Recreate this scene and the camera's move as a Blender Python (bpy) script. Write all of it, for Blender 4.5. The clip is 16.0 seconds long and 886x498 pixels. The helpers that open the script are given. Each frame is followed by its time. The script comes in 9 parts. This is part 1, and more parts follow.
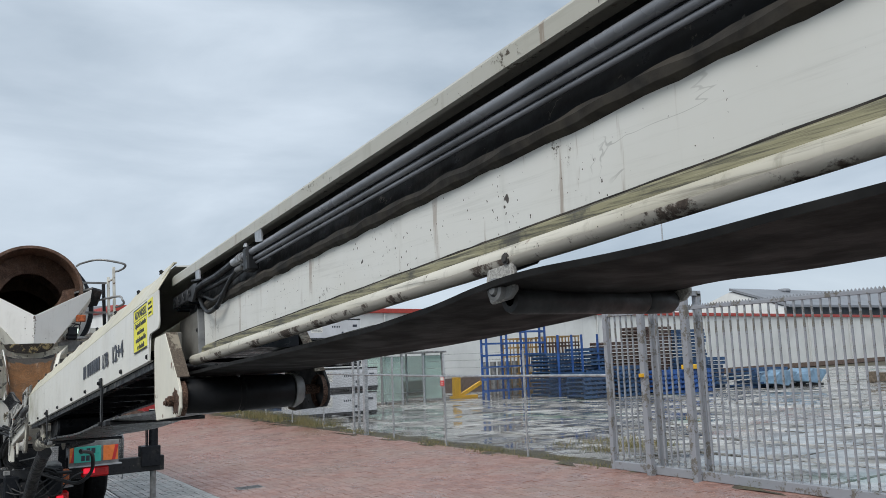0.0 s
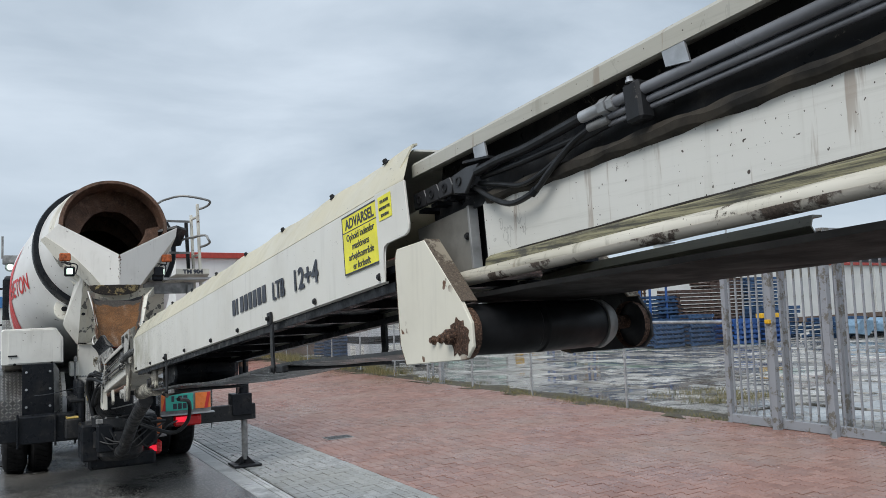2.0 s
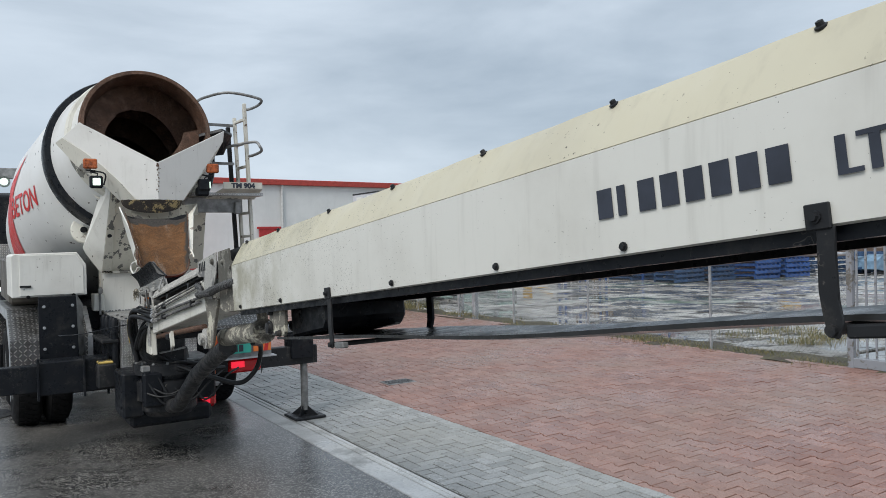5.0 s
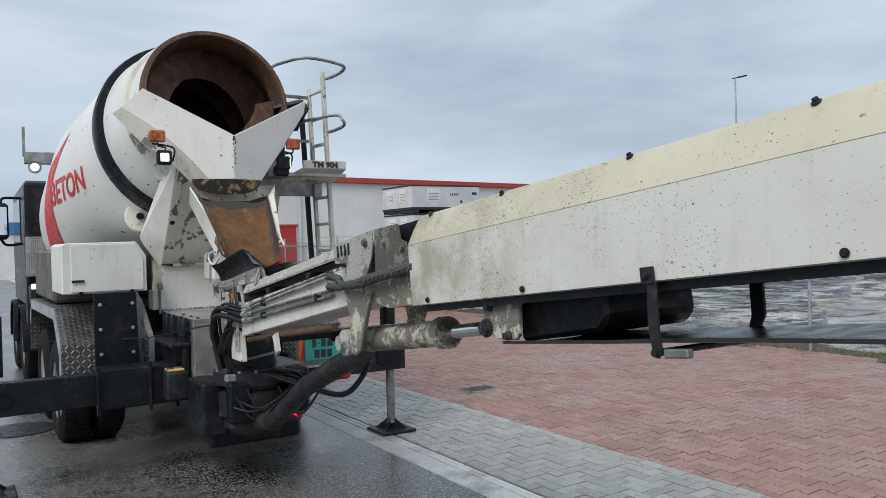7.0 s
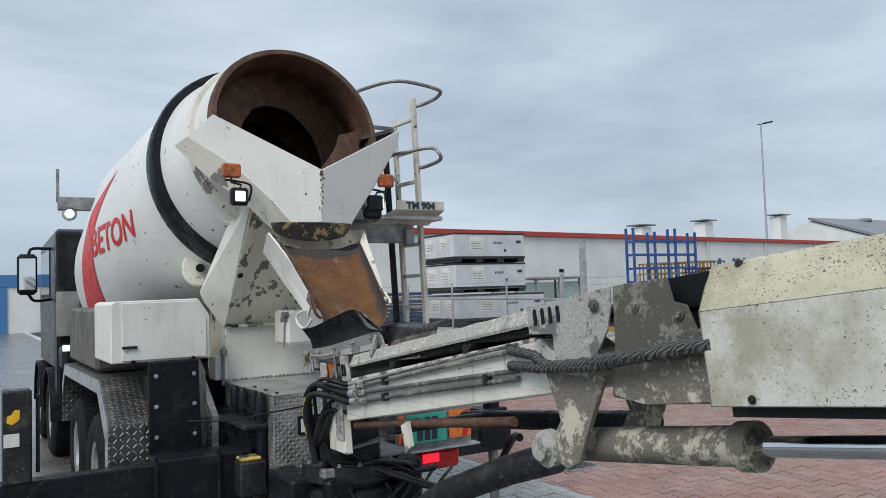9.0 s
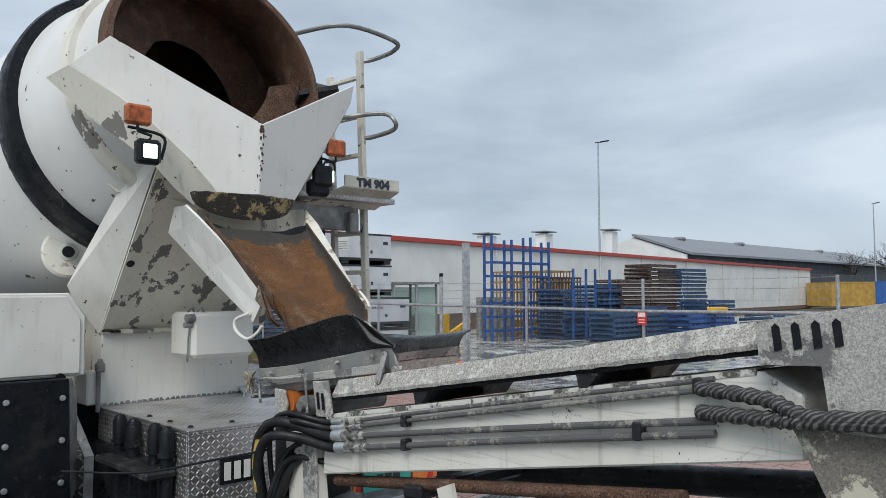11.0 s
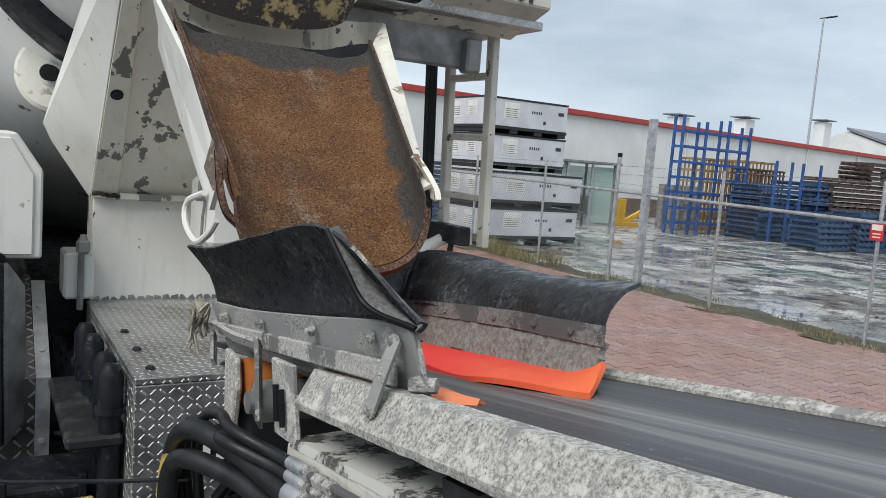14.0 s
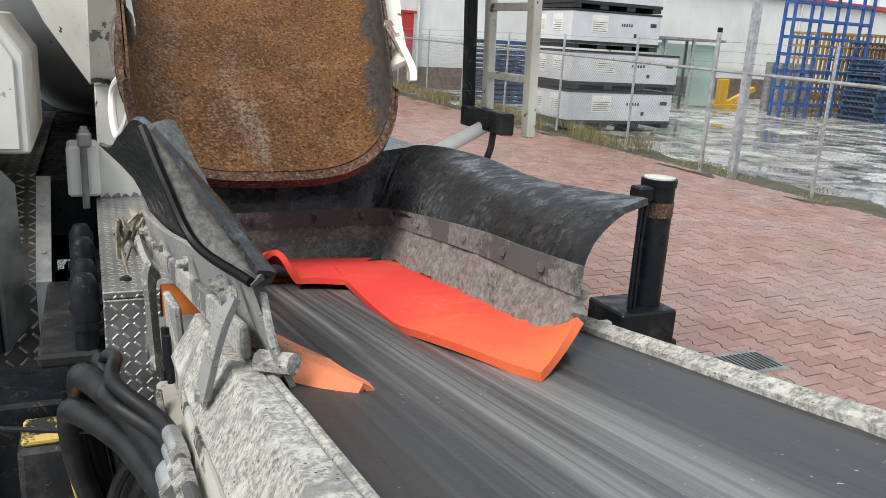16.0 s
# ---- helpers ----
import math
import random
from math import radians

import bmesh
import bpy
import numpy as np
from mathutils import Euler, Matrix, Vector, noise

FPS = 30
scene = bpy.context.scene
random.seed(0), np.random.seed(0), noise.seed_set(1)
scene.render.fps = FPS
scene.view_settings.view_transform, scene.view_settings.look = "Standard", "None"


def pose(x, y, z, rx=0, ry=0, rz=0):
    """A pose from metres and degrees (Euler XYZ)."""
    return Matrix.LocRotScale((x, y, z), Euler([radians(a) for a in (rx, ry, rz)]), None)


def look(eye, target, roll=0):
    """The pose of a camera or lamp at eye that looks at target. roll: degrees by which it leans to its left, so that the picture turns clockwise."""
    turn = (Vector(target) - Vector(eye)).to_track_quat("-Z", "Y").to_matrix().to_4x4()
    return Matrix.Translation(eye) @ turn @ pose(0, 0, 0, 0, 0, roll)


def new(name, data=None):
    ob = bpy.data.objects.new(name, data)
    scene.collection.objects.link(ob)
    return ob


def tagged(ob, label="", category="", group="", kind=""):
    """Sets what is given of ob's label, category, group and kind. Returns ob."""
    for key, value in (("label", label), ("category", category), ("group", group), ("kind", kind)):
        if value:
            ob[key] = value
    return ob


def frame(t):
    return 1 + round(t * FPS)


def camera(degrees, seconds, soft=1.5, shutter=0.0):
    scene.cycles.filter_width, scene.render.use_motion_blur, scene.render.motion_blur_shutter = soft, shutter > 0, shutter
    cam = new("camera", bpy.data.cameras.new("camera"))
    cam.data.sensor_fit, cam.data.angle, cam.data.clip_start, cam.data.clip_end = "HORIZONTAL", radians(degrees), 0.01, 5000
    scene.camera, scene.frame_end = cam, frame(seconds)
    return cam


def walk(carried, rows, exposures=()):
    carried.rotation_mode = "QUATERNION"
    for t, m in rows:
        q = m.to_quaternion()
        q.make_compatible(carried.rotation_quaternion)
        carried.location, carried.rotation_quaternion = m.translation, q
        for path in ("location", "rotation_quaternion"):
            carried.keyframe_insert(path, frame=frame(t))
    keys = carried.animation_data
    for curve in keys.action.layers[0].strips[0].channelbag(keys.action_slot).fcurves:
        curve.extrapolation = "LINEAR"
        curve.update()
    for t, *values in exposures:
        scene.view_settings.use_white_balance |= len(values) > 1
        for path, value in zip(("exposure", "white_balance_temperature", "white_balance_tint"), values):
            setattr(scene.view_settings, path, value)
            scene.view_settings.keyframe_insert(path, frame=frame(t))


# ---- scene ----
cam = camera(58.76, 16.0, 0.6)
ROWS = [
    (0.0, -1.141, 0.063, 1.971, -32.67, 7.86, 2.18),
    (0.5, -1.198, 0.361, 1.948, -31.02, 7.01, 1.88),
    (1.0, -1.207, 0.713, 1.937, -30.13, 6.24, 1.83),
    (1.5, -1.276, 1.048, 1.912, -29.74, 5.33, 1.87),
    (2.0, -1.388, 1.410, 1.919, -29.64, 4.36, 2.03),
    (2.5, -1.405, 1.798, 1.893, -29.78, 3.30, 2.28),
    (3.0, -1.465, 2.192, 1.887, -29.95, 2.20, 2.56),
    (3.5, -1.616, 2.588, 1.899, -30.26, 1.32, 2.46),
    (4.0, -1.635, 2.986, 1.867, -30.81, 0.48, 2.14),
    (4.2, -1.634, 3.152, 1.880, -31.04, 0.19, 1.95),
    (6.3, -2.084, 4.749, 1.829, -32.04, -0.94, 1.25),
    (6.5, -2.094, 4.927, 1.803, -31.95, -0.67, 1.37),
    (7.0, -2.105, 5.334, 1.774, -31.90, -0.52, 1.55),
    (7.5, -2.111, 5.700, 1.786, -31.73, 0.06, 1.87),
    (8.0, -2.203, 6.081, 1.820, -31.20, 1.10, 2.08),
    (8.5, -2.200, 6.447, 1.818, -30.67, 2.31, 2.19),
    (8.7, -2.183, 6.606, 1.838, -30.56, 2.82, 2.02),
    (10.8, -2.177, 8.235, 1.849, -41.33, 3.35, 0.48),
    (11.0, -2.163, 8.406, 1.840, -43.31, 3.25, 0.28),
    (11.5, -2.068, 8.723, 1.810, -47.16, 2.81, -0.50),
    (12.0, -1.861, 9.055, 1.830, -49.11, 2.46, -1.19),
    (12.5, -1.658, 9.341, 1.839, -48.73, 1.78, -2.06),
    (13.0, -1.426, 9.492, 1.844, -44.85, 0.57, -2.72),
    (13.3, -1.217, 9.554, 1.857, -40.63, -1.24, -3.95),
    (13.5, -1.050, 9.632, 1.849, -37.40, -2.70, -4.13),
    (14.0, -0.792, 9.758, 1.872, -30.35, -6.36, -4.55),
    (14.5, -0.571, 9.916, 1.865, -30.48, -9.85, -5.85),
    (15.0, -0.433, 9.992, 1.858, -28.41, -12.62, -5.98),
    (15.5, -0.379, 10.025, 1.847, -26.16, -14.59, -4.93),
    (16.0, -0.397, 10.008, 1.861, -23.68, -15.10, -3.38),
]
EXPOSURES = [(0.0, 0.0, 6500, 10), (4.0, 0.0, 6500, 10), (10.8, -0.03, 6450, 10), (13.0, 0.0, 6450, 10), (14.5, 0.33, 6650, 10), (16.0, 0.58, 6900, 10)]
walk(cam, [(t, pose(x, y, z, 90 + pitch, roll, yaw)) for t, x, y, z, yaw, pitch, roll in ROWS], EXPOSURES)
# ---- end of camera ----

# ---- world and sun: overcast winter day ----
world = bpy.data.worlds.new("overcast")
scene.world = world
world.use_nodes = True
wt = world.node_tree
wt.nodes.clear()
w_out = wt.nodes.new("ShaderNodeOutputWorld")
w_bg = wt.nodes.new("ShaderNodeBackground")
w_sky = wt.nodes.new("ShaderNodeTexSky")
w_sky.sky_type = "NISHITA"
w_sky.sun_disc = False
w_sky.sun_elevation = radians(46)
w_sky.sun_rotation = radians(238)
w_tc = wt.nodes.new("ShaderNodeTexCoord")
w_map = wt.nodes.new("ShaderNodeMapping")
w_map.inputs["Scale"].default_value = (1.0, 1.0, 3.2)
w_n1 = wt.nodes.new("ShaderNodeTexNoise")
w_n1.inputs["Scale"].default_value = 2.1
w_n1.inputs["Detail"].default_value = 7
w_n1.inputs["Roughness"].default_value = 0.52
w_n1.inputs["Distortion"].default_value = 0.35
w_ramp = wt.nodes.new("ShaderNodeValToRGB")
w_ramp.color_ramp.elements[0].position = 0.30
w_ramp.color_ramp.elements[0].color = (3.2, 3.92, 4.70, 1)
w_ramp.color_ramp.elements[1].position = 0.66
w_ramp.color_ramp.elements[1].color = (5.95, 6.75, 7.6, 1)
w_mix = wt.nodes.new("ShaderNodeMix")
w_mix.data_type = "RGBA"
w_mix.inputs["Factor"].default_value = 0.93
wt.links.new(w_tc.outputs["Generated"], w_map.inputs["Vector"])
wt.links.new(w_map.outputs["Vector"], w_n1.inputs["Vector"])
wt.links.new(w_n1.outputs["Fac"], w_ramp.inputs["Fac"])
wt.links.new(w_sky.outputs["Color"], w_mix.inputs["A"])
wt.links.new(w_ramp.outputs["Color"], w_mix.inputs["B"])
wt.links.new(w_mix.outputs["Result"], w_bg.inputs["Color"])
w_bg.inputs["Strength"].default_value = 0.12
wt.links.new(w_bg.outputs["Background"], w_out.inputs["Surface"])

sun_data = bpy.data.lights.new("sun", "SUN")
sun_data.energy = 2.3
sun_data.angle = radians(30)
sun_data.color = (1.0, 0.98, 0.95)
sun = new("sun", sun_data)
sun.matrix_world = look((-31, -19, 40), (0, 0, 0))


# ---- mesh tools ----
def thing(name, label, category, at=(0, 0, 0), group="", kind=""):
    ob = new(name)
    ob.empty_display_size = 0.2
    ob.location = at
    return tagged(ob, label, category, group, kind)


def mesh_of(name, bm, material, smooth=None):
    me = bpy.data.meshes.new(name)
    bmesh.ops.recalc_face_normals(bm, faces=bm.faces)
    if smooth is not None:
        for f in bm.faces:
            f.smooth = True
        lim = radians(smooth)
        for e in bm.edges:
            if len(e.link_faces) != 2 or e.calc_face_angle(0) > lim:
                e.smooth = False
    bm.to_mesh(me)
    bm.free()
    me.materials.append(material)
    return me


def part(name, bm, material, parent=None, label="", smooth=35):
    """One mesh, in world coordinates, under a thing (an empty that is only moved) or under a part."""
    ob = new(name, mesh_of(name, bm, material, smooth))
    if parent is not None:
        ob.parent = parent
        if parent.type == "EMPTY":
            ob.matrix_parent_inverse = Matrix.Translation(-Vector(parent.location))
    return tagged(ob, label)


def solo(name, bm, material, label, category, group="", kind="", smooth=35):
    return tagged(part(name, bm, material, None, "", smooth), label, category, group, kind)


def B():
    return bmesh.new()


def add_verts(bm, pts, faces):
    vs = [bm.verts.new(p) for p in pts]
    for f in faces:
        try:
            bm.faces.new([vs[i] for i in f])
        except ValueError:
            pass
    return vs


def box(bm, a, b, bevel=0.0, m=None):
    (x0, y0, z0), (x1, y1, z1) = a, b
    pts = [Vector(p) for p in ((x0, y0, z0), (x1, y0, z0), (x1, y1, z0), (x0, y1, z0), (x0, y0, z1), (x1, y0, z1), (x1, y1, z1), (x0, y1, z1))]
    if m is not None:
        pts = [m @ p for p in pts]
    vs = add_verts(bm, pts, ((0, 3, 2, 1), (4, 5, 6, 7), (0, 1, 5, 4), (1, 2, 6, 5), (2, 3, 7, 6), (3, 0, 4, 7)))
    if bevel > 0:
        es = {e for v in vs for e in v.link_edges}
        bmesh.ops.bevel(bm, geom=list(es), offset=bevel, segments=1, affect="EDGES", clamp_overlap=True)
    return bm


def beam(bm, p, q, w, h, bevel=0.0, up=(0, 0, 1)):
    """A square bar from p to q, w wide and h high."""
    p, q = Vector(p), Vector(q)
    d = q - p
    zax = d.normalized()
    upv = Vector(up)
    if abs(zax.dot(upv)) > 0.98:
        upv = Vector((0, 1, 0))
    xax = upv.cross(zax).normalized()
    yax = zax.cross(xax)
    m = Matrix((xax, yax, zax)).transposed().to_4x4()
    m.translation = p
    return box(bm, (-w / 2, -h / 2, 0), (w / 2, h / 2, d.length), bevel, m)


def cyl(bm, p, q, r, r2=None, n=16, cap=True):
    p, q = Vector(p), Vector(q)
    r2 = r if r2 is None else r2
    z = (q - p).normalized()
    x = z.orthogonal().normalized()
    y = z.cross(x)
    ring = [[c + (x * math.cos(t) + y * math.sin(t)) * rr for t in [2 * math.pi * i / n for i in range(n)]] for c, rr in ((p, r), (q, r2))]
    vs = [[bm.verts.new(v) for v in row] for row in ring]
    for i in range(n):
        bm.faces.new((vs[0][i], vs[0][(i + 1) % n], vs[1][(i + 1) % n], vs[1][i]))
    if cap:
        bm.faces.new(vs[0][::-1])
        bm.faces.new(vs[1])
    return bm


def lathe(bm, p, axis, profile, n=32, closed=False):
    """profile: (distance along axis, radius) pairs."""
    p, z = Vector(p), Vector(axis).normalized()
    x = z.orthogonal().normalized()
    y = z.cross(x)
    rows = []
    for d, r in profile:
        rows.append([bm.verts.new(p + z * d + (x * math.cos(2 * math.pi * i / n) + y * math.sin(2 * math.pi * i / n)) * max(r, 1e-4)) for i in range(n)])
    pairs = list(zip(rows, rows[1:])) + ([(rows[-1], rows[0])] if closed else [])
    for a, b in pairs:
        for i in range(n):
            bm.faces.new((a[i], a[(i + 1) % n], b[(i + 1) % n], b[i]))
    return bm


def spline(pts, steps=6):
    pts = [Vector(p) for p in pts]
    ext = [pts[0] * 2 - pts[1]] + pts + [pts[-1] * 2 - pts[-2]]
    out = []
    for i in range(1, len(ext) - 2):
        a, b, c, d = ext[i - 1:i + 3]
        for k in range(steps):
            t = k / steps
            out.append(0.5 * ((2 * b) + (c - a) * t + (2 * a - 5 * b + 4 * c - d) * t * t + (3 * b - a - 3 * c + d) * t ** 3))
    return out + [pts[-1]]


def tube(bm, pts, r, n=8, curve=0, cap=True):
    pts = spline(pts, curve) if curve else [Vector(p) for p in pts]
    rows = []
    x = None
    for i, p in enumerate(pts):
        d = (pts[min(i + 1, len(pts) - 1)] - pts[max(i - 1, 0)]).normalized()
        x = d.orthogonal().normalized() if x is None else (x - d * x.dot(d)).normalized()
        y = d.cross(x)
        rr = r[i] if isinstance(r, (list, tuple)) else r
        rows.append([bm.verts.new(p + (x * math.cos(2 * math.pi * k / n) + y * math.sin(2 * math.pi * k / n)) * rr) for k in range(n)])
    for a, b in zip(rows, rows[1:]):
        for k in range(n):
            bm.faces.new((a[k], a[(k + 1) % n], b[(k + 1) % n], b[k]))
    if cap:
        bm.faces.new(rows[0][::-1])
        bm.faces.new(rows[-1])
    return bm


def prism(bm, outline, depth, bevel=0.0):
    """A flat plate: outline of 3D points, pushed along depth."""
    d = Vector(depth)
    n = len(outline)
    lo = [bm.verts.new(Vector(p)) for p in outline]
    hi = [bm.verts.new(Vector(p) + d) for p in outline]
    fs = [bm.faces.new(lo[::-1]), bm.faces.new(hi)]
    for i in range(n):
        bm.faces.new((lo[i], lo[(i + 1) % n], hi[(i + 1) % n], hi[i]))
    if bevel > 0:
        es = {e for v in lo + hi for e in v.link_edges}
        bmesh.ops.bevel(bm, geom=list(es), offset=bevel, segments=1, affect="EDGES", clamp_overlap=True)
    return bm


def sheet(bm, grid, thick):
    """A bent plate from rows of points, with thickness."""
    rows = [[Vector(p) for p in r] for r in grid]
    h, w = len(rows), len(rows[0])
    nor = []
    for i in range(h):
        line = []
        for j in range(w):
            a = rows[min(i + 1, h - 1)][j] - rows[max(i - 1, 0)][j]
            b = rows[i][min(j + 1, w - 1)] - rows[i][max(j - 1, 0)]
            line.append(a.cross(b).normalized())
        nor.append(line)
    top = [[bm.verts.new(rows[i][j]) for j in range(w)] for i in range(h)]
    low = [[bm.verts.new(rows[i][j] - nor[i][j] * thick) for j in range(w)] for i in range(h)]
    for i in range(h - 1):
        for j in range(w - 1):
            bm.faces.new((top[i][j], top[i + 1][j], top[i + 1][j + 1], top[i][j + 1]))
            bm.faces.new((low[i][j], low[i][j + 1], low[i + 1][j + 1], low[i + 1][j]))
    rim = [(i, 0) for i in range(h)] + [(h - 1, j) for j in range(1, w)] + [(i, w - 1) for i in range(h - 2, -1, -1)] + [(0, j) for j in range(w - 2, 0, -1)]
    for k in range(len(rim)):
        (a, b), (c, d) = rim[k], rim[(k + 1) % len(rim)]
        bm.faces.new((top[a][b], low[a][b], low[c][d], top[c][d]))
    return bm


def bolt(bm, p, axis, r=0.014, h=0.012):
    p, axis = Vector(p), Vector(axis).normalized()
    cyl(bm, p, p + axis * h * 0.4, r * 1.35, n=10)
    cyl(bm, p + axis * h * 0.3, p + axis * h, r, r * 0.9, n=6)
    return bm


def letters(name, text, size, m, material, parent, label="", depth=0.0015, align="LEFT", sx=1.0, offset=0.0):
    cu = bpy.data.curves.new(name, "FONT")
    cu.body, cu.size, cu.extrude, cu.align_x = text, size, depth, align
    cu.offset = offset
    tmp = bpy.data.objects.new(name, cu)
    scene.collection.objects.link(tmp)
    dg = bpy.context.evaluated_depsgraph_get()
    me = bpy.data.meshes.new_from_object(tmp.evaluated_get(dg))
    bpy.data.objects.remove(tmp)
    me.transform(m @ Matrix.Diagonal((sx, 1, 1, 1)))
    me.materials.clear()
    me.materials.append(material)
    ob = new(name, me)
    ob.parent = parent
    if parent.type == "EMPTY":
        ob.matrix_parent_inverse = Matrix.Translation(-Vector(parent.location))
    return tagged(ob, label)


def frame_m(o, x, y):
    """A matrix with origin o and the given x and y directions."""
    x, y = Vector(x).normalized(), Vector(y).normalized()
    z = x.cross(y).normalized()
    y = z.cross(x)
    m = Matrix((x, y, z)).transposed().to_4x4()
    m.translation = Vector(o)
    return m


# ---- materials ----
class Mat:
    """A small builder for node materials in object space (metres)."""

    def __init__(self, name, rough=0.5, metal=0.0, spec=0.5):
        self.m = bpy.data.materials.new(name)
        self.m.use_nodes = True
        self.t = self.m.node_tree
        self.p = self.t.nodes["Principled BSDF"]
        self.p.inputs["Roughness"].default_value = rough
        self.p.inputs["Metallic"].default_value = metal
        self.p.inputs["Specular IOR Level"].default_value = spec
        self.co = self.t.nodes.new("ShaderNodeTexCoord").outputs["Object"]
        self.h = None

    def link(self, a, b):
        self.t.links.new(a, b)

    def stretch(self, s, rot=(0, 0, 0)):
        n = self.t.nodes.new("ShaderNodeMapping")
        n.inputs["Scale"].default_value = s
        n.inputs["Rotation"].default_value = [radians(r) for r in rot]
        self.link(self.co, n.inputs["Vector"])
        return n.outputs["Vector"]

    def noise(self, scale, detail=4, rough=0.55, vec=None, dist=0.0):
        n = self.t.nodes.new("ShaderNodeTexNoise")
        n.inputs["Scale"].default_value = scale
        n.inputs["Detail"].default_value = detail
        n.inputs["Roughness"].default_value = rough
        n.inputs["Distortion"].default_value = dist
        self.link(vec or self.co, n.inputs["Vector"])
        return n.outputs["Fac"]

    def cells(self, scale, feature="F1", vec=None, rand=1.0):
        n = self.t.nodes.new("ShaderNodeTexVoronoi")
        n.feature = feature
        n.inputs["Scale"].default_value = scale
        n.inputs["Randomness"].default_value = rand
        self.link(vec or self.co, n.inputs["Vector"])
        return n.outputs["Distance"]

    def ramp(self, fac, lo, hi, a=0.0, b=1.0):
        n = self.t.nodes.new("ShaderNodeMapRange")
        n.interpolation_type = "SMOOTHSTEP"
        for k, v in (("From Min", lo), ("From Max", hi), ("To Min", a), ("To Max", b)):
            n.inputs[k].default_value = v
        self.link(fac, n.inputs["Value"])
        return n.outputs["Result"]

    def math(self, op, a, b):
        n = self.t.nodes.new("ShaderNodeMath")
        n.operation = op
        for i, v in enumerate((a, b)):
            if isinstance(v, (int, float)):
                n.inputs[i].default_value = v
            else:
                self.link(v, n.inputs[i])
        return n.outputs["Value"]

    def mix(self, fac, a, b):
        n = self.t.nodes.new("ShaderNodeMix")
        n.data_type = "RGBA"
        for k, v in (("Factor", fac), ("A", a), ("B", b)):
            if isinstance(v, (int, float)):
                n.inputs[k].default_value = v
            elif isinstance(v, tuple):
                n.inputs[k].default_value = (*v, 1)
            else:
                self.link(v, n.inputs[k])
        return n.outputs["Result"]

    def vary(self, col, amount):
        """A slightly different tone for every object."""
        r = self.t.nodes.new("ShaderNodeObjectInfo").outputs["Random"]
        hsv = self.t.nodes.new("ShaderNodeHueSaturation")
        self.link(self.ramp(r, 0, 1, 1 - amount, 1 + amount), hsv.inputs["Value"])
        if isinstance(col, tuple):
            hsv.inputs["Color"].default_value = (*col, 1)
        else:
            self.link(col, hsv.inputs["Color"])
        return hsv.outputs["Color"]

    def island(self):
        return self.t.nodes.new("ShaderNodeNewGeometry").outputs["Random Per Island"]

    def base(self, c):
        if isinstance(c, tuple):
            self.p.inputs["Base Color"].default_value = (*c, 1)
        else:
            self.link(c, self.p.inputs["Base Color"])
        return self

    def rough(self, f):
        self.link(f, self.p.inputs["Roughness"])
        return self

    def metal(self, f):
        self.link(f, self.p.inputs["Metallic"])
        return self

    def bump(self, f, dist=0.002, strength=0.6):
        n = self.t.nodes.new("ShaderNodeBump")
        n.inputs["Distance"].default_value = dist
        n.inputs["Strength"].default_value = strength
        self.link(f, n.inputs["Height"])
        if self.h is not None:
            self.link(self.h, n.inputs["Normal"])
        self.h = n.outputs["Normal"]
        self.link(self.h, self.p.inputs["Normal"])
        return self

    def glow(self, c, s):
        self.p.inputs["Emission Color"].default_value = (*c, 1)
        self.p.inputs["Emission Strength"].default_value = s
        return self


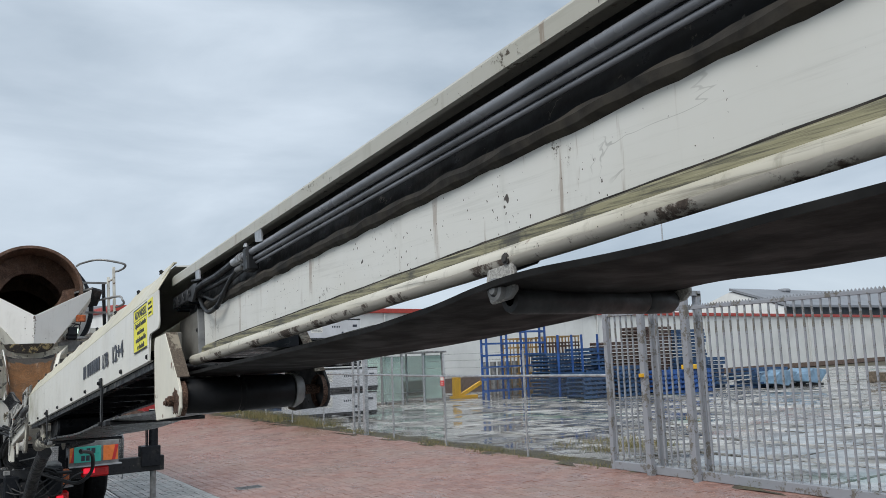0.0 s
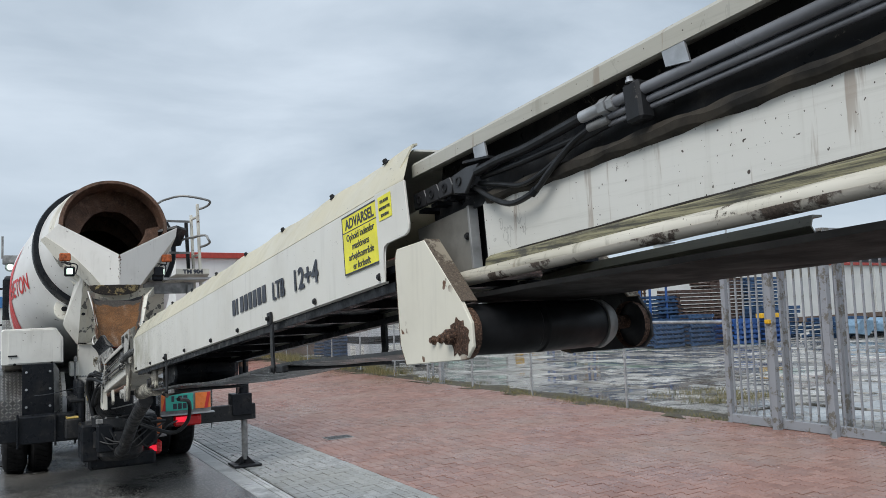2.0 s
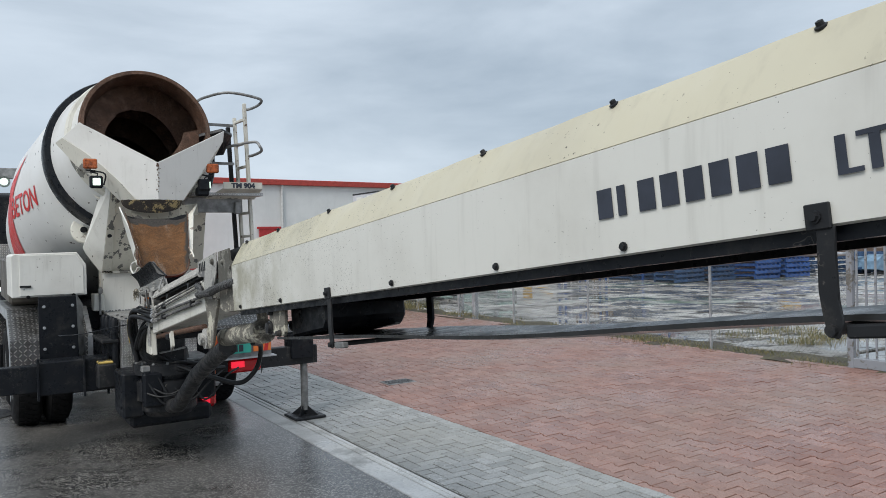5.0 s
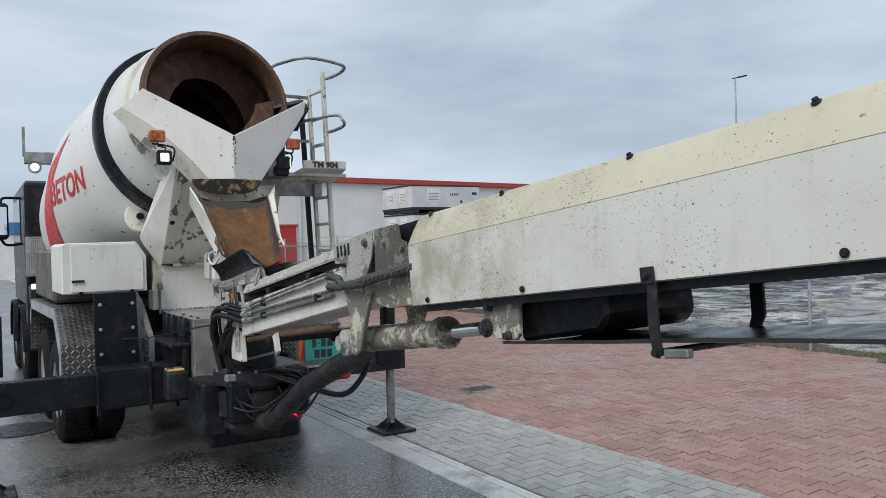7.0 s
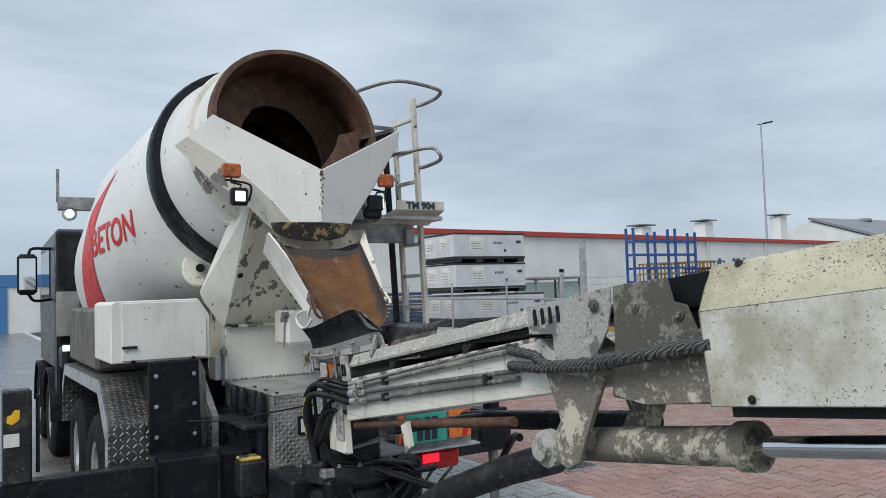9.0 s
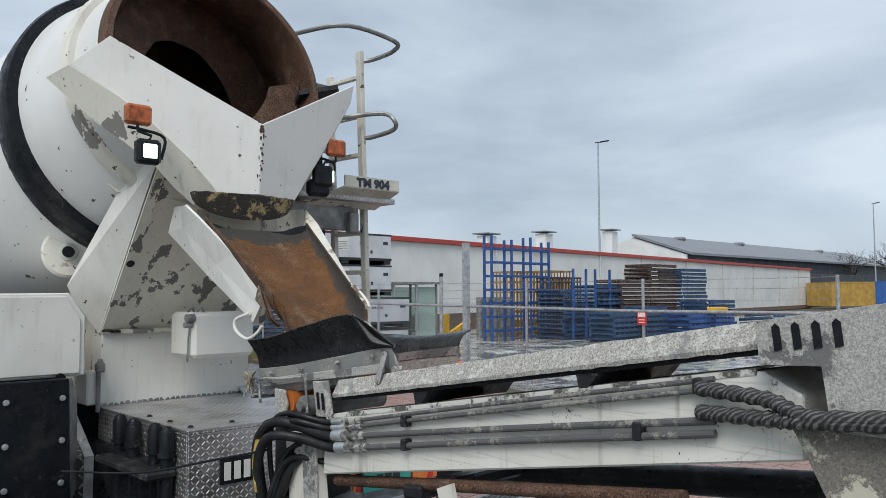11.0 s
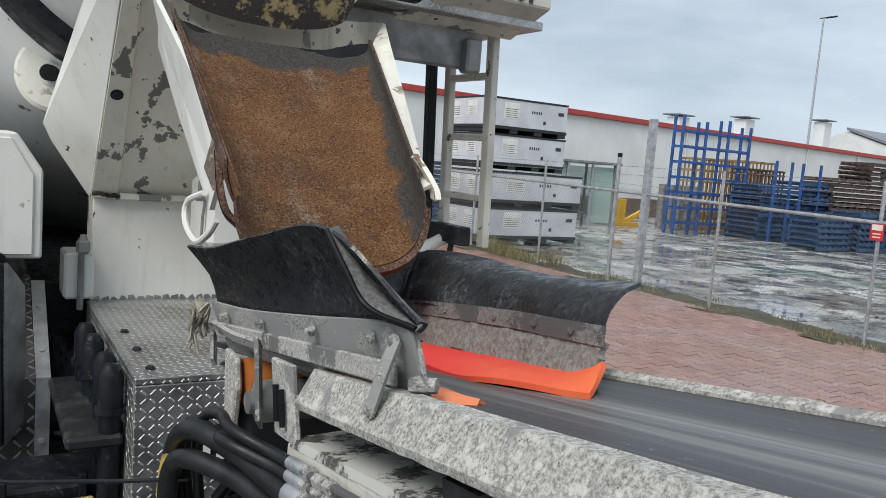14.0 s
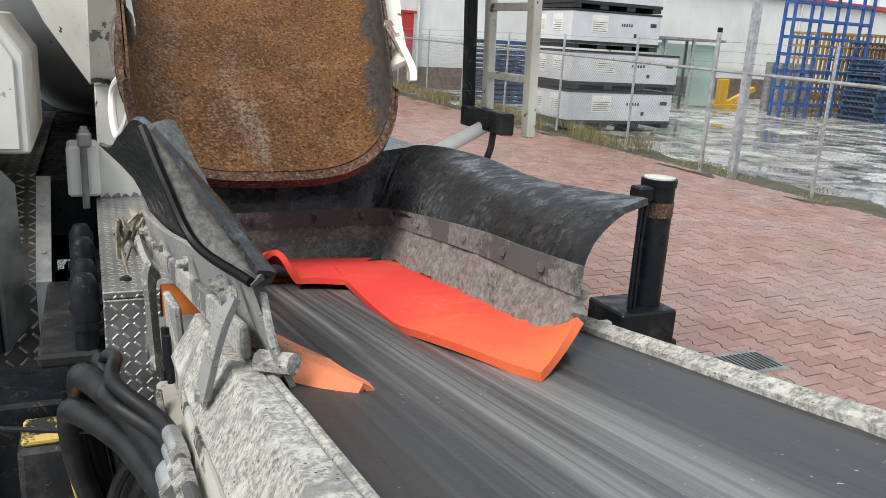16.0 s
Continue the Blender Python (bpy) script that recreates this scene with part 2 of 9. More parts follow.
def paint(name, col, chip=0.62, chipcol=(0.06, 0.045, 0.035), dirt=(0.28, 0.25, 0.2), dirty=0.35, rough=0.38, speck=0.0, stain=0.0, fine=26.0, patchy=0.58, broad=4.2):
    """Old paint: dust in broad clouds, runs down the sheet, small chips to bare rusty steel."""
    k = Mat(name, rough)
    clouds = k.ramp(k.noise(2.3, 5, 0.6), 0.42, 0.75, 0, dirty)
    runs = k.ramp(k.noise(3.0, 4, 0.6, k.stretch((6.0, 6.0, 0.6))), 0.52, 0.75, 0, dirty * 0.7)
    c = k.mix(clouds, col, dirt)
    c = k.mix(runs, c, tuple(v * 0.75 for v in dirt))
    if stain:
        patch = k.ramp(k.noise(broad, 5, 0.6, k.stretch((1.0, 1.0, 0.5), (0, 25, 0))), patchy, patchy + 0.012, 0, stain)
        c = k.mix(patch, c, (0.17, 0.165, 0.15))
    spots = k.ramp(k.noise(fine, 3, 0.5), chip + 0.07, chip + 0.10)
    big = k.ramp(k.noise(5.5, 2, 0.5), 0.46, 0.60)
    spots = k.math("MULTIPLY", spots, big)
    c = k.mix(spots, c, chipcol)
    if speck:
        # splashes thin out away from the chute
        sep = k.t.nodes.new("ShaderNodeSeparateXYZ")
        k.link(k.t.nodes.new("ShaderNodeNewGeometry").outputs["Position"], sep.inputs["Vector"])
        splash = k.ramp(sep.outputs["Y"], 5.2, 8.5, 0.0, 1.0)
        film = k.math("MULTIPLY", k.ramp(k.noise(5.0, 6, 0.7), 0.34, 0.66), k.ramp(sep.outputs["Y"], 6.9, 8.4, 0.0, 0.75))
        c = k.mix(film, c, (0.29, 0.27, 0.175))
        for sc, lo, amount in ((190.0, 0.75, 0.125), (95.0, 0.775, 0.108), (48.0, 0.80, 0.078)):
            f = k.math("ADD", k.noise(sc, 2, 0.45, k.stretch((1.0, 0.75, 1.0), (35, 0, 0))), k.math("MULTIPLY", splash, amount))
            f = k.math("ADD", f, k.ramp(k.noise(4.0, 3), 0.35, 0.65, -0.045, 0.03))
            c = k.mix(k.math("MULTIPLY", k.ramp(f, lo, lo + 0.03), 0.85 * speck), c, (0.075, 0.068, 0.05))
    k.base(c)
    k.rough(k.ramp(k.noise(7.0, 4), 0.3, 0.7, rough - 0.08, rough + 0.22))
    k.bump(k.noise(40.0, 3), 0.0012, 0.15)
    k.bump(spots, -0.001, 0.5)
    return k.m


def plain(name, col, rough=0.5, metal=0.0, vary=0.12, scale=9.0, bump=0.0006, bscale=70.0, spec=0.5):
    k = Mat(name, rough, metal, spec)
    lo, hi = tuple(v * (1 - vary) for v in col), tuple(min(1, v * (1 + vary)) for v in col)
    f = k.noise(scale, 5, 0.6)
    k.base(k.mix(k.ramp(f, 0.3, 0.7), lo, hi))
    k.rough(k.ramp(k.noise(scale * 1.7, 4), 0.3, 0.7, max(0.03, rough - 0.1), min(1, rough + 0.12)))
    k.bump(k.noise(bscale, 3), bump, 0.4)
    return k.m


def grimed(name, col, dirt, rough):
    """Dark paint with dusty smears, scratches down to grey steel and oily patches."""
    k = Mat(name, rough, 0.0, 0.22)
    c = k.mix(k.ramp(k.noise(5.0, 6, 0.7), 0.50, 0.76, 0, 0.7), col, dirt)
    c = k.mix(k.ramp(k.noise(28.0, 5, 0.7), 0.62, 0.70, 0, 0.7), c, tuple(v * 1.5 for v in dirt))
    line = k.math("ABSOLUTE", k.math("SUBTRACT", k.noise(6.0, 4, 0.6, None, 1.0), 0.5), 0.0)
    c = k.mix(k.math("MULTIPLY", k.ramp(line, 0.002, 0.006, 1, 0), k.ramp(k.noise(4.0, 3), 0.56, 0.62)), c, tuple(v * 1.2 for v in dirt))
    k.base(c)
    k.rough(k.ramp(k.noise(14.0, 5, 0.65), 0.35, 0.68, rough - 0.18, rough + 0.2))
    k.bump(k.noise(90.0, 4), 0.001, 0.4)
    return k.m


def crusted(name, paintcol, crust=(0.33, 0.32, 0.29), cover=0.5, grit=190.0):
    """Steel with dried concrete: lumpy grey crust over paint or bare metal."""
    k = Mat(name, 0.85)
    f = k.noise(7.0, 7, 0.68)
    grain = k.noise(grit, 7, 0.78)
    mask = k.ramp(k.math("ADD", f, k.ramp(k.noise(60.0, 4, 0.7), 0.2, 0.8, -0.06, 0.06)), cover - 0.03, cover + 0.04)
    dark = k.mix(k.ramp(grain, 0.35, 0.7), tuple(v * 0.55 for v in crust), tuple(min(1, v * 1.35) for v in crust))
    k.base(k.mix(mask, paintcol, dark))
    k.bump(k.math("MULTIPLY", mask, 1.0), 0.004, 0.6)
    k.bump(grain, 0.003, 0.7)
    return k.m


def rusty(name, a, b, c, light=(0.46, 0.40, 0.34), wet=0.45, band=0.0):
    """Rust in three tones, gritty, under a skin of dried cement runs; band: scraped dark steel along the top and one side."""
    k = Mat(name, wet, 0.0, 0.2)
    f = k.noise(6.0, 7, 0.65)
    g = k.noise(110.0, 9, 0.85)
    col = k.mix(k.ramp(k.math("ADD", f, k.ramp(g, 0.3, 0.7, -0.2, 0.2)), 0.34, 0.64), a, b)
    col = k.mix(k.ramp(k.math("ADD", k.noise(11.0, 6, 0.65), k.ramp(g, 0.3, 0.7, -0.08, 0.08)), 0.50, 0.66, 0, 0.8), col, c)
    run = k.ramp(k.math("ADD", k.noise(2.4, 6, 0.7, k.stretch((3.6, 0.9, 0.3))), k.ramp(g, 0.3, 0.7, -0.14, 0.14)), 0.58, 0.76, 0, 0.6)
    col = k.mix(run, col, light)
    col = k.mix(k.ramp(g, 0.34, 0.43, 0.9, 0), col, tuple(v * 0.3 for v in a))
    col = k.mix(k.ramp(g, 0.57, 0.66, 0, 0.6), col, tuple(min(1, v * 1.6) for v in c))
    pit = k.noise(190.0, 2, 0.6)
    col = k.mix(k.ramp(pit, 0.55, 0.64, 0, 0.85), col, tuple(v * 0.28 for v in a))
    col = k.mix(k.ramp(pit, 0.44, 0.34, 0, 0.55), col, tuple(min(1, v * 1.9) for v in c))
    if band:
        sep = k.t.nodes.new("ShaderNodeSeparateXYZ")
        k.link(k.co, sep.inputs["Vector"])
        wave = k.ramp(k.noise(7.0, 4, 0.6), 0.3, 0.7, -0.03, 0.03)
        side = k.math("SUBTRACT", k.math("ADD", sep.outputs["X"], k.math("MULTIPLY", wave, 0.6)), k.math("MULTIPLY", k.math("SUBTRACT", sep.outputs["Y"], 11.33), 0.2336))
        top = k.math("ADD", sep.outputs["Y"], wave)
        mask = k.math("MAXIMUM", k.ramp(side, 0.052, 0.072), k.ramp(top, 11.965, 11.99))
        steel = k.mix(k.ramp(g, 0.4, 0.62), (0.022, 0.020, 0.018), (0.10, 0.09, 0.08))
        col = k.mix(k.math("MULTIPLY", mask, band), col, steel)
    k.base(col)
    k.rough(k.ramp(g, 0.35, 0.7, wet - 0.1, wet + 0.35))
    k.bump(f, 0.003, 0.4)
    k.bump(g, 0.005, 0.9)
    return k.m


WHITE = paint("white_paint", (0.74, 0.73, 0.68), dirty=0.25, stain=0.0)
WHITE_WORN = paint("worn_white_paint", (0.70, 0.68, 0.60), dirty=0.45, stain=0.9, chip=0.58)
CREAM = paint("cream_boom_paint", (0.70, 0.69, 0.635), dirty=0.2, speck=0.9, chip=0.67, fine=40.0)
CREAM_Y = paint("yellowed_boom_paint", (0.57, 0.53, 0.40), dirty=0.2, speck=1.0, chip=0.62, fine=44.0)
CREAM_FLAP = paint("cream_chipped_paint", (0.70, 0.67, 0.57), dirty=0.2, chip=0.56, chipcol=(0.13, 0.06, 0.03), fine=16.0)
CREAM_CRUST = crusted("cream_paint_with_concrete", (0.56, 0.53, 0.43), (0.21, 0.195, 0.165), 0.45)


def beam_paint(name, col, dirt, grime, scratch=1.0):
    """Boom paint with long smears, hairline scratches and small dark spots."""
    k = Mat(name, 0.42)
    c = k.mix(k.ramp(k.noise(1.6, 5, 0.6), 0.40, 0.72, 0, dirt), col, (0.36, 0.33, 0.24))
    smear = k.ramp(k.noise(2.0, 6, 0.7, k.stretch((30.0, 1.2, 30.0), (-6, 0, 0))), 0.50, 0.78, 0, grime)
    c = k.mix(smear, c, (0.12, 0.11, 0.085))
    drip = k.ramp(k.noise(2.0, 5, 0.65, k.stretch((9.0, 9.0, 0.7))), 0.56, 0.74, 0, grime * 0.8)
    c = k.mix(drip, c, (0.20, 0.18, 0.13))
    line = k.math("ABSOLUTE", k.math("SUBTRACT", k.noise(2.4, 5, 0.6, None, 0.8), 0.5), 0.0)
    line = k.math("MULTIPLY", k.ramp(line, 0.0015, 0.005, 1, 0), k.ramp(k.noise(3.1, 3), 0.55, 0.62))
    c = k.mix(k.math("MULTIPLY", line, scratch * 0.35), c, (0.09, 0.08, 0.07))
    for sc, lo in ((30.0, 0.785), (70.0, 0.765), (150.0, 0.74)):
        f = k.math("ADD", k.noise(sc, 2, 0.4, k.stretch((1.0, 1.0, 0.7), (30, 0, 0))), k.ramp(k.noise(2.6, 3), 0.35, 0.65, -0.03, 0.03))
        c = k.mix(k.ramp(f, lo, lo + 0.02), c, (0.06, 0.045, 0.035))
    rust = k.math("MULTIPLY", k.ramp(k.noise(2.0, 5, 0.6, k.stretch((14.0, 14.0, 1.2))), 0.60, 0.68), k.ramp(k.noise(1.3, 3), 0.50, 0.60))
    c = k.mix(k.math("MULTIPLY", rust, 0.55), c, (0.17, 0.095, 0.045))
    blot = k.math("MULTIPLY", k.ramp(k.noise(55.0, 5, 0.75), 0.56, 0.62), k.ramp(k.noise(4.2, 4), 0.60, 0.66))
    c = k.mix(blot, c, (0.07, 0.055, 0.035))
    k.base(c)
    k.rough(k.ramp(k.noise(9.0, 4), 0.3, 0.7, 0.34, 0.6))
    k.bump(k.noise(60.0, 3), 0.0008, 0.2)
    k.bump(blot, 0.0015, 0.5)
    return k.m


BEAM_WHITE = beam_paint("grimy_white_beam_paint", (0.64, 0.635, 0.595), 0.15, 0.2)
RAIL_WHITE = beam_paint("smeared_rail_paint", (0.64, 0.61, 0.53), 0.6, 1.0, 0.4)
FLANGE = beam_paint("flange_paint", (0.43, 0.42, 0.37), 0.3, 0.4, 0.5)
# Beam paint for the far rail, its base darkened to stand for shade.
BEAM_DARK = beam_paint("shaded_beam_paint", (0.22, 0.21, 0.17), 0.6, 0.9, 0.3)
STEEL_CRUST = crusted("steel_with_concrete_splash", (0.16, 0.16, 0.155), (0.44, 0.43, 0.40), 0.45)
ROOT_GREY = crusted("weathered_root_plate", (0.10, 0.095, 0.08), (0.27, 0.26, 0.225), 0.50)
SKIRT = crusted("concrete_caked_skirt", (0.14, 0.135, 0.12), (0.235, 0.235, 0.215), 0.36, 95.0)
RUST = rusty("rusty_chute_steel", (0.085, 0.040, 0.017), (0.160, 0.072, 0.026), (0.20, 0.105, 0.050), (0.34, 0.29, 0.24), 0.55, 1.0)
RUST_DARK = rusty("dark_rust_steel", (0.06, 0.036, 0.026), (0.13, 0.07, 0.045), (0.18, 0.11, 0.08), (0.22, 0.17, 0.13), 0.55)


def concrete_crust():
    """Thin dried concrete on steel: pale grit, dark pits, bare patches."""
    k = Mat("gritty_concrete_crust", 0.9)
    grit = k.noise(170.0, 6, 0.75)
    mid = k.noise(34.0, 5, 0.65)
    c = k.mix(k.ramp(grit, 0.34, 0.66), (0.17, 0.165, 0.15), (0.56, 0.54, 0.49))
    c = k.mix(k.ramp(mid, 0.52, 0.64, 0, 0.75), c, (0.62, 0.60, 0.55))
    c = k.mix(k.ramp(k.noise(6.5, 6, 0.65), 0.56, 0.62, 0, 0.85), c, (0.21, 0.21, 0.205))
    pit = k.math("MULTIPLY", k.ramp(k.cells(150.0), 0.14, 0.24, 1, 0), k.ramp(k.noise(40.0, 3), 0.5, 0.6))
    c = k.mix(pit, c, (0.07, 0.065, 0.055))
    k.base(c)
    k.bump(mid, 0.003, 0.6)
    k.bump(grit, 0.0022, 0.9)
    return k.m


CONCRETE_CRUST = concrete_crust()
PLATE_GREY = crusted("grey_plate_with_cement", (0.30, 0.30, 0.29), (0.42, 0.41, 0.38), 0.52)
BEAM_TOP = crusted("painted_edge_with_grime", (0.55, 0.54, 0.49), (0.10, 0.095, 0.085), 0.53)
STRIP_GREY = crusted("dark_strip_with_cement", (0.09, 0.095, 0.093), (0.20, 0.205, 0.195), 0.50, 130.0)
GREYPIPE = crusted("grimy_pipe", (0.10, 0.10, 0.10), (0.30, 0.29, 0.26), 0.56)
BOX_WHITE = beam_paint("grimy_box_beam_paint", (0.72, 0.705, 0.64), 0.35, 0.75, 0.5)
EDGE_RUST = crusted("dirty_chipped_edge", (0.30, 0.26, 0.20), (0.13, 0.10, 0.075), 0.46)


def sleeve():
    """Braided hose sleeve: fine diagonal bands, grey on black."""
    k = Mat("braided_sleeve", 0.6)
    w = k.t.nodes.new("ShaderNodeTexWave")
    w.wave_type, w.bands_direction = "BANDS", "DIAGONAL"
    w.inputs["Scale"].default_value = 34.0
    w.inputs["Distortion"].default_value = 1.5
    w.inputs["Detail"].default_value = 2.0
    k.link(k.co, w.inputs["Vector"])
    f = k.math("MULTIPLY", k.ramp(w.outputs["Fac"], 0.45, 0.7), k.ramp(k.noise(60.0, 4, 0.7), 0.35, 0.6, 0.3, 1.0))
    k.base(k.mix(f, (0.025, 0.025, 0.026), (0.15, 0.148, 0.14)))
    k.bump(w.outputs["Fac"], 0.003, 0.8)
    return k.m


SLEEVE = sleeve()


def olive():
    k = Mat("olive_streaked_grime", 0.6)
    st = k.noise(3.0, 7, 0.72, k.stretch((40.0, 1.6, 40.0), (-6, 0, 0)))
    c = k.mix(k.ramp(st, 0.38, 0.60), (0.055, 0.052, 0.038), (0.27, 0.25, 0.15))
    c = k.mix(k.ramp(k.noise(5.0, 6, 0.7), 0.55, 0.66, 0, 0.8), c, (0.045, 0.043, 0.04))
    c = k.mix(k.ramp(st, 0.62, 0.72, 0, 0.8), c, (0.50, 0.48, 0.40))
    k.base(c)
    k.bump(st, 0.003, 0.6)
    return k.m


OLIVE = olive()
GRIME = plain("black_grime", (0.022, 0.018, 0.013), 0.85, vary=0.7, scale=14.0, bump=0.004, bscale=60.0)
PIPE = plain("grey_hydraulic_pipe", (0.16, 0.165, 0.18), 0.28, 0.0, vary=0.35, scale=3.0)
CHAIN = plain("black_plastic_chain", (0.03, 0.031, 0.034), 0.38, vary=0.3)
DULL_BROWN = plain("dull_brown_grey_paint", (0.10, 0.09, 0.075), 0.5, vary=0.4, scale=3.0)
# Paint dulled to carry the shade under the hood.
DULL = plain("dull_shaded_paint", (0.16, 0.155, 0.14), 0.6, vary=0.3, scale=6.0)
ROLLER = plain("roller_rubber", (0.022, 0.023, 0.024), 0.5, vary=0.6, scale=14.0, bump=0.002)
RUBBER = plain("black_rubber", (0.008, 0.0085, 0.0095), 0.45, bump=0.0012, bscale=45.0, vary=0.5, spec=0.18)


def wet_rubber():
    k = Mat("wet_black_rubber", 0.3)
    dust = k.math("MULTIPLY", k.ramp(k.noise(5.0, 5, 0.65), 0.45, 0.70), k.ramp(k.noise(90.0, 4, 0.7), 0.44, 0.70))
    c = k.mix(dust, (0.013, 0.014, 0.0165), (0.12, 0.12, 0.124))
    k.base(c)
    k.rough(k.ramp(k.noise(30.0, 5, 0.7), 0.35, 0.68, 0.16, 0.6))
    k.bump(k.noise(110.0, 4), 0.0018, 0.5)
    k.bump(k.noise(12.0, 4), 0.003, 0.35)
    return k.m


RUBBER_WET = wet_rubber()
RUBBER_GREY = crusted("cement_dusted_rubber", (0.05, 0.051, 0.052), (0.15, 0.15, 0.145), 0.42, 120.0)
TYRE = plain("tyre_rubber", (0.012, 0.012, 0.0125), 0.75, vary=0.3, spec=0.15)
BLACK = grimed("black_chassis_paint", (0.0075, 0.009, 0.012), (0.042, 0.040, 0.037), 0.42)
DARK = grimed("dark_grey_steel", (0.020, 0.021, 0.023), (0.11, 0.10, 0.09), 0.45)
GREY = plain("weathered_steel", (0.25, 0.25, 0.245), 0.5, 0.4, vary=0.35, scale=8.0)
ALU = plain("galvanised_steel", (0.46, 0.47, 0.48), 0.45, 0.7, vary=0.25, scale=11.0)
CHROME = plain("chromed_rod", (0.75, 0.76, 0.78), 0.12, 1.0, vary=0.05)
HOSE = plain("rubber_hose", (0.010, 0.0105, 0.0115), 0.45, vary=0.5, scale=20.0, bump=0.001, bscale=120.0, spec=0.4)
FOAM_O = crusted("orange_foam_strip", (0.74, 0.23, 0.11), (0.45, 0.24, 0.15), 0.56)


def foam_red():
    """Foam that fades from red to orange along its length, dusted with cement."""
    k = Mat("red_orange_foam_strip", 0.8)
    sep = k.t.nodes.new("ShaderNodeSeparateXYZ")
    k.link(k.co, sep.inputs["Vector"])
    f = k.math("ADD", k.ramp(sep.outputs["Y"], 10.62, 11.1, 1, 0), k.ramp(k.noise(7.0, 4), 0.3, 0.7, -0.25, 0.25))
    c = k.mix(k.math("MULTIPLY", f, 0.8), (0.74, 0.045, 0.035), (0.82, 0.16, 0.05))
    c = k.mix(k.ramp(k.noise(3.5, 5), 0.55, 0.75, 0, 0.5), c, (0.78, 0.24, 0.12))
    c = k.mix(k.ramp(k.noise(45.0, 5, 0.7), 0.60, 0.72, 0, 0.6), c, (0.40, 0.30, 0.24))
    k.base(c)
    k.bump(k.noise(160.0, 4), 0.001, 0.5)
    return k.m


FOAM_R = foam_red()
RED = plain("red_film", (0.62, 0.03, 0.03), 0.4, vary=0.12)
YELLOW = plain("yellow_sticker", (0.80, 0.74, 0.05), 0.45, vary=0.1, scale=14.0)
INK = plain("dark_print", (0.03, 0.035, 0.05), 0.45, vary=0.2)
PLATE_G = plain("green_number_plate", (0.05, 0.46, 0.36), 0.35, vary=0.06)
AMBER = plain("amber_lens", (0.36, 0.085, 0.02), 0.3, vary=0.5, scale=26.0)
REDLENS = plain("red_lens", (0.5, 0.01, 0.012), 0.2, vary=0.1)
BLUE = plain("blue_steel_paint", (0.024, 0.080, 0.26), 0.45, vary=0.35, scale=4.0)
BLUE_D = plain("dusty_blue_paint", (0.028, 0.068, 0.145), 0.5, vary=0.4, scale=4.0)
BROWNSTEEL = plain("brown_rusted_steel", (0.075, 0.045, 0.035), 0.65, vary=0.4, scale=4.0)
OCHRE = plain("ochre_rusted_steel", (0.28, 0.18, 0.07), 0.6, vary=0.4, scale=4.0)
YELLOWPAINT = plain("yellow_machine_paint", (0.75, 0.42, 0.02), 0.4, vary=0.15)


def lamp_mat(name, col, strength):
    k = Mat(name, 0.3)
    k.base(col).glow(col, strength)
    return k.m


LAMP_ON = lamp_mat("lit_lamp_lens", (0.80, 1.0, 0.86), 0.9)
RED_ON = lamp_mat("lit_red_lens", (1.0, 0.02, 0.05), 0.7)


def checker(name="checker_plate", side=False, pitch=0.027, shade=1.0):
    """Tread plate: short raised bars in alternating slants."""
    k = Mat(name, 0.35, 0.9)
    sep = k.t.nodes.new("ShaderNodeSeparateXYZ")
    k.link(k.co, sep.inputs["Vector"])
    u = k.math("DIVIDE", sep.outputs["Y"] if side else sep.outputs["X"], pitch)
    v = k.math("DIVIDE", sep.outputs["Z"] if side else k.math("ADD", sep.outputs["Y"], sep.outputs["Z"]), pitch)
    odd = k.math("MODULO", k.math("ABSOLUTE", k.math("ADD", k.math("FLOOR", u, 0.0), k.math("FLOOR", v, 0.0)), 0.0), 2.0)
    fu = k.math("SUBTRACT", k.math("FRACT", u, 0.0), 0.5)
    fv = k.math("SUBTRACT", k.math("FRACT", v, 0.0), 0.5)
    p, q = k.math("ABSOLUTE", k.math("ADD", fu, fv), 0.0), k.math("ABSOLUTE", k.math("SUBTRACT", fu, fv), 0.0)
    even = k.math("SUBTRACT", 1.0, odd)
    ln = k.math("ADD", k.math("MULTIPLY", p, odd), k.math("MULTIPLY", q, even))
    ac = k.math("ADD", k.math("MULTIPLY", q, odd), k.math("MULTIPLY", p, even))
    bar = k.math("MULTIPLY", k.ramp(ln, 0.46, 0.62, 1, 0), k.ramp(ac, 0.08, 0.20, 1, 0))
    grime = k.ramp(k.noise(4.0, 6, 0.65), 0.42, 0.70, 0.05, 0.85)
    c = k.mix(grime, tuple(0.50 * shade for _ in range(3)), tuple(v * shade for v in (0.22, 0.20, 0.175)))
    k.base(k.mix(k.math("MULTIPLY", bar, 0.9), c, tuple(v * (0.4 + 0.6 * shade) for v in (0.80, 0.78, 0.74))))
    k.rough(k.ramp(k.noise(9.0, 4), 0.3, 0.7, 0.28, 0.5))
    k.bump(bar, 0.004, 1.0)
    return k.m


CHECKER = checker()
CHECKER_DIRTY = checker("dirty_checker_plate", False, 0.045, 0.42)
CHECKER_SIDE = checker("checker_plate_side", True)


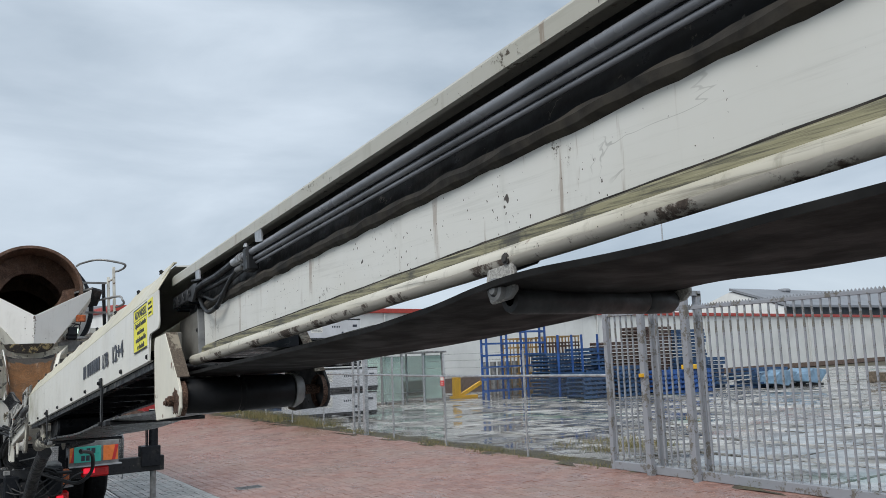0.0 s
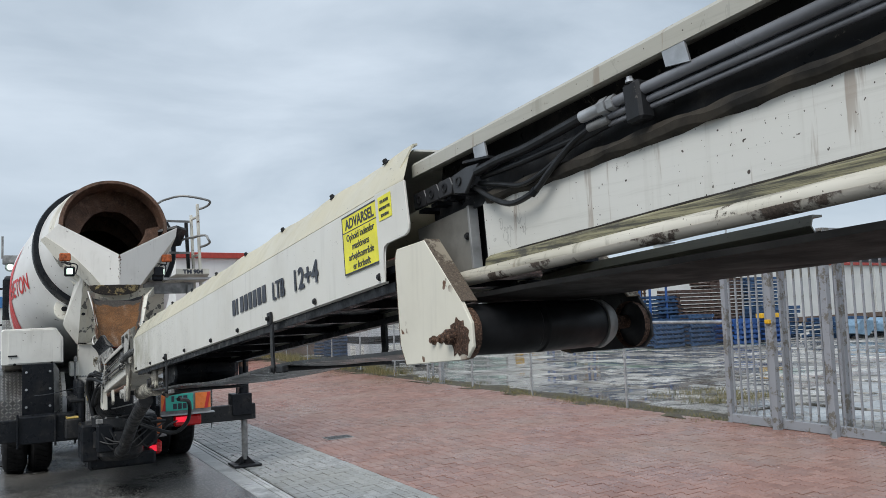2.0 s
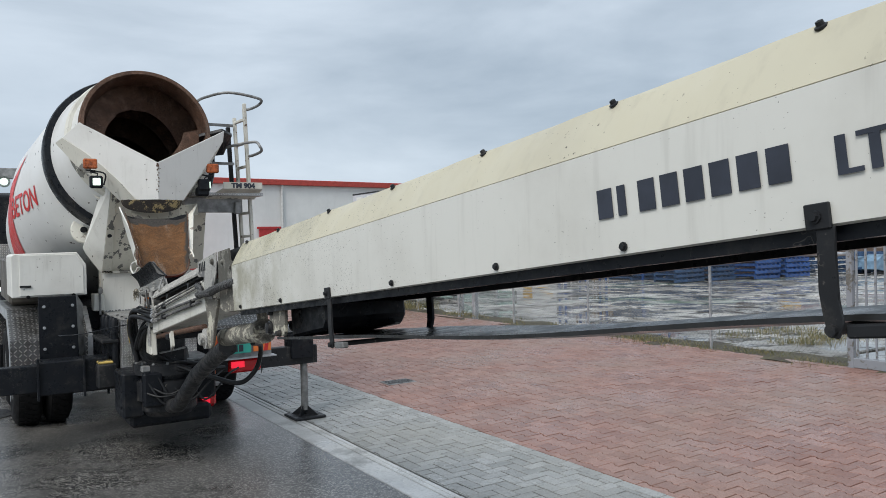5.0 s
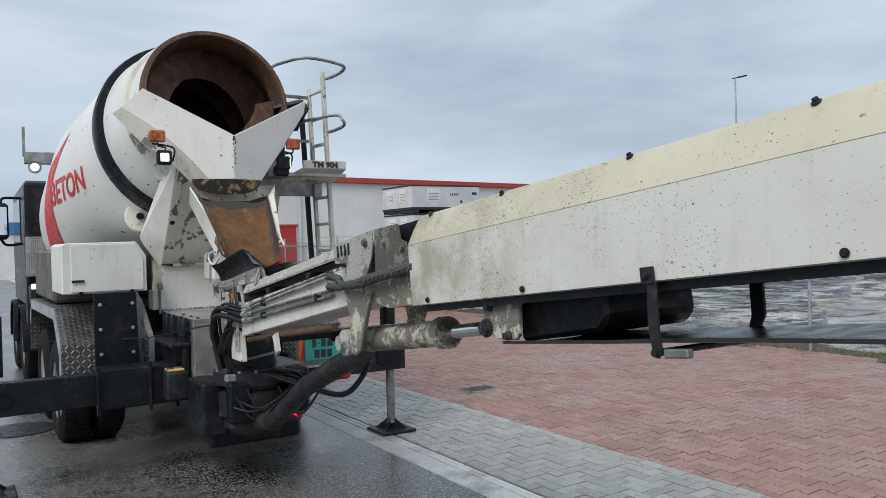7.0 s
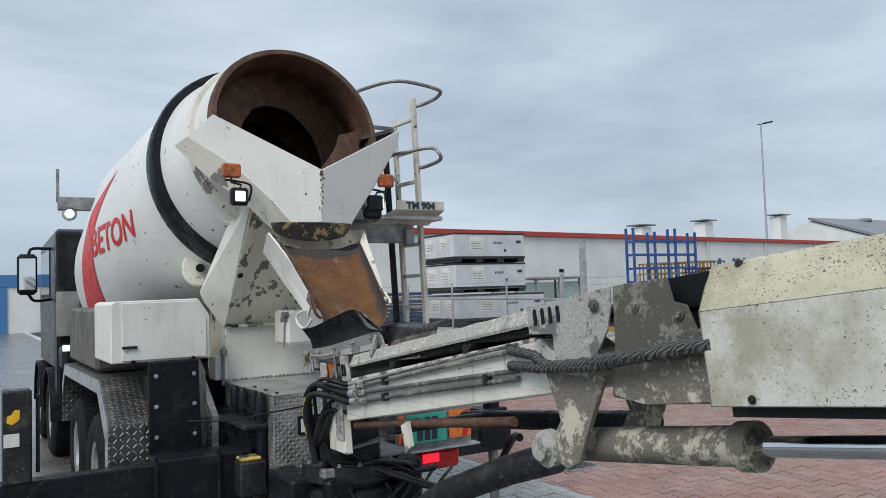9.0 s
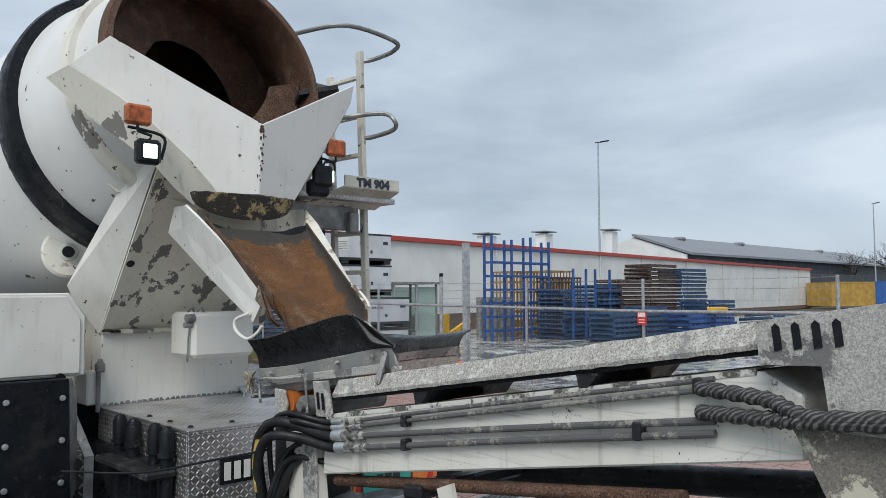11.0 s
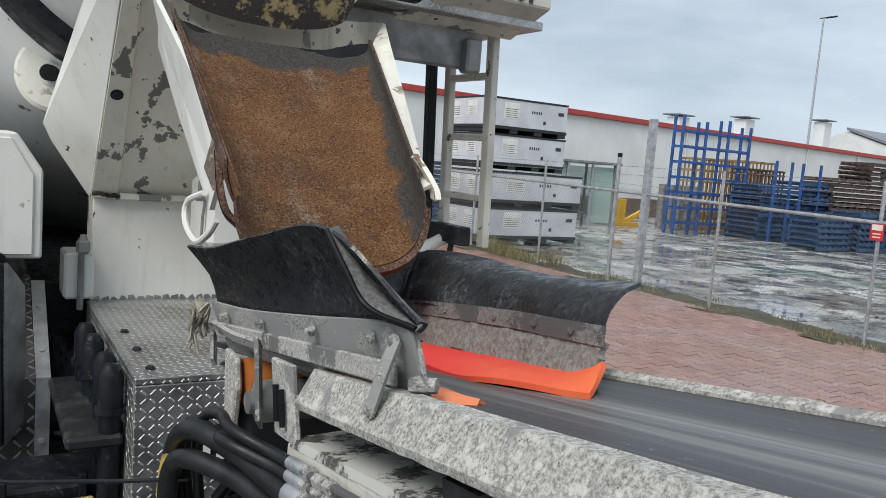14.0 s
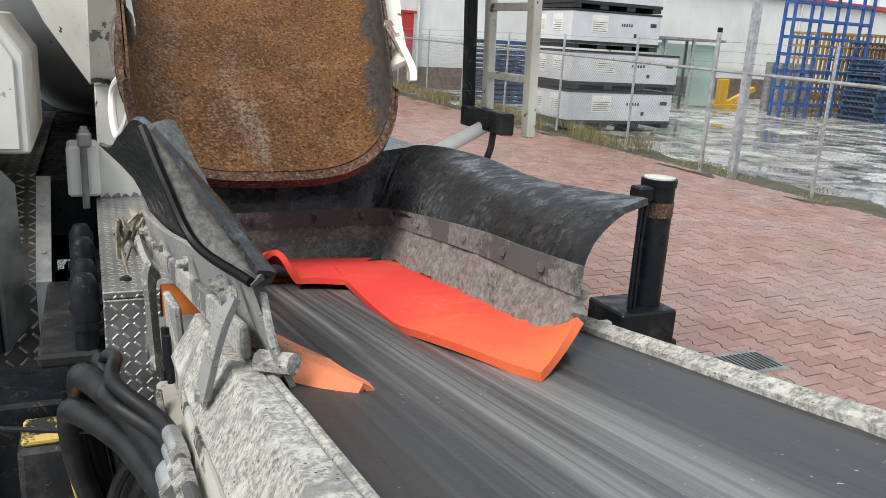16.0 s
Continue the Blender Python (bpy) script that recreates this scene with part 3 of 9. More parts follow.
def belt_mat():
    """Worn belt: soft bands along the run, a pale dry middle, fine scuffs, dark smooth edges."""
    k = Mat("worn_belt_rubber", 0.45)
    lines = k.noise(1.0, 5, 0.62, k.stretch((70.0, 0.45, 2.0)))
    fine = k.noise(1.0, 3, 0.6, k.stretch((260.0, 1.2, 2.0)))
    broad = k.noise(1.0, 4, 0.55, k.stretch((10.0, 0.30, 1.0)))
    sep = k.t.nodes.new("ShaderNodeSeparateXYZ")
    k.link(k.co, sep.inputs["Vector"])
    mid = k.math("MULTIPLY", k.ramp(sep.outputs["X"], -0.20, -0.13), k.ramp(sep.outputs["X"], -0.03, 0.05, 1, 0))
    dry = k.math("MULTIPLY", mid, k.ramp(k.math("ADD", broad, k.ramp(lines, 0.3, 0.7, -0.10, 0.10)), 0.34, 0.66, 0.1, 1.0))
    c = k.mix(k.ramp(lines, 0.34, 0.66), (0.030, 0.030, 0.031), (0.062, 0.061, 0.062))
    c = k.mix(k.math("MULTIPLY", dry, k.ramp(fine, 0.36, 0.60, 0.55, 1.0)), c, (0.235, 0.232, 0.226))
    streak = k.math("MULTIPLY", k.ramp(k.noise(1.0, 4, 0.6, k.stretch((40.0, 0.3, 1.0))), 0.60, 0.72), k.ramp(k.noise(2.0, 3), 0.45, 0.6))
    c = k.mix(k.math("MULTIPLY", streak, 0.6), c, (0.30, 0.29, 0.275))
    c = k.mix(k.ramp(sep.outputs["X"], -0.205, -0.185, 0.75, 0), c, (0.040, 0.035, 0.034))
    scuff = k.math("MULTIPLY", k.ramp(k.noise(34.0, 4, 0.7, k.stretch((1.0, 0.6, 1.0))), 0.68, 0.74), k.ramp(k.noise(5.0, 3), 0.48, 0.6))
    c = k.mix(k.math("MULTIPLY", scuff, 0.7), c, (0.02, 0.02, 0.02))
    grit = k.math("MULTIPLY", k.ramp(k.noise(150.0, 2, 0.5), 0.70, 0.74), k.ramp(k.noise(7.0, 3), 0.50, 0.6))
    c = k.mix(grit, c, (0.36, 0.35, 0.32))
    k.base(c)
    k.rough(k.ramp(lines, 0.3, 0.7, 0.36, 0.60))
    k.bump(lines, 0.002, 0.35)
    k.bump(k.noise(150.0, 4), 0.001, 0.4)
    return k.m


BELT = belt_mat()
UNDERBELT = plain("return_belt_rubber", (0.011, 0.0105, 0.010), 0.7, vary=0.6, scale=6.0, bump=0.002, bscale=60.0, spec=0.15)
HOODBELT = plain("wet_belt_rubber", (0.014, 0.0135, 0.013), 0.3, vary=0.5, scale=6.0, bump=0.001, bscale=60.0, spec=0.5)


def glass_mat():
    k = Mat("window_glass", 0.05)
    k.base((0.03, 0.04, 0.045))
    k.p.inputs["Specular IOR Level"].default_value = 0.8
    return k.m


GLASS = glass_mat()


# ---- ground ----
def gz(x):
    """Height of the paving: low at the gutter, rising to the fence."""
    if x < 1.62:
        return -0.15
    return -0.15 + (min(x, 8.6) - 1.62) * 0.18 / 6.98


def wet_asphalt():
    """Coarse aggregate in dark binder, damp, with glossy wet patches."""
    k = Mat("wet_asphalt", 0.35)
    g = k.noise(120.0, 5, 0.8)
    stone = k.t.nodes.new("ShaderNodeTexVoronoi")
    stone.inputs["Scale"].default_value = 75.0
    k.link(k.co, stone.inputs["Vector"])
    tone = k.t.nodes.new("ShaderNodeSeparateColor")
    k.link(stone.outputs["Color"], tone.inputs["Color"])
    broad = k.noise(0.7, 5, 0.6)
    c = k.mix(k.ramp(tone.outputs["Red"], 0.25, 0.95), (0.055, 0.053, 0.050), (0.48, 0.46, 0.425))
    c = k.mix(k.ramp(stone.outputs["Distance"], 0.35, 0.62, 0, 0.9), c, (0.012, 0.012, 0.013))
    c = k.mix(k.ramp(broad, 0.42, 0.65, 0, 0.3), c, (0.21, 0.20, 0.185))
    k.base(c)
    k.rough(k.ramp(k.math("ADD", broad, k.ramp(g, 0.3, 0.7, -0.1, 0.1)), 0.36, 0.62, 0.20, 0.42))
    k.bump(stone.outputs["Distance"], -0.0025, 0.6)
    k.bump(g, 0.001, 0.4)
    k.p.inputs["Coat Weight"].default_value = 0.35
    k.p.inputs["Coat Roughness"].default_value = 0.22
    return k.m


def wet_concrete(name, col, puddle=0.5, green=0.0, vary=0.18):
    k = Mat(name, 0.4)
    f = k.noise(0.55, 6, 0.62)
    g = k.noise(45.0, 4, 0.7)
    dry = tuple(min(1, v * 1.5) for v in col)
    c = k.mix(k.ramp(f, 0.40, 0.62), col, dry)
    c = k.mix(k.ramp(g, 0.45, 0.75, 0, 0.5), c, tuple(v * 0.5 for v in col))
    c = k.mix(k.ramp(k.noise(1.9, 6, 0.65), 0.5, 0.72, 0, 0.6), c, (0.09, 0.085, 0.075))
    if green:
        c = k.mix(k.ramp(k.noise(0.35, 4, 0.6), 0.58, 0.68, 0, green), c, (0.05, 0.13, 0.075))
    k.base(k.vary(c, vary))
    k.rough(k.ramp(k.noise(0.42, 6, 0.66), puddle - 0.07, puddle + 0.08, 0.05, 0.55))
    k.bump(k.math("MULTIPLY", g, k.ramp(k.noise(0.42, 6, 0.66), puddle - 0.05, puddle + 0.1)), 0.004, 0.5)
    return k.m


def wet_yard():
    """Old slabs under a film of rain: mirror-like water, dark damp streaks, moss."""
    k = Mat("wet_yard_concrete", 0.3)
    geo = k.t.nodes.new("ShaderNodeNewGeometry").outputs["Position"]
    f = k.noise(0.45, 7, 0.66, geo)
    g = k.noise(40.0, 4, 0.7, geo)
    c = k.mix(k.ramp(f, 0.38, 0.62), (0.22, 0.21, 0.19), (0.50, 0.485, 0.455))
    c = k.mix(k.ramp(k.noise(1.7, 6, 0.7, geo), 0.48, 0.60, 0, 0.9), c, (0.040, 0.037, 0.030))
    c = k.mix(k.ramp(k.noise(0.22, 4, 0.6, geo), 0.58, 0.66, 0, 0.55), c, (0.03, 0.12, 0.075))
    c = k.mix(k.ramp(g, 0.5, 0.75, 0, 0.5), c, (0.05, 0.05, 0.045))
    k.base(k.vary(c, 0.2))
    wet = k.noise(0.6, 7, 0.72, geo)
    k.rough(k.ramp(wet, 0.47, 0.57, 0.06, 0.62))
    k.bump(k.math("MULTIPLY", g, k.ramp(wet, 0.50, 0.62)), 0.006, 0.6)
    return k.m


def soil_mat():
    k = Mat("wet_soil_and_moss", 0.8)
    f = k.noise(3.0, 7, 0.7)
    c = k.mix(k.ramp(f, 0.38, 0.62), (0.060, 0.048, 0.036), (0.10, 0.092, 0.050))
    k.base(k.mix(k.ramp(k.noise(26.0, 5, 0.7), 0.55, 0.7), c, (0.19, 0.16, 0.12)))
    k.bump(f, 0.05, 0.6)
    k.bump(k.noise(60.0, 4), 0.01, 0.6)
    return k.m


ASPHALT = wet_asphalt()
GUTTER = wet_concrete("worn_gutter_concrete", (0.46, 0.455, 0.44), 0.46)
YARD = wet_yard()
SOIL = soil_mat()


def strip(bm, xs, y0, y1, step, lift=0.0, fz=gz, rough=0.0):
    n = max(1, int((y1 - y0) / step))
    rows = []
    for j in range(n + 1):
        y = y0 + (y1 - y0) * j / n
        rows.append([bm.verts.new((x, y, fz(x) + lift + (noise.noise((x * 1.3, y * 1.3, 0)) * rough))) for x in xs])
    for a, b in zip(rows, rows[1:]):
        for i in range(len(xs) - 1):
            bm.faces.new((a[i], a[i + 1], b[i + 1], b[i]))
    return bm


bm = B()
strip(bm, [-900, -60, -9, 9, 60, 900], -900, 1200, 300, -0.12, lambda x: -0.15)
ground = solo("ground", bm, SOIL, "bare grassy soil reaching to the horizon", "ground", kind="structure")
bm = B()
strip(bm, [-9 + 1.0 * i for i in range(11)] + [1.24], -40, 130, 2.0)
road = solo("road", bm, ASPHALT, "dark wet asphalt road with patches of damp sheen", "road", kind="structure")
bm = B()
y = -40.0
while y < 100:
    for gx0, gx1 in ((1.245, 1.462), (1.470, 1.524), (1.532, 1.582)):
        box(bm, (gx0, y + 0.004, -0.30), (gx1, y + 0.994, -0.146 + random.uniform(-0.003, 0.003)), 0.006)
    y += 1.0
gutter = solo("gutter", bm, GUTTER, "pale worn concrete gutter strip beside the road", "gutter", kind="structure")
bm = B()
strip(bm, [1.60, 2.3, 3.0, 4.5, 6.0, 7.3, 8.0, 8.5], -40, 100, 2.0, -0.022)
bed = solo("pavement", bm, plain("paving_sand", (0.035, 0.031, 0.026), 0.9), "sandy joints under the block paving", "pavement", kind="structure")
bm = B()
strip(bm, [8.26 + 0.1 * i for i in range(11)], -10, 60, 0.25, 0.012, lambda x: gz(x) - 0.02, 0.05)
verge = solo("verge", bm, SOIL, "muddy verge with moss under the fence", "verge", kind="structure")

# yard of large wet concrete slabs
yard_bed = B()
strip(yard_bed, [9.05, 30, 160], -30, 36.5, 10.0, -0.05, lambda x: 0.03)
yard = solo("yard", yard_bed, SOIL, "storage yard of wet concrete slabs behind the fence", "yard", kind="structure")


def block_mesh(name, outline, h, bev, material):
    """A paving piece with a small chamfer, its top at z = 0."""
    bm = bmesh.new()
    n = len(outline)
    cx, cy = sum(p[0] for p in outline) / n, sum(p[1] for p in outline) / n
    k = []
    for z, off in ((-h, 0.0), (-bev, 0.0), (0.0, bev)):
        k.append([bm.verts.new((x - (off if x > cx else -off), y - (off if y > cy else -off), z)) for x, y in outline])
    for a, b in zip(k, k[1:]):
        for i in range(n):
            bm.faces.new((a[i], a[(i + 1) % n], b[(i + 1) % n], b[i]))
    bm.faces.new(k[-1])
    me = bpy.data.meshes.new(name)
    bm.to_mesh(me)
    bm.free()
    me.materials.append(material)
    return me


# ---- warehouse and what stands behind the yard ----
def ribbed(name, col, pitch=0.25, axis=0):
    k = Mat(name, 0.5)
    c = k.mix(k.ramp(k.noise(0.5, 5, 0.6), 0.35, 0.7), col, tuple(v * 0.86 for v in col))
    c = k.mix(k.ramp(k.noise(1.3, 4, 0.6, k.stretch((3, 3, 0.3))), 0.55, 0.8, 0, 0.35), c, tuple(v * 0.7 for v in col))
    k.base(c)
    w = k.t.nodes.new("ShaderNodeTexWave")
    w.wave_type, w.bands_direction = "BANDS", "XYZ"[axis]
    w.inputs["Scale"].default_value = 0.314 / pitch
    k.link(k.co, w.inputs["Vector"])
    k.bump(w.outputs["Fac"], 0.008, 0.4)
    return k.m


WALLW = ribbed("white_wall_cladding", (0.78, 0.78, 0.755), 0.33)
ROOFG = ribbed("grey_roof_sheet", (0.23, 0.24, 0.26), 0.6)
DKWALL = plain("dark_cladding", (0.055, 0.062, 0.07), 0.6, vary=0.2, scale=1.0)
REDTRIM = plain("red_roof_trim", (0.42, 0.055, 0.04), 0.5, vary=0.15)
PLINTH = plain("brown_brick_plinth", (0.16, 0.11, 0.085), 0.8, vary=0.35, scale=7.0, bump=0.006, bscale=14.0)
GREENGLASS = Mat("pale_green_glass", 0.08)
GREENGLASS.base((0.62, 0.74, 0.70))
GREENGLASS.p.inputs["Transmission Weight"].default_value = 0.75
GREENGLASS.p.inputs["IOR"].default_value = 1.1
GREENGLASS = GREENGLASS.m

wx0, wy0, wx1, wy1 = 5.5, 36.9, 101.0, 49.4
wdir = Vector((wx1 - wx0, wy1 - wy0, 0)).normalized()
wnor = Vector((wdir.y, -wdir.x, 0))
wlen = (Vector((wx1, wy1, 0)) - Vector((wx0, wy0, 0))).length
WM = frame_m((wx0, wy0, 0), wdir, (-wnor.x, -wnor.y, 0))


def wbox(bm, a, b, bevel=0.0):
    return box(bm, a, b, bevel, WM)


warehouse = thing("warehouse", "long low white-clad warehouse with a red roof edge", "warehouse", (wx0, wy0, 0))
part("wall", wbox(B(), (0, 0, 0.22), (wlen, 14, 4.55)), WALLW, warehouse, "white cladding with faint grey runs", None)
part("plinth", wbox(B(), (-0.02, -0.05, -0.2), (26.0, 13.9, 0.75)), PLINTH, warehouse, "brown brick plinth", None)
part("base_strip", wbox(B(), (26.0, -0.02, -0.2), (wlen + 0.02, 13.9, 0.22)), PLINTH, warehouse, "", None)
part("roof_edge", wbox(B(), (-0.15, -0.18, 4.55), (wlen + 0.15, 14.2, 4.80), 0.02), REDTRIM, warehouse, "red metal roof edge", None)
part("roof", prism(B(), [WM @ Vector((-0.1, -0.1, 4.80)), WM @ Vector((-0.1, 7, 5.15)), WM @ Vector((-0.1, 14.1, 4.80))], wdir * (wlen + 0.2)), ROOFG, warehouse, "grey low-pitched roof", None)
for s in (5.2, 14.5, 27, 33, 40, 47, 56, 65, 74, 83, 91):
    bm = B()
    cyl(bm, WM @ Vector((s, -0.09, 0.3)), WM @ Vector((s, -0.09, 4.55)), 0.055, n=8)
    part("downpipe", bm, plain("pipe_grey", (0.52, 0.53, 0.52), 0.5) if s == 5.2 else bpy.data.materials["pipe_grey"], warehouse)
for s in (32.3, 39.7, 50.4):
    bm = B()
    wbox(bm, (s - 0.55, 4.0, 4.6), (s + 0.55, 4.9, 5.75 + (s - 32) * 0.075), 0.03)
    ch = part("roof_vent", bm, WALLW, warehouse, "square white roof vent")
    bm = B()
    wbox(bm, (s - 0.8, 3.8, 5.85 + (s - 32) * 0.075), (s + 0.8, 5.1, 5.93 + (s - 32) * 0.075), 0.01)
    part("vent_cap", bm, GREY, ch)
bm = B()
wbox(bm, (4.05, -0.08, 0.8), (5.0, -0.055, 2.6), 0.01)
wbox(bm, (3.95, -0.11, 2.6), (5.1, -0.055, 2.7), 0.01)
part("door", bm, plain("red_door_paint", (0.45, 0.03, 0.03), 0.45), warehouse, "red steel door", None)
hall = thing("hall", "large far hall with a grey pitched roof", "hall", (85, 58, 0))
gA, gB = Vector((85.5, 57.7, 0)), Vector((163.5, 59.2, 0))
hd = (gB - gA).normalized()
hn = Vector((-hd.y, hd.x, 0))
part("hall_wall", prism(B(), [gA, gA + Vector((0, 0, 6.6)), gA + hn * 7.45 + Vector((0, 0, 9.0)), gA + hn * 14.9 + Vector((0, 0, 6.6)), gA + hn * 14.9], hd * 78), DKWALL, hall, "dark cladding", None)
bm = B()
prism(bm, [gA + hn * -0.8 - hd * 0.6 + Vector((0, 0, 6.4)), gA + hn * 7.5 - hd * 0.6 + Vector((0, 0, 9.1)), gA + hn * 7.5 - hd * 0.6 + Vector((0, 0, 9.4)), gA + hn * -0.8 - hd * 0.6 + Vector((0, 0, 6.7))], hd * 79.5)
part("hall_roof", bm, ROOFG, hall, "grey sheet roof", None)
bm = B()
prism(bm, [gA - hd * 0.1 + Vector((0, 0, 0)), gA - hd * 0.1 + Vector((0, 0, 6.5)), gA + hn * 7.45 - hd * 0.1 + Vector((0, 0, 8.95)), gA + hn * 14.9 - hd * 0.1 + Vector((0, 0, 6.5)), gA + hn * 14.9 - hd * 0.1], -hd * 0.3)
part("gable", bm, WALLW, hall, "pale gable", None)
for s in (10, 28, 60):
    bm = B()
    o = gA + hd * s + hn * 6.6 + Vector((0, 0, 8.9))
    box(bm, (-0.7, -0.7, 0), (0.7, 0.7, 0.55), 0.2, Matrix.Translation(o))
    part("roof_hood", bm, ROOFG, hall)
annex = thing("annex", "dark grey flat-roofed annex of the far hall", "building", (112, 56, 0))
bm = B()
box(bm, (0, 0, 0), (32, 8, 4.4), 0.02, frame_m((108, 53.5, 0), hd, hn))
part("wall", bm, DKWALL, annex, "", None)
for s in (24, 27.5):
    bm = B()
    box(bm, (s, -0.06, 2.2), (s + 2.2, 0.02, 3.4), 0, frame_m((108, 53.5, 0), hd, hn))
    part("window", bm, GLASS, annex, "", None)
# far building across the end of the road
far = thing("office_building", "far white building with a blue roof edge", "building", (0, 72, 0))
part("wall", box(B(), (-30, 72, -0.2), (3.6, 80, 3.2)), WALLW, far, "", None)
part("roof_edge", box(B(), (-30.1, 71.9, 3.2), (3.7, 80.1, 4.1), 0.03), plain("blue_roof_edge", (0.06, 0.19, 0.42), 0.5), far, "blue roof edge", None)
part("blue_corner", box(B(), (-0.6, 71.92, -0.2), (0.2, 71.99, 3.2)), bpy.data.materials["blue_roof_edge"], far, "blue corner strip", None)
part("window", box(B(), (-6, 71.93, 1.0), (-1.4, 71.99, 2.6)), GLASS, far, "", None)


def lamp_post(x, y, h, lean):
    t = thing("street_lamp", "slim grey street lamp with one flat head", "street lamp", (x, y, 0), "tall yard lamps")
    bm = B()
    cyl(bm, (x, y, 0), (x, y, h), 0.11, 0.06, 10)
    part("pole", bm, ALU, t)
    bm = B()
    beam(bm, (x - 0.25, y + 0.12, h - 0.02), (x + 0.35, y - 0.16, h + 0.10 * lean), 0.09, 0.07)
    box(bm, (-0.40, -0.15, -0.05), (0.40, 0.15, 0.06), 0.03, frame_m((x + 0.55, y - 0.26, h + 0.15 * lean), (0.9, -0.43, 0.2), (0.43, 0.9, 0)))
    part("lamp_head", bm, DARK, t)


lamp_post(53.0, 47.6, 14.6, 1)
lamp_post(110.0, 44.6, 13.4, 1)


def bare_tree(x, y, h, seed):
    rnd = random.Random(seed)
    t = thing("bare_tree", "leafless winter tree with fine dark twigs", "tree", (x, y, 0), "bare trees")
    bm = B()
    twigs = B()

    def grow(p, d, length, r, level):
        q = p + d * length
        mid = p + d * length * 0.5 + Vector((rnd.uniform(-1, 1), rnd.uniform(-1, 1), 0)) * length * 0.06
        tube(bm if level < 3 else twigs, [p, mid, q], [r, r * 0.85, r * 0.65], 5 if level < 2 else 3, cap=False)
        if level >= 5:
            return
        for _ in range(3 if level else 5):
            axis = Vector((rnd.uniform(-1, 1), rnd.uniform(-1, 1), rnd.uniform(-0.3, 0.5))).normalized()
            nd = (d * 0.75 + axis * 0.75 + Vector((0, 0, 0.12))).normalized()
            grow(p + d * length * rnd.uniform(0.55, 1.0), nd, length * rnd.uniform(0.55, 0.78), r * 0.55, level + 1)

    grow(Vector((x, y, 0)), Vector((0, 0, 1)), h * 0.3, h * 0.02, 0)
    bark = bpy.data.materials.get("bark") or plain("bark", (0.06, 0.05, 0.045), 0.9)
    tr = part("trunk", bm, bark, t)
    part("crown", twigs, bark, t, "bare twigs")


bare_tree(139, 58, 13, 3)
bare_tree(146, 54, 15.5, 5)
bare_tree(150, 48, 13, 8)


# ---- mixer truck ----
truck = thing("mixer_truck", "white concrete mixer truck with rusty rear chute and dark chassis", "truck", (0, 16, 0))
DM = Vector((0, 12.60, 3.15))
DAX = Vector((0, math.cos(radians(14)), -math.sin(radians(14))))


def drum_paint():
    k = Mat("white_drum_paint", 0.35)
    c = k.mix(k.ramp(k.noise(1.1, 6, 0.6), 0.4, 0.75, 0, 0.35), (0.76, 0.76, 0.74), (0.45, 0.44, 0.41))
    chip = k.ramp(k.noise(16.0, 3, 0.5), 0.70, 0.72)
    k.base(k.mix(chip, c, (0.10, 0.09, 0.08)))
    k.rough(k.ramp(k.noise(3.0, 4), 0.3, 0.7, 0.28, 0.5))
    k.bump(k.noise(5.0, 3), 0.004, 0.15)
    return k.m


DRUMW = drum_paint()
R_PROF = [(0.0, 0.635), (0.14, 0.65), (0.45, 0.765), (0.9, 0.90), (1.7, 1.04), (2.6, 1.17), (4.0, 1.17), (4.8, 0.98), (5.4, 0.62), (5.42, 0.05)]
drum = part("drum", lathe(B(), DM, DAX, R_PROF, 72), DRUMW, truck, "white mixing drum", 25)
bm = B()
lathe(bm, DM, DAX, [(0.78, 0.85), (0.78, 0.925), (0.81, 0.94), (0.95, 0.945), (0.98, 0.935), (0.98, 0.89)], 72)
part("roller_ring", bm, BLACK, drum, "black steel running ring", 30)
bm = B()
lathe(bm, DM, DAX, [(-0.03, 0.618), (-0.04, 0.625), (-0.04, 0.66), (-0.02, 0.672), (0.05, 0.672), (0.08, 0.64)], 64)
part("mouth_rim", bm, RUST_DARK, drum, "rusty mouth rim", 30)
bm = B()
lathe(bm, DM, DAX, [(0.30, 0.70), (0.30, 0.745), (0.36, 0.768), (0.38, 0.75)], 64)
part("collar", bm, WHITE_WORN, drum, "", 30)
bm = B()
lathe(bm, DM, DAX, [(-0.035, 0.618), (0.16, 0.592), (0.5, 0.74), (1.3, 0.90), (2.8, 1.0), (2.81, 0.02)], 56)
part("drum_inside", bm, RUST_DARK, drum, "rust-brown inside of the drum", 40)
for ph in (math.pi * 0.97, math.pi * 1.97):
    bm = B()
    rows = []
    dx = Vector((1, 0, 0))
    dy = DAX.cross(dx)
    for i in range(90):
        a = ph + i * 0.115
        d = 0.06 + i * 0.022
        ro = 0.595 + min(0.30, max(0, d - 0.16) * 0.42)
        ri = ro - 0.235 - 0.10 * min(1, d) - 0.018 * noise.noise((i * 0.31, ph, 0)) + 0.06 * max(0, 1 - i / 6)
        w = dx * math.cos(a) + dy * math.sin(a)
        rows.append([DM + DAX * d + w * ro, DM + DAX * (d + 0.03) + w * (ro + ri) / 2, DM + DAX * (d + 0.08) + w * ri])
    sheet(bm, rows, 0.012)
    part("mixing_blade", bm, RUST_DARK, drum, "rusty spiral mixing blade", 60)


def drum_at(d, ang):
    """A point of the drum's skin: d along the axis, ang round it (0 at the left side, growing upward)."""
    r = np.interp(d, [p[0] for p in R_PROF], [p[1] for p in R_PROF]) + 0.006
    up = Vector((0, math.sin(radians(15)), math.cos(radians(15))))
    return DM + DAX * d + (Vector((-1, 0, 0)) * math.cos(ang) + up * math.sin(ang)) * r


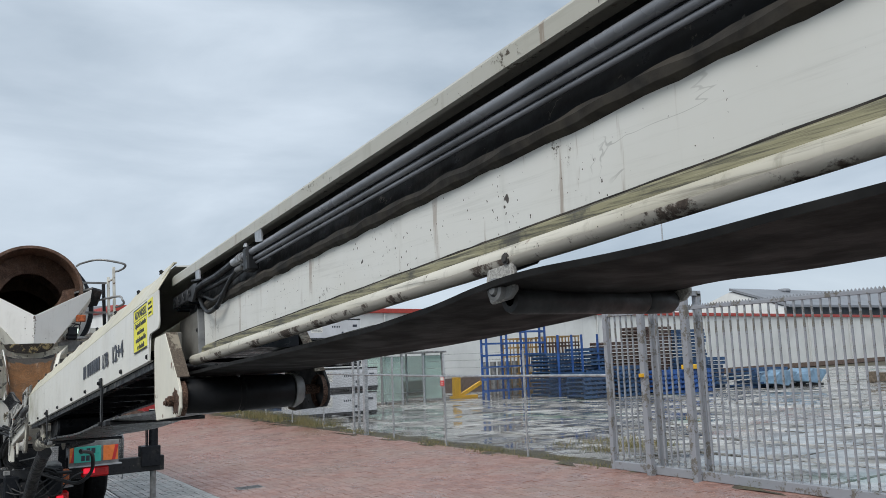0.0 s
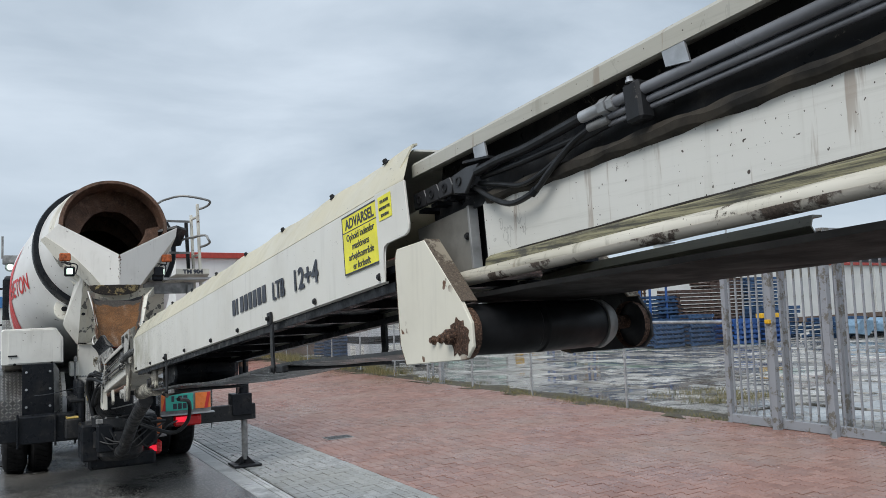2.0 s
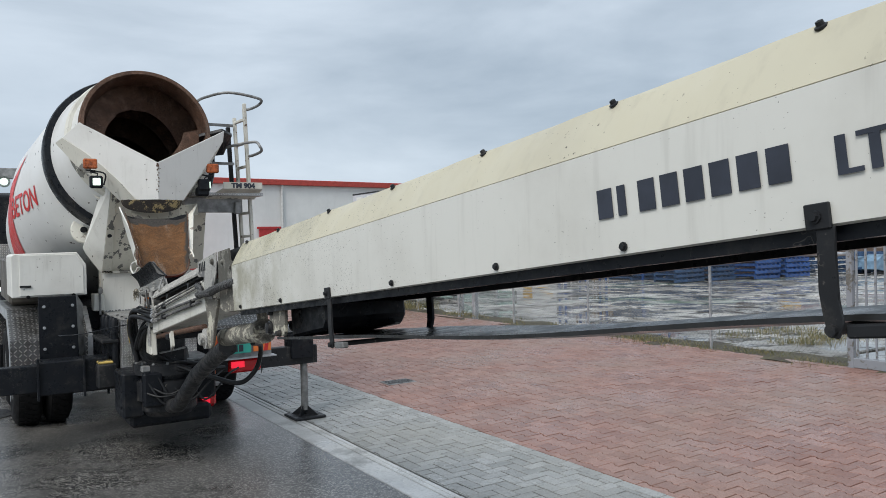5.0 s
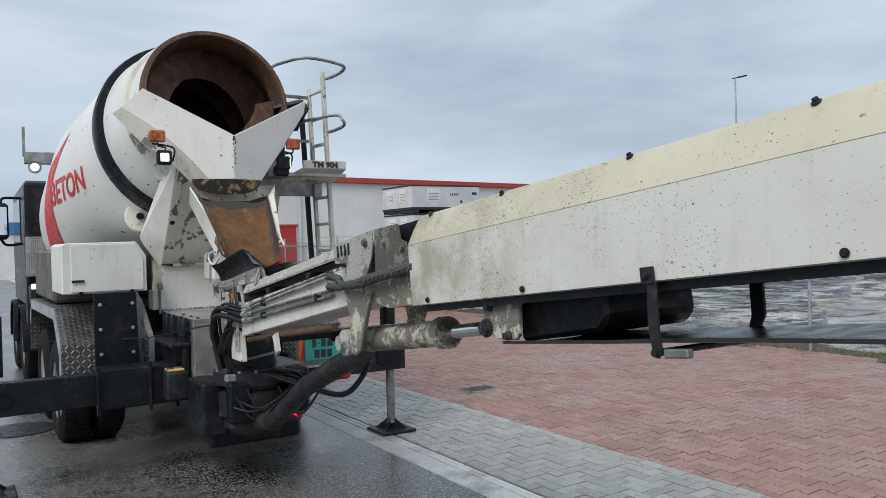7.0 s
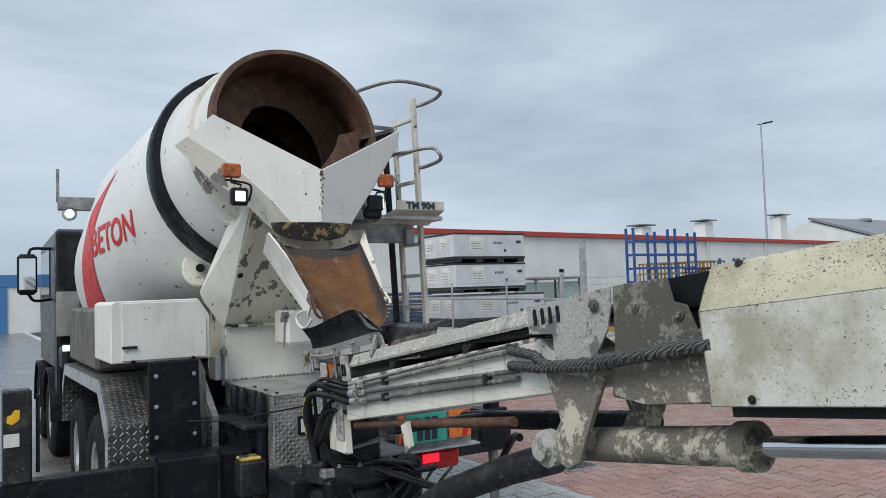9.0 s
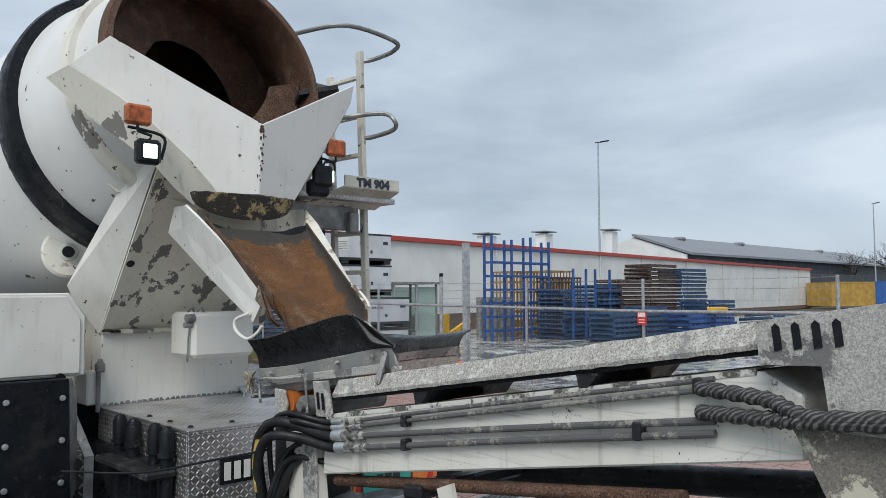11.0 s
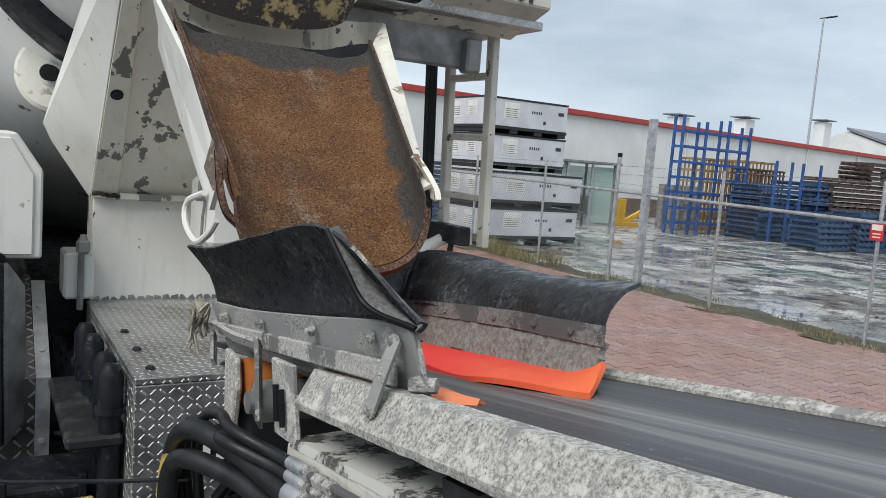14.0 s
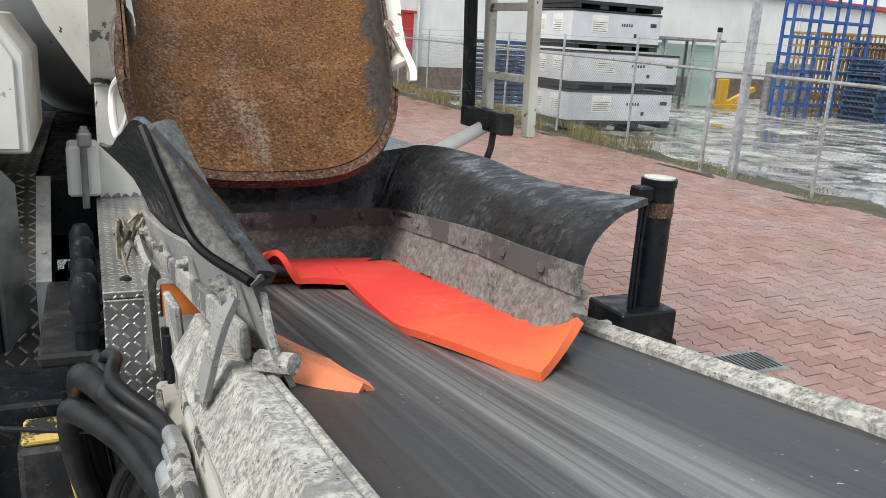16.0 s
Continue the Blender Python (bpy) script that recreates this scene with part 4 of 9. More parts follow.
# red swoosh and lettering on the drum
bm = B()
rows = []
for i in range(29):
    a = 0.37 - 1.25 * i / 28
    r0 = 2.47 - (1.5 if a > 0 else 0.95) * a
    r1 = min(3.75, 3.20 - (3.4 if a > 0 else 1.3) * a)
    rows.append([drum_at(r0 + (r1 - r0) * j / 8, a) for j in range(9)])
vs = [[bm.verts.new(p) for p in r] for r in rows]
for a, b in zip(vs, vs[1:]):
    for j in range(8):
        bm.faces.new((a[j], a[j + 1], b[j + 1], b[j]))
part("swoosh", bm, RED, drum, "red swoosh", None)


def wrap_text(text, size, d0, a0, step_d, step_a, material, parent):
    cu = bpy.data.curves.new("lettering", "FONT")
    cu.body, cu.size, cu.extrude, cu.offset = text, 1.0, 0.0, 0.018
    tmp = bpy.data.objects.new("lettering", cu)
    scene.collection.objects.link(tmp)
    me = bpy.data.meshes.new_from_object(tmp.evaluated_get(bpy.context.evaluated_depsgraph_get()))
    bpy.data.objects.remove(tmp)
    bm = bmesh.new()
    bm.from_mesh(me)
    bmesh.ops.triangulate(bm, faces=bm.faces)
    bmesh.ops.subdivide_edges(bm, edges=bm.edges, cuts=1)
    for v in bm.verts:
        x, y = v.co.x, v.co.y
        v.co = drum_at(d0 + step_d[0] * x * size + step_a[0] * y * size, a0 + (step_d[1] * x + step_a[1] * y) * size)
    part("lettering", bm, material, parent, "red lettering on the drum", None)


wrap_text("BETON", 1.0, 2.66, -0.19, (-0.345, -0.056), (-0.15, 0.29), RED, drum)

LIP = crusted("chipped_lip", (0.40, 0.31, 0.15), (0.05, 0.042, 0.036), 0.44)
HOPPER_WHITE = paint("hopper_white_paint", (0.74, 0.73, 0.69), dirty=0.2, chip=0.60, fine=30.0)
# hopper over the mouth: two folded wings meeting in a V
bm = B()
prism(bm, [(-0.001, 12.10, 2.75), (-0.68, 12.46, 3.17), (-0.82, 12.62, 3.03), (-0.62, 12.46, 2.86), (-0.48, 12.36, 2.72), (-0.34, 12.27, 2.56), (-0.25, 12.22, 2.44), (-0.20, 12.20, 2.37), (-0.001, 12.13, 2.375)], (0.006, 0.014, 0), 0.002)
prism(bm, [(0.001, 12.10, 2.75), (0.74, 12.28, 3.13), (0.73, 12.30, 3.02), (0.26, 12.20, 2.36), (0.001, 12.13, 2.375)], (-0.006, 0.014, 0), 0.002)
hopper = part("hopper", bm, HOPPER_WHITE, truck, "white V-shaped hopper wings", 20)
rn = random.Random(3)
bm = B()
for i in range(22):
    z = 2.74 - 0.30 * (i / 22) ** 1.1 + rn.uniform(-0.01, 0.01)
    c = Vector((rn.gauss(0, 0.010), 0, z))
    c.y = 12.10 + (2.75 - z) * 0.08 + abs(c.x) * 0.5 - 0.003
    w, h = rn.uniform(0.003, 0.010), rn.uniform(0.004, 0.016)
    prism(bm, [c + Vector((w * math.cos(q) * rn.uniform(0.6, 1.2), 0, h * math.sin(q) * rn.uniform(0.6, 1.2))) for q in [k * 1.047 for k in range(6)]], (0, -0.0015, 0))
part("paint_chip", bm, RUST_DARK, hopper, "chips along the fold", None)
bm = B()
sheet(bm, [[(-0.82, 12.62, 3.03), (-0.86, 12.85, 3.0)], [(-0.62, 12.46, 2.86), (-0.70, 12.58, 2.74)], [(-0.48, 12.36, 2.72), (-0.58, 12.50, 2.64)], [(-0.34, 12.27, 2.56), (-0.45, 12.42, 2.52)], [(-0.25, 12.22, 2.44), (-0.35, 12.38, 2.40)], [(-0.20, 12.20, 2.37), (-0.27, 12.34, 2.32)]], 0.008)
part("hopper_side", bm, WHITE_WORN, hopper, "worn hopper side", 20)
bm = B()
sheet(bm, [[(0.73, 12.30, 3.02), (0.80, 12.80, 3.0)], [(0.52, 12.27, 2.70), (0.66, 12.90, 2.66)], [(0.27, 12.21, 2.38), (0.48, 12.95, 2.42)]], 0.01)
part("hopper_side", bm, WHITE_WORN, hopper, "worn hopper side", 20)
bm = B()
sheet(bm, [[(-0.66, 12.50, 3.14), (-0.2, 12.35, 2.72), (0.2, 12.33, 2.72), (0.7, 12.40, 3.10)], [(-0.5, 12.95, 2.85), (-0.2, 12.95, 2.60), (0.2, 12.95, 2.60), (0.5, 12.95, 2.85)]], 0.01)
part("hopper_floor", bm, RUST_DARK, hopper, "", 20)
bm = B()
rows = []
for i in range(21):
    a = math.pi * i / 20
    x = -0.045 - 0.295 * math.cos(a)
    d = math.sin(a) ** 0.7
    rows.append([(x, 12.215 - 0.075 * d, 2.372 + 0.007 * noise.noise((i * 0.9, 0, 0))), (x, 12.222 - 0.06 * d, 2.368 - 0.065 * d), (x * 0.97, 12.235 - 0.05 * d, 2.366 - 0.125 * d)])
sheet(bm, rows, 0.010)
part("hopper_lip", bm, LIP, hopper, "chipped dark hopper lip with yellow paint left", 40)
bm = B()
prism(bm, [(0.55, 12.6, 3.1), (0.78, 12.5, 3.16), (0.95, 12.7, 3.14), (0.92, 12.95, 2.95), (0.62, 12.9, 2.9)], (0, 0.01, 0.03))
part("mouth_guard", bm, DARK, hopper, "dark guard bracket", None)

# chute, a steep rusty half pipe
EDGE_WHITE = paint("chipped_cream_edge", (0.74, 0.71, 0.62), dirty=0.3, chip=0.50, chipcol=(0.16, 0.09, 0.06), fine=24.0)
COLLAR = paint("stained_collar_paint", (0.50, 0.475, 0.39), dirty=0.7, stain=0.9, chip=0.55, fine=34.0)
chute = thing("discharge_chute", "white steel discharge chute, rusty brown inside", "chute", (-0.1, 11.7, 1.6))
TL = Vector((-0.03, 12.09, 2.235))
LL = Vector((-0.125, 11.33, 1.790))


def chute_rows(off, a0, a1, n, deep, wide_t, wide_l):
    rows = []
    for i in range(n + 1):
        a = a0 + (a1 - a0) * i / n
        row = []
        for j in range(9):
            u = j / 8
            c = TL.lerp(LL, u)
            w = (wide_t * (1 - u) + wide_l * u) / 2 + off
            dd = 0.06 + (deep - 0.06) * u + off
            flat = math.copysign(abs(math.cos(a)) ** 0.62, math.cos(a))
            row.append(c + Vector((-w * flat, 0, 0)) + Vector((0, -0.16, -0.98)) * dd * math.sin(a) ** 0.75)
        rows.append(row)
    return rows


bm = B()
sheet(bm, chute_rows(0.0, 0.001, math.pi - 0.001, 26, 0.165, 0.59, 0.425), -0.004)
part("chute_lining", bm, RUST, chute, "wet rusty chute inside", 40)
bm = B()
sheet(bm, [r[:8] for r in chute_rows(0.012, 0.001, math.pi - 0.001, 26, 0.165, 0.59, 0.425)], 0.006)
part("chute_shell", bm, RUST_DARK, chute, "rusty outer shell", 40)
bm = B()
sheet(bm, [[r[8], r[8] + Vector((0, -0.008, -0.005)), r[8] + Vector((0, 0.006, -0.018))] for r in chute_rows(0.006, 0.05, math.pi - 0.05, 24, 0.165, 0.59, 0.425)], 0.006)
part("chute_rim", bm, RUST_DARK, chute, "rusty rim", 40)
# left wing plate, right edge, hooks and the bent handle
bm = B()
sheet(bm, [[(-0.355, 12.24, 2.305), (-0.30, 12.42, 2.315), (-0.215, 12.67, 2.335)], [(-0.348, 12.092, 2.222), (-0.300, 12.38, 2.20), (-0.25, 12.67, 2.19)], [(-0.326, 11.79, 2.035), (-0.302, 12.00, 1.99), (-0.282, 12.15, 1.95)], [(-0.316, 11.51, 1.848), (-0.314, 11.56, 1.78), (-0.312, 11.62, 1.715)]], 0.012)
tip = prism(B(), [(-0.3475, 11.545, 1.882), (-0.331, 11.50, 1.853), (-0.331, 11.470, 1.815), (-0.358, 11.470, 1.765), (-0.362, 11.545, 1.815)], (0.012, -0.019, 0.013), 0.004)
part("wing_tip", tip, EDGE_RUST, chute, "rusty worn tip of the wing", None)
part("chute_wing", bm, WHITE, chute, "white wing plate with chipped edge", None)
bm = B()
sheet(bm, [[(0.45, 12.36, 2.34), (0.40, 12.30, 2.24)], [(0.335, 12.07, 2.225), (0.272, 12.08, 2.19)], [(0.258, 11.80, 2.04), (0.195, 11.78, 2.02)], [(0.185, 11.55, 1.87), (0.130, 11.52, 1.86)], [(0.150, 11.40, 1.81), (0.108, 11.40, 1.79)]], 0.010)
part("chute_edge", bm, EDGE_WHITE, chute, "chipped cream edge", None)
for pts, m in (([(-0.336, 11.52, 1.86), (-0.342, 11.47, 1.79), (-0.335, 11.44, 1.735), (-0.315, 11.42, 1.71)], RUST_DARK), ([(0.128, 11.475, 1.885), (0.142, 11.435, 1.845), (0.152, 11.40, 1.805), (0.150, 11.385, 1.782)], EDGE_WHITE)):
    bm = B()
    q = spline(pts, 4)
    sheet(bm, [[c + Vector((-0.012, -0.018, 0)), c + Vector((0, -0.024, 0)), c + Vector((0.012, 0.018, 0))] for c in q], 0.016)
    part("hook", bm, m, chute, "bare steel hook", 40)
bm = B()
tube(bm, [(-0.335, 11.63, 1.755), (-0.35, 11.73, 1.725), (-0.355, 11.72, 1.675), (-0.35, 11.63, 1.64), (-0.34, 11.56, 1.665), (-0.33, 11.53, 1.70)], 0.008, 8, 5)
part("handle", bm, WHITE, chute, "white bent handle")
bm = B()
rows = []
for i in range(17):
    u = i / 16
    x = -0.345 + u * 0.63
    sag = math.sin(u * math.pi)
    rows.append([Vector((x, 12.15 - 0.02 * sag, 2.265 + 0.045 * u - 0.010 * sag)), Vector((x, 12.13, 2.215 + 0.03 * u - 0.03 * sag)), Vector((x, 12.10, 2.175 + 0.02 * u - 0.05 * sag))])
sheet(bm, rows, 0.006)
bm.transform(Matrix.Translation((-1.9, 8.9, 1.83)) @ Matrix.Scale(1.08, 4) @ Matrix.Translation((1.9, -8.9, -1.83)))
part("chute_collar", bm, COLLAR, chute, "stained cream collar plate", 40)
bm = B()
rows = []
for i in range(17):
    u = i / 16
    x = -0.33 + u * 0.60
    sag = math.sin(u * math.pi)
    rows.append([Vector((x, 12.09 - 0.01 * sag, 2.20 + 0.02 * u - 0.05 * sag + 0.004 * math.sin(u * 23))), Vector((x, 12.06 - 0.01 * sag, 2.170 + 0.016 * u - 0.055 * sag + 0.006 * math.sin(u * 19)))])
sheet(bm, rows, 0.008)
part("rubber_apron", bm, RUBBER, chute, "black rubber strip", 40)

# pedestal that carries drum and chute
LAD = paint("worn_ladder_paint", (0.70, 0.68, 0.60), dirty=0.5, chip=0.53, chipcol=(0.12, 0.07, 0.04))
PED_STAIN = paint("stained_pedestal_paint", (0.74, 0.71, 0.61), dirty=0.25, stain=1.0, chip=0.60, patchy=0.565, broad=7.5)
back = lambda z: 13.0 + (2.025 - z) * 0.8
ped = part("pedestal", box(B(), (-0.30, 13.37, 1.20), (0.60, 14.2, 2.0), 0.01), PED_STAIN, truck, "stained white pedestal", None)
bm = B()
sheet(bm, [[(x + dx * (2.62 - z), back(z) + 0.03, z) for z in (2.62, 2.2, 1.9, 1.63)] for x, dx in ((-0.34, 0.06), (-0.1, 0.06), (0.25, 0.12), (0.62, 0.12))], 0.012)
part("leaning_panel", bm, PED_STAIN, ped, "cream panel with bare grey patches", None)
bm = B()
sheet(bm, [[(-0.366, back(2.62), 2.62), (-0.372, back(2.34), 2.34), (-0.385, back(1.62), 1.62)], [(-0.318, back(2.62), 2.62), (-0.316, back(2.34), 2.34), (-0.287, back(1.62), 1.62)], [(-0.312, back(2.62) + 0.03, 2.62), (-0.310, back(2.34) + 0.03, 2.34), (-0.281, back(1.62) + 0.03, 1.62)]], 0.010)
lg = part("leg_face", bm, PED_STAIN, ped, "scraped face of the leaning leg", None)
part("bolt", bolt(B(), (-0.344, 12.99, 2.025), (0, -1, -0.8), 0.018, 0.012), DARK, lg, "dark bolt head")
bm = B()
prism(bm, [(-0.376, 12.58, 2.56), (-0.425, 12.80, 2.56), (-0.569, 13.379, 1.899), (-0.536, 13.385, 1.828), (-0.388, 13.350, 1.604), (-0.388, 13.325, 1.62)], (0.010, 0.005, 0.003), 0.003)
part("gusset", bm, WHITE, ped, "white gusset plate", None)
bm = B()
rn = random.Random(5)
for i in range(9):
    c = Vector((-0.375 + 0.011 * i, 13.30 + rn.uniform(-0.004, 0.004), 1.622 + rn.uniform(-0.006, 0.006)))
    box(bm, c - Vector((0.010, 0.012, 0.007)), c + Vector((0.010, 0.012, 0.007)), 0.003)
part("weld_scab", bm, GRIME, ped, "dark scab of grime on the weld", None)
part("flange", box(B(), (-0.28, 13.29, 1.603), (0.06, 13.345, 1.632), 0.005), WHITE_WORN, ped, "", None)
part("lower_box", box(B(), (-0.375, 13.33, 1.165), (0.62, 13.48, 1.604), 0.004), WHITE, ped, "clean white lower box", None)
bm = B()
rn = random.Random(17)
for i in range(26):
    x = -0.37 + 0.036 * i
    prism(bm, [(x, 13.3295, 1.170), (x + 0.034, 13.3295, 1.170), (x + rn.uniform(0.015, 0.034), 13.3295, 1.180 + rn.uniform(0, 0.012)), (x + rn.uniform(0, 0.012), 13.3295, 1.178 + rn.uniform(0, 0.012))], (0, -0.002, 0))
part("scraped_seam", bm, GREY, ped, "paint scraped off along the foot", None)
bm = B()
box(bm, (-0.486, 13.25, 1.19), (-0.372, 13.45, 1.382), 0.010)
part("bracket_block", bm, WHITE, ped, "", None)
bm = B()
cyl(bm, (-0.425, 13.235, 1.15), (-0.425, 13.235, 1.40), 0.013, n=10)
box(bm, (-0.445, 13.20, 1.385), (-0.395, 13.25, 1.44), 0.008)
bolt(bm, (-0.42, 13.225, 1.44), (0, 0, 1), 0.014, 0.022)
part("latch_rod", bm, GREY, ped, "latch with rod")
bm = B()
lathe(bm, (-0.535, 13.46, 2.105), (0.45, 1, 0), [(0.0, 0.02), (0.0, 0.05), (0.012, 0.055), (0.012, 0.14), (0.025, 0.158), (0.16, 0.158), (0.18, 0.13), (0.18, 0.02)], 36)
rol = part("support_roller", bm, LAD, ped, "white drum support roller with chipped edge", 30)
bm = B()
cyl(bm, (-0.55, 13.425, 2.105), (-0.53, 13.47, 2.105), 0.034, n=14)
part("roller_hub", bm, RUBBER, rol, "greasy hub")
bm = B()
prism(bm, [(-0.72, 12.50, 2.47), (-0.62, 12.42, 2.36), (-0.35, 12.42, 2.36), (-0.34, 12.48, 2.46), (-0.5, 12.5, 2.44)], (0, 0.05, 0.01), 0.003)
part("fin_plate", bm, WHITE_WORN, ped, "", None)

for ob in [o for o in ped.children if o.name.startswith("fin_plate")]:
    ob.data.transform(Matrix.Translation((-1.9, 8.5, 1.83)) @ Matrix.Scale(1.118, 4) @ Matrix.Translation((1.9, -8.5, -1.83)))
bm = B()
box(bm, (-0.015, 12.86, 1.457), (0.40, 13.18, 1.735), 0.025)
part("side_box", bm, WHITE, ped, "white side box", None)
bm = B()
for x in (-0.03, 0.03):
    tube(bm, [(x, 12.90, 1.74), (x + 0.01, 12.87, 1.765), (x + 0.03, 12.88, 1.74)], 0.008, 6, 3)
cyl(bm, (-0.05, 12.88, 1.70), (0.0, 12.88, 1.70), 0.026, n=12)
cyl(bm, (-0.06, 12.885, 1.66), (-0.01, 12.885, 1.66), 0.018, n=10)
tube(bm, [(-0.03, 12.90, 1.44), (-0.03, 12.89, 1.58), (-0.02, 12.88, 1.70)], 0.006, 8)
part("box_clamp", bm, GREY, ped, "grimy clamp and rod on the side box")

# lamps on the hopper
for x, y, z, lit in ((-0.57, 12.20, 2.55, True), (0.50, 12.24, 2.54, True)):
    bm = B()
    box(bm, (x - 0.062, y, z - 0.062), (x + 0.062, y + 0.06, z + 0.062), 0.015)
    tube(bm, [(x + 0.07, y + 0.03, z - 0.03), (x + 0.085, y + 0.03, z + 0.08), (x - 0.02, y + 0.04, z + 0.11), (x - 0.09, y + 0.06, z + 0.12)], 0.008, 6, 4)
    wl = part("work_lamp", bm, BLACK, truck, "black work lamp")
    bm = B()
    m = frame_m((x, y - 0.004, z), (1, 0, 0), (0, 0, 1))
    if x > 0:
        m = frame_m((x + 0.066, y + 0.03, z), (0.25, 1.0, 0), (0, 0, 1))
    box(bm, (-0.036, -0.036, -0.004), (0.036, 0.036, 0.006), 0.014, m)
    part("lens", bm, LAMP_ON, wl, "lit white lens")
    bm = B()
    bx = x - 0.05 if x < 0 else x + 0.10
    box(bm, (bx - 0.065, y + 0.01, z + 0.13), (bx + 0.065, y + 0.06, z + 0.23), 0.012)
    wb = part("beacon", bm, AMBER, truck, "amber flashing lamp")
    part("bracket", tube(B(), [(bx, y + 0.035, z + 0.13), (bx, y + 0.035, z + 0.10), (x + 0.02, y + 0.035, z + 0.085), (x + 0.01, y + 0.04, z + 0.06)], 0.008, 6), DARK, wb, "thin steel bracket")
bm = B()
box(bm, (0.42, 12.26, 2.42), (0.56, 12.34, 2.52), 0.02)
part("camera_housing", bm, BLACK, truck, "small black housing")

# ladder, platform and railing on the right side
ladder = part("ladder", beam(B(), (1.17, 12.70, 1.50), (1.10, 12.70, 3.52), 0.035, 0.055, 0.004), LAD, truck, "worn white access ladder", None)
part("side_rail", beam(B(), (1.15, 13.02, 1.52), (1.08, 13.02, 3.40), 0.035, 0.05, 0.004), LAD, ladder, "", None)
for i in range(7):
    z = 1.72 + i * 0.27
    u = (z - 1.5) / 2.02
    bm = B()
    beam(bm, (1.17 - 0.07 * u, 12.70, z), (1.15 - 0.07 * u, 13.02, z), 0.035, 0.03, 0.004)
    part("rung", bm, LAD, ladder, "", None)
bm = B()
beam(bm, (1.11, 13.12, 1.50), (1.03, 13.12, 3.30), 0.045, 0.045, 0.004)
part("dark_rail", bm, DARK, ladder, "dark steel post", None)
bm = B()
box(bm, (1.07, 12.74, 1.50), (1.13, 13.12, 1.585), 0.006)
cyl(bm, (1.04, 12.86, 1.53), (1.17, 12.86, 1.53), 0.028, n=10)
tube(bm, [(1.09, 12.84, 1.50), (1.09, 12.85, 1.44), (1.08, 12.86, 1.39)], 0.014, 8)
part("foot_bracket", bm, DARK, ladder, "dark hinged foot bracket")
bm = B()
tube(bm, [(1.07, 12.88, 1.52), (0.40, 12.62, 1.28)], 0.028, 12)
part("stay", bm, WHITE, ladder, "white stay tube")
for z, x0 in ((3.57, 0.62), (3.03, 0.90)):
    bm = B()
    tube(bm, [(x0, 12.95, z - 0.02), (x0 + 0.05, 12.75, z + 0.0), (x0 + 0.25, 12.52, z + 0.03), (1.18, 12.42, z - 0.03), (1.21, 12.46, z - 0.08), (1.17, 12.62, z - 0.11), (1.12, 12.70, z - 0.12)], 0.016, 8, 5)
    part("guard_rail", bm, GREY, ladder, "bent steel guard rail")
for z in (3.30, 2.85):
    part("rail_arm", beam(B(), (1.05, 12.98, z), (0.62, 12.95, z), 0.03, 0.03), GREY, ladder, "", None)
plat = part("platform", box(B(), (0.42, 12.46, 2.44), (1.22, 12.95, 2.475), 0.004), CHECKER, truck, "checker plate platform", None)
bm = B()
prism(bm, [(0.74, 12.37, 2.585), (1.18, 12.37, 2.585), (1.18, 12.37, 2.515), (0.74, 12.37, 2.515)], (0, 0.012, 0))
prism(bm, [(0.74, 12.37, 2.52), (1.18, 12.37, 2.52), (1.16, 12.60, 2.42), (0.60, 12.60, 2.42)], (0, 0.004, -0.012))
board = part("sign_board", bm, WHITE_WORN, plat, "grey steel sign board", None)
letters("sign_text", "TM 904", 0.072, frame_m((0.83, 12.367, 2.523), (1, 0, 0), (0, 0, 1)), INK, board, "black lettering", 0.001, sx=1.15, offset=0.004)
bm = B()
box(bm, (0.36, 12.60, 2.26), (1.02, 12.66, 2.43), 0.006)
box(bm, (0.92, 12.55, 2.24), (0.99, 12.62, 2.38), 0.01)
part("platform_beam", bm, GREY, plat, "grey channel under the platform", None)

# tool box, rear fenders, mud flap
tbox = part("tool_box", prism(B(), [(-1.30, 13.00, 1.395), (-0.584, 13.00, 1.395), (-0.584, 13.00, 1.72), (-0.672, 13.00, 1.855), (-1.27, 13.00, 1.85), (-1.30, 13.00, 1.83)], (0, 0.85, 0), 0.008), WHITE, truck, "white tool box", None)
bm = B()
prism(bm, [(-1.225, 13.002, 1.41), (-0.615, 13.002, 1.41), (-0.615, 13.002, 1.705), (-0.690, 13.002, 1.835), (-1.225, 13.002, 1.835)], (0, -0.014, 0), 0.004)
part("lid", bm, WHITE, tbox, "", None)
bm = B()
box(bm, (-1.225, 12.97, 1.50), (-1.12, 12.9875, 1.52), 0.004)
part("catch", bm, DARK, tbox, "dark lid catch")
for x in (-1.15, -0.72):
    part("rubber_stop", cyl(B(), (x, 12.995, 1.40), (x, 12.96, 1.40), 0.018, n=10), RUBBER, tbox, "round rubber stop")
flap = part("mud_flap", prism(B(), [(-1.07, 12.84, 0.74), (-0.70, 12.84, 0.74), (-0.715, 12.84, 1.40), (-1.07, 12.84, 1.40)], (0, 0.03, 0), 0.006), BLACK, truck, "black mud flap panel", None)
for z in (0.86, 1.08, 1.30):
    for x in (-1.02, -0.75):
        part("bolt", bolt(B(), (x, 12.838, z), (0, -1, 0), 0.012, 0.012), ALU, flap, "zinc bolt")
bm = B()
prism(bm, [(-0.70, 12.86, 0.74), (-0.64, 12.95, 0.80), (-0.65, 12.95, 1.30), (-0.71, 12.86, 1.40)], (0.012, 0.006, 0))
part("flap_edge", bm, GREY, flap, "", None)
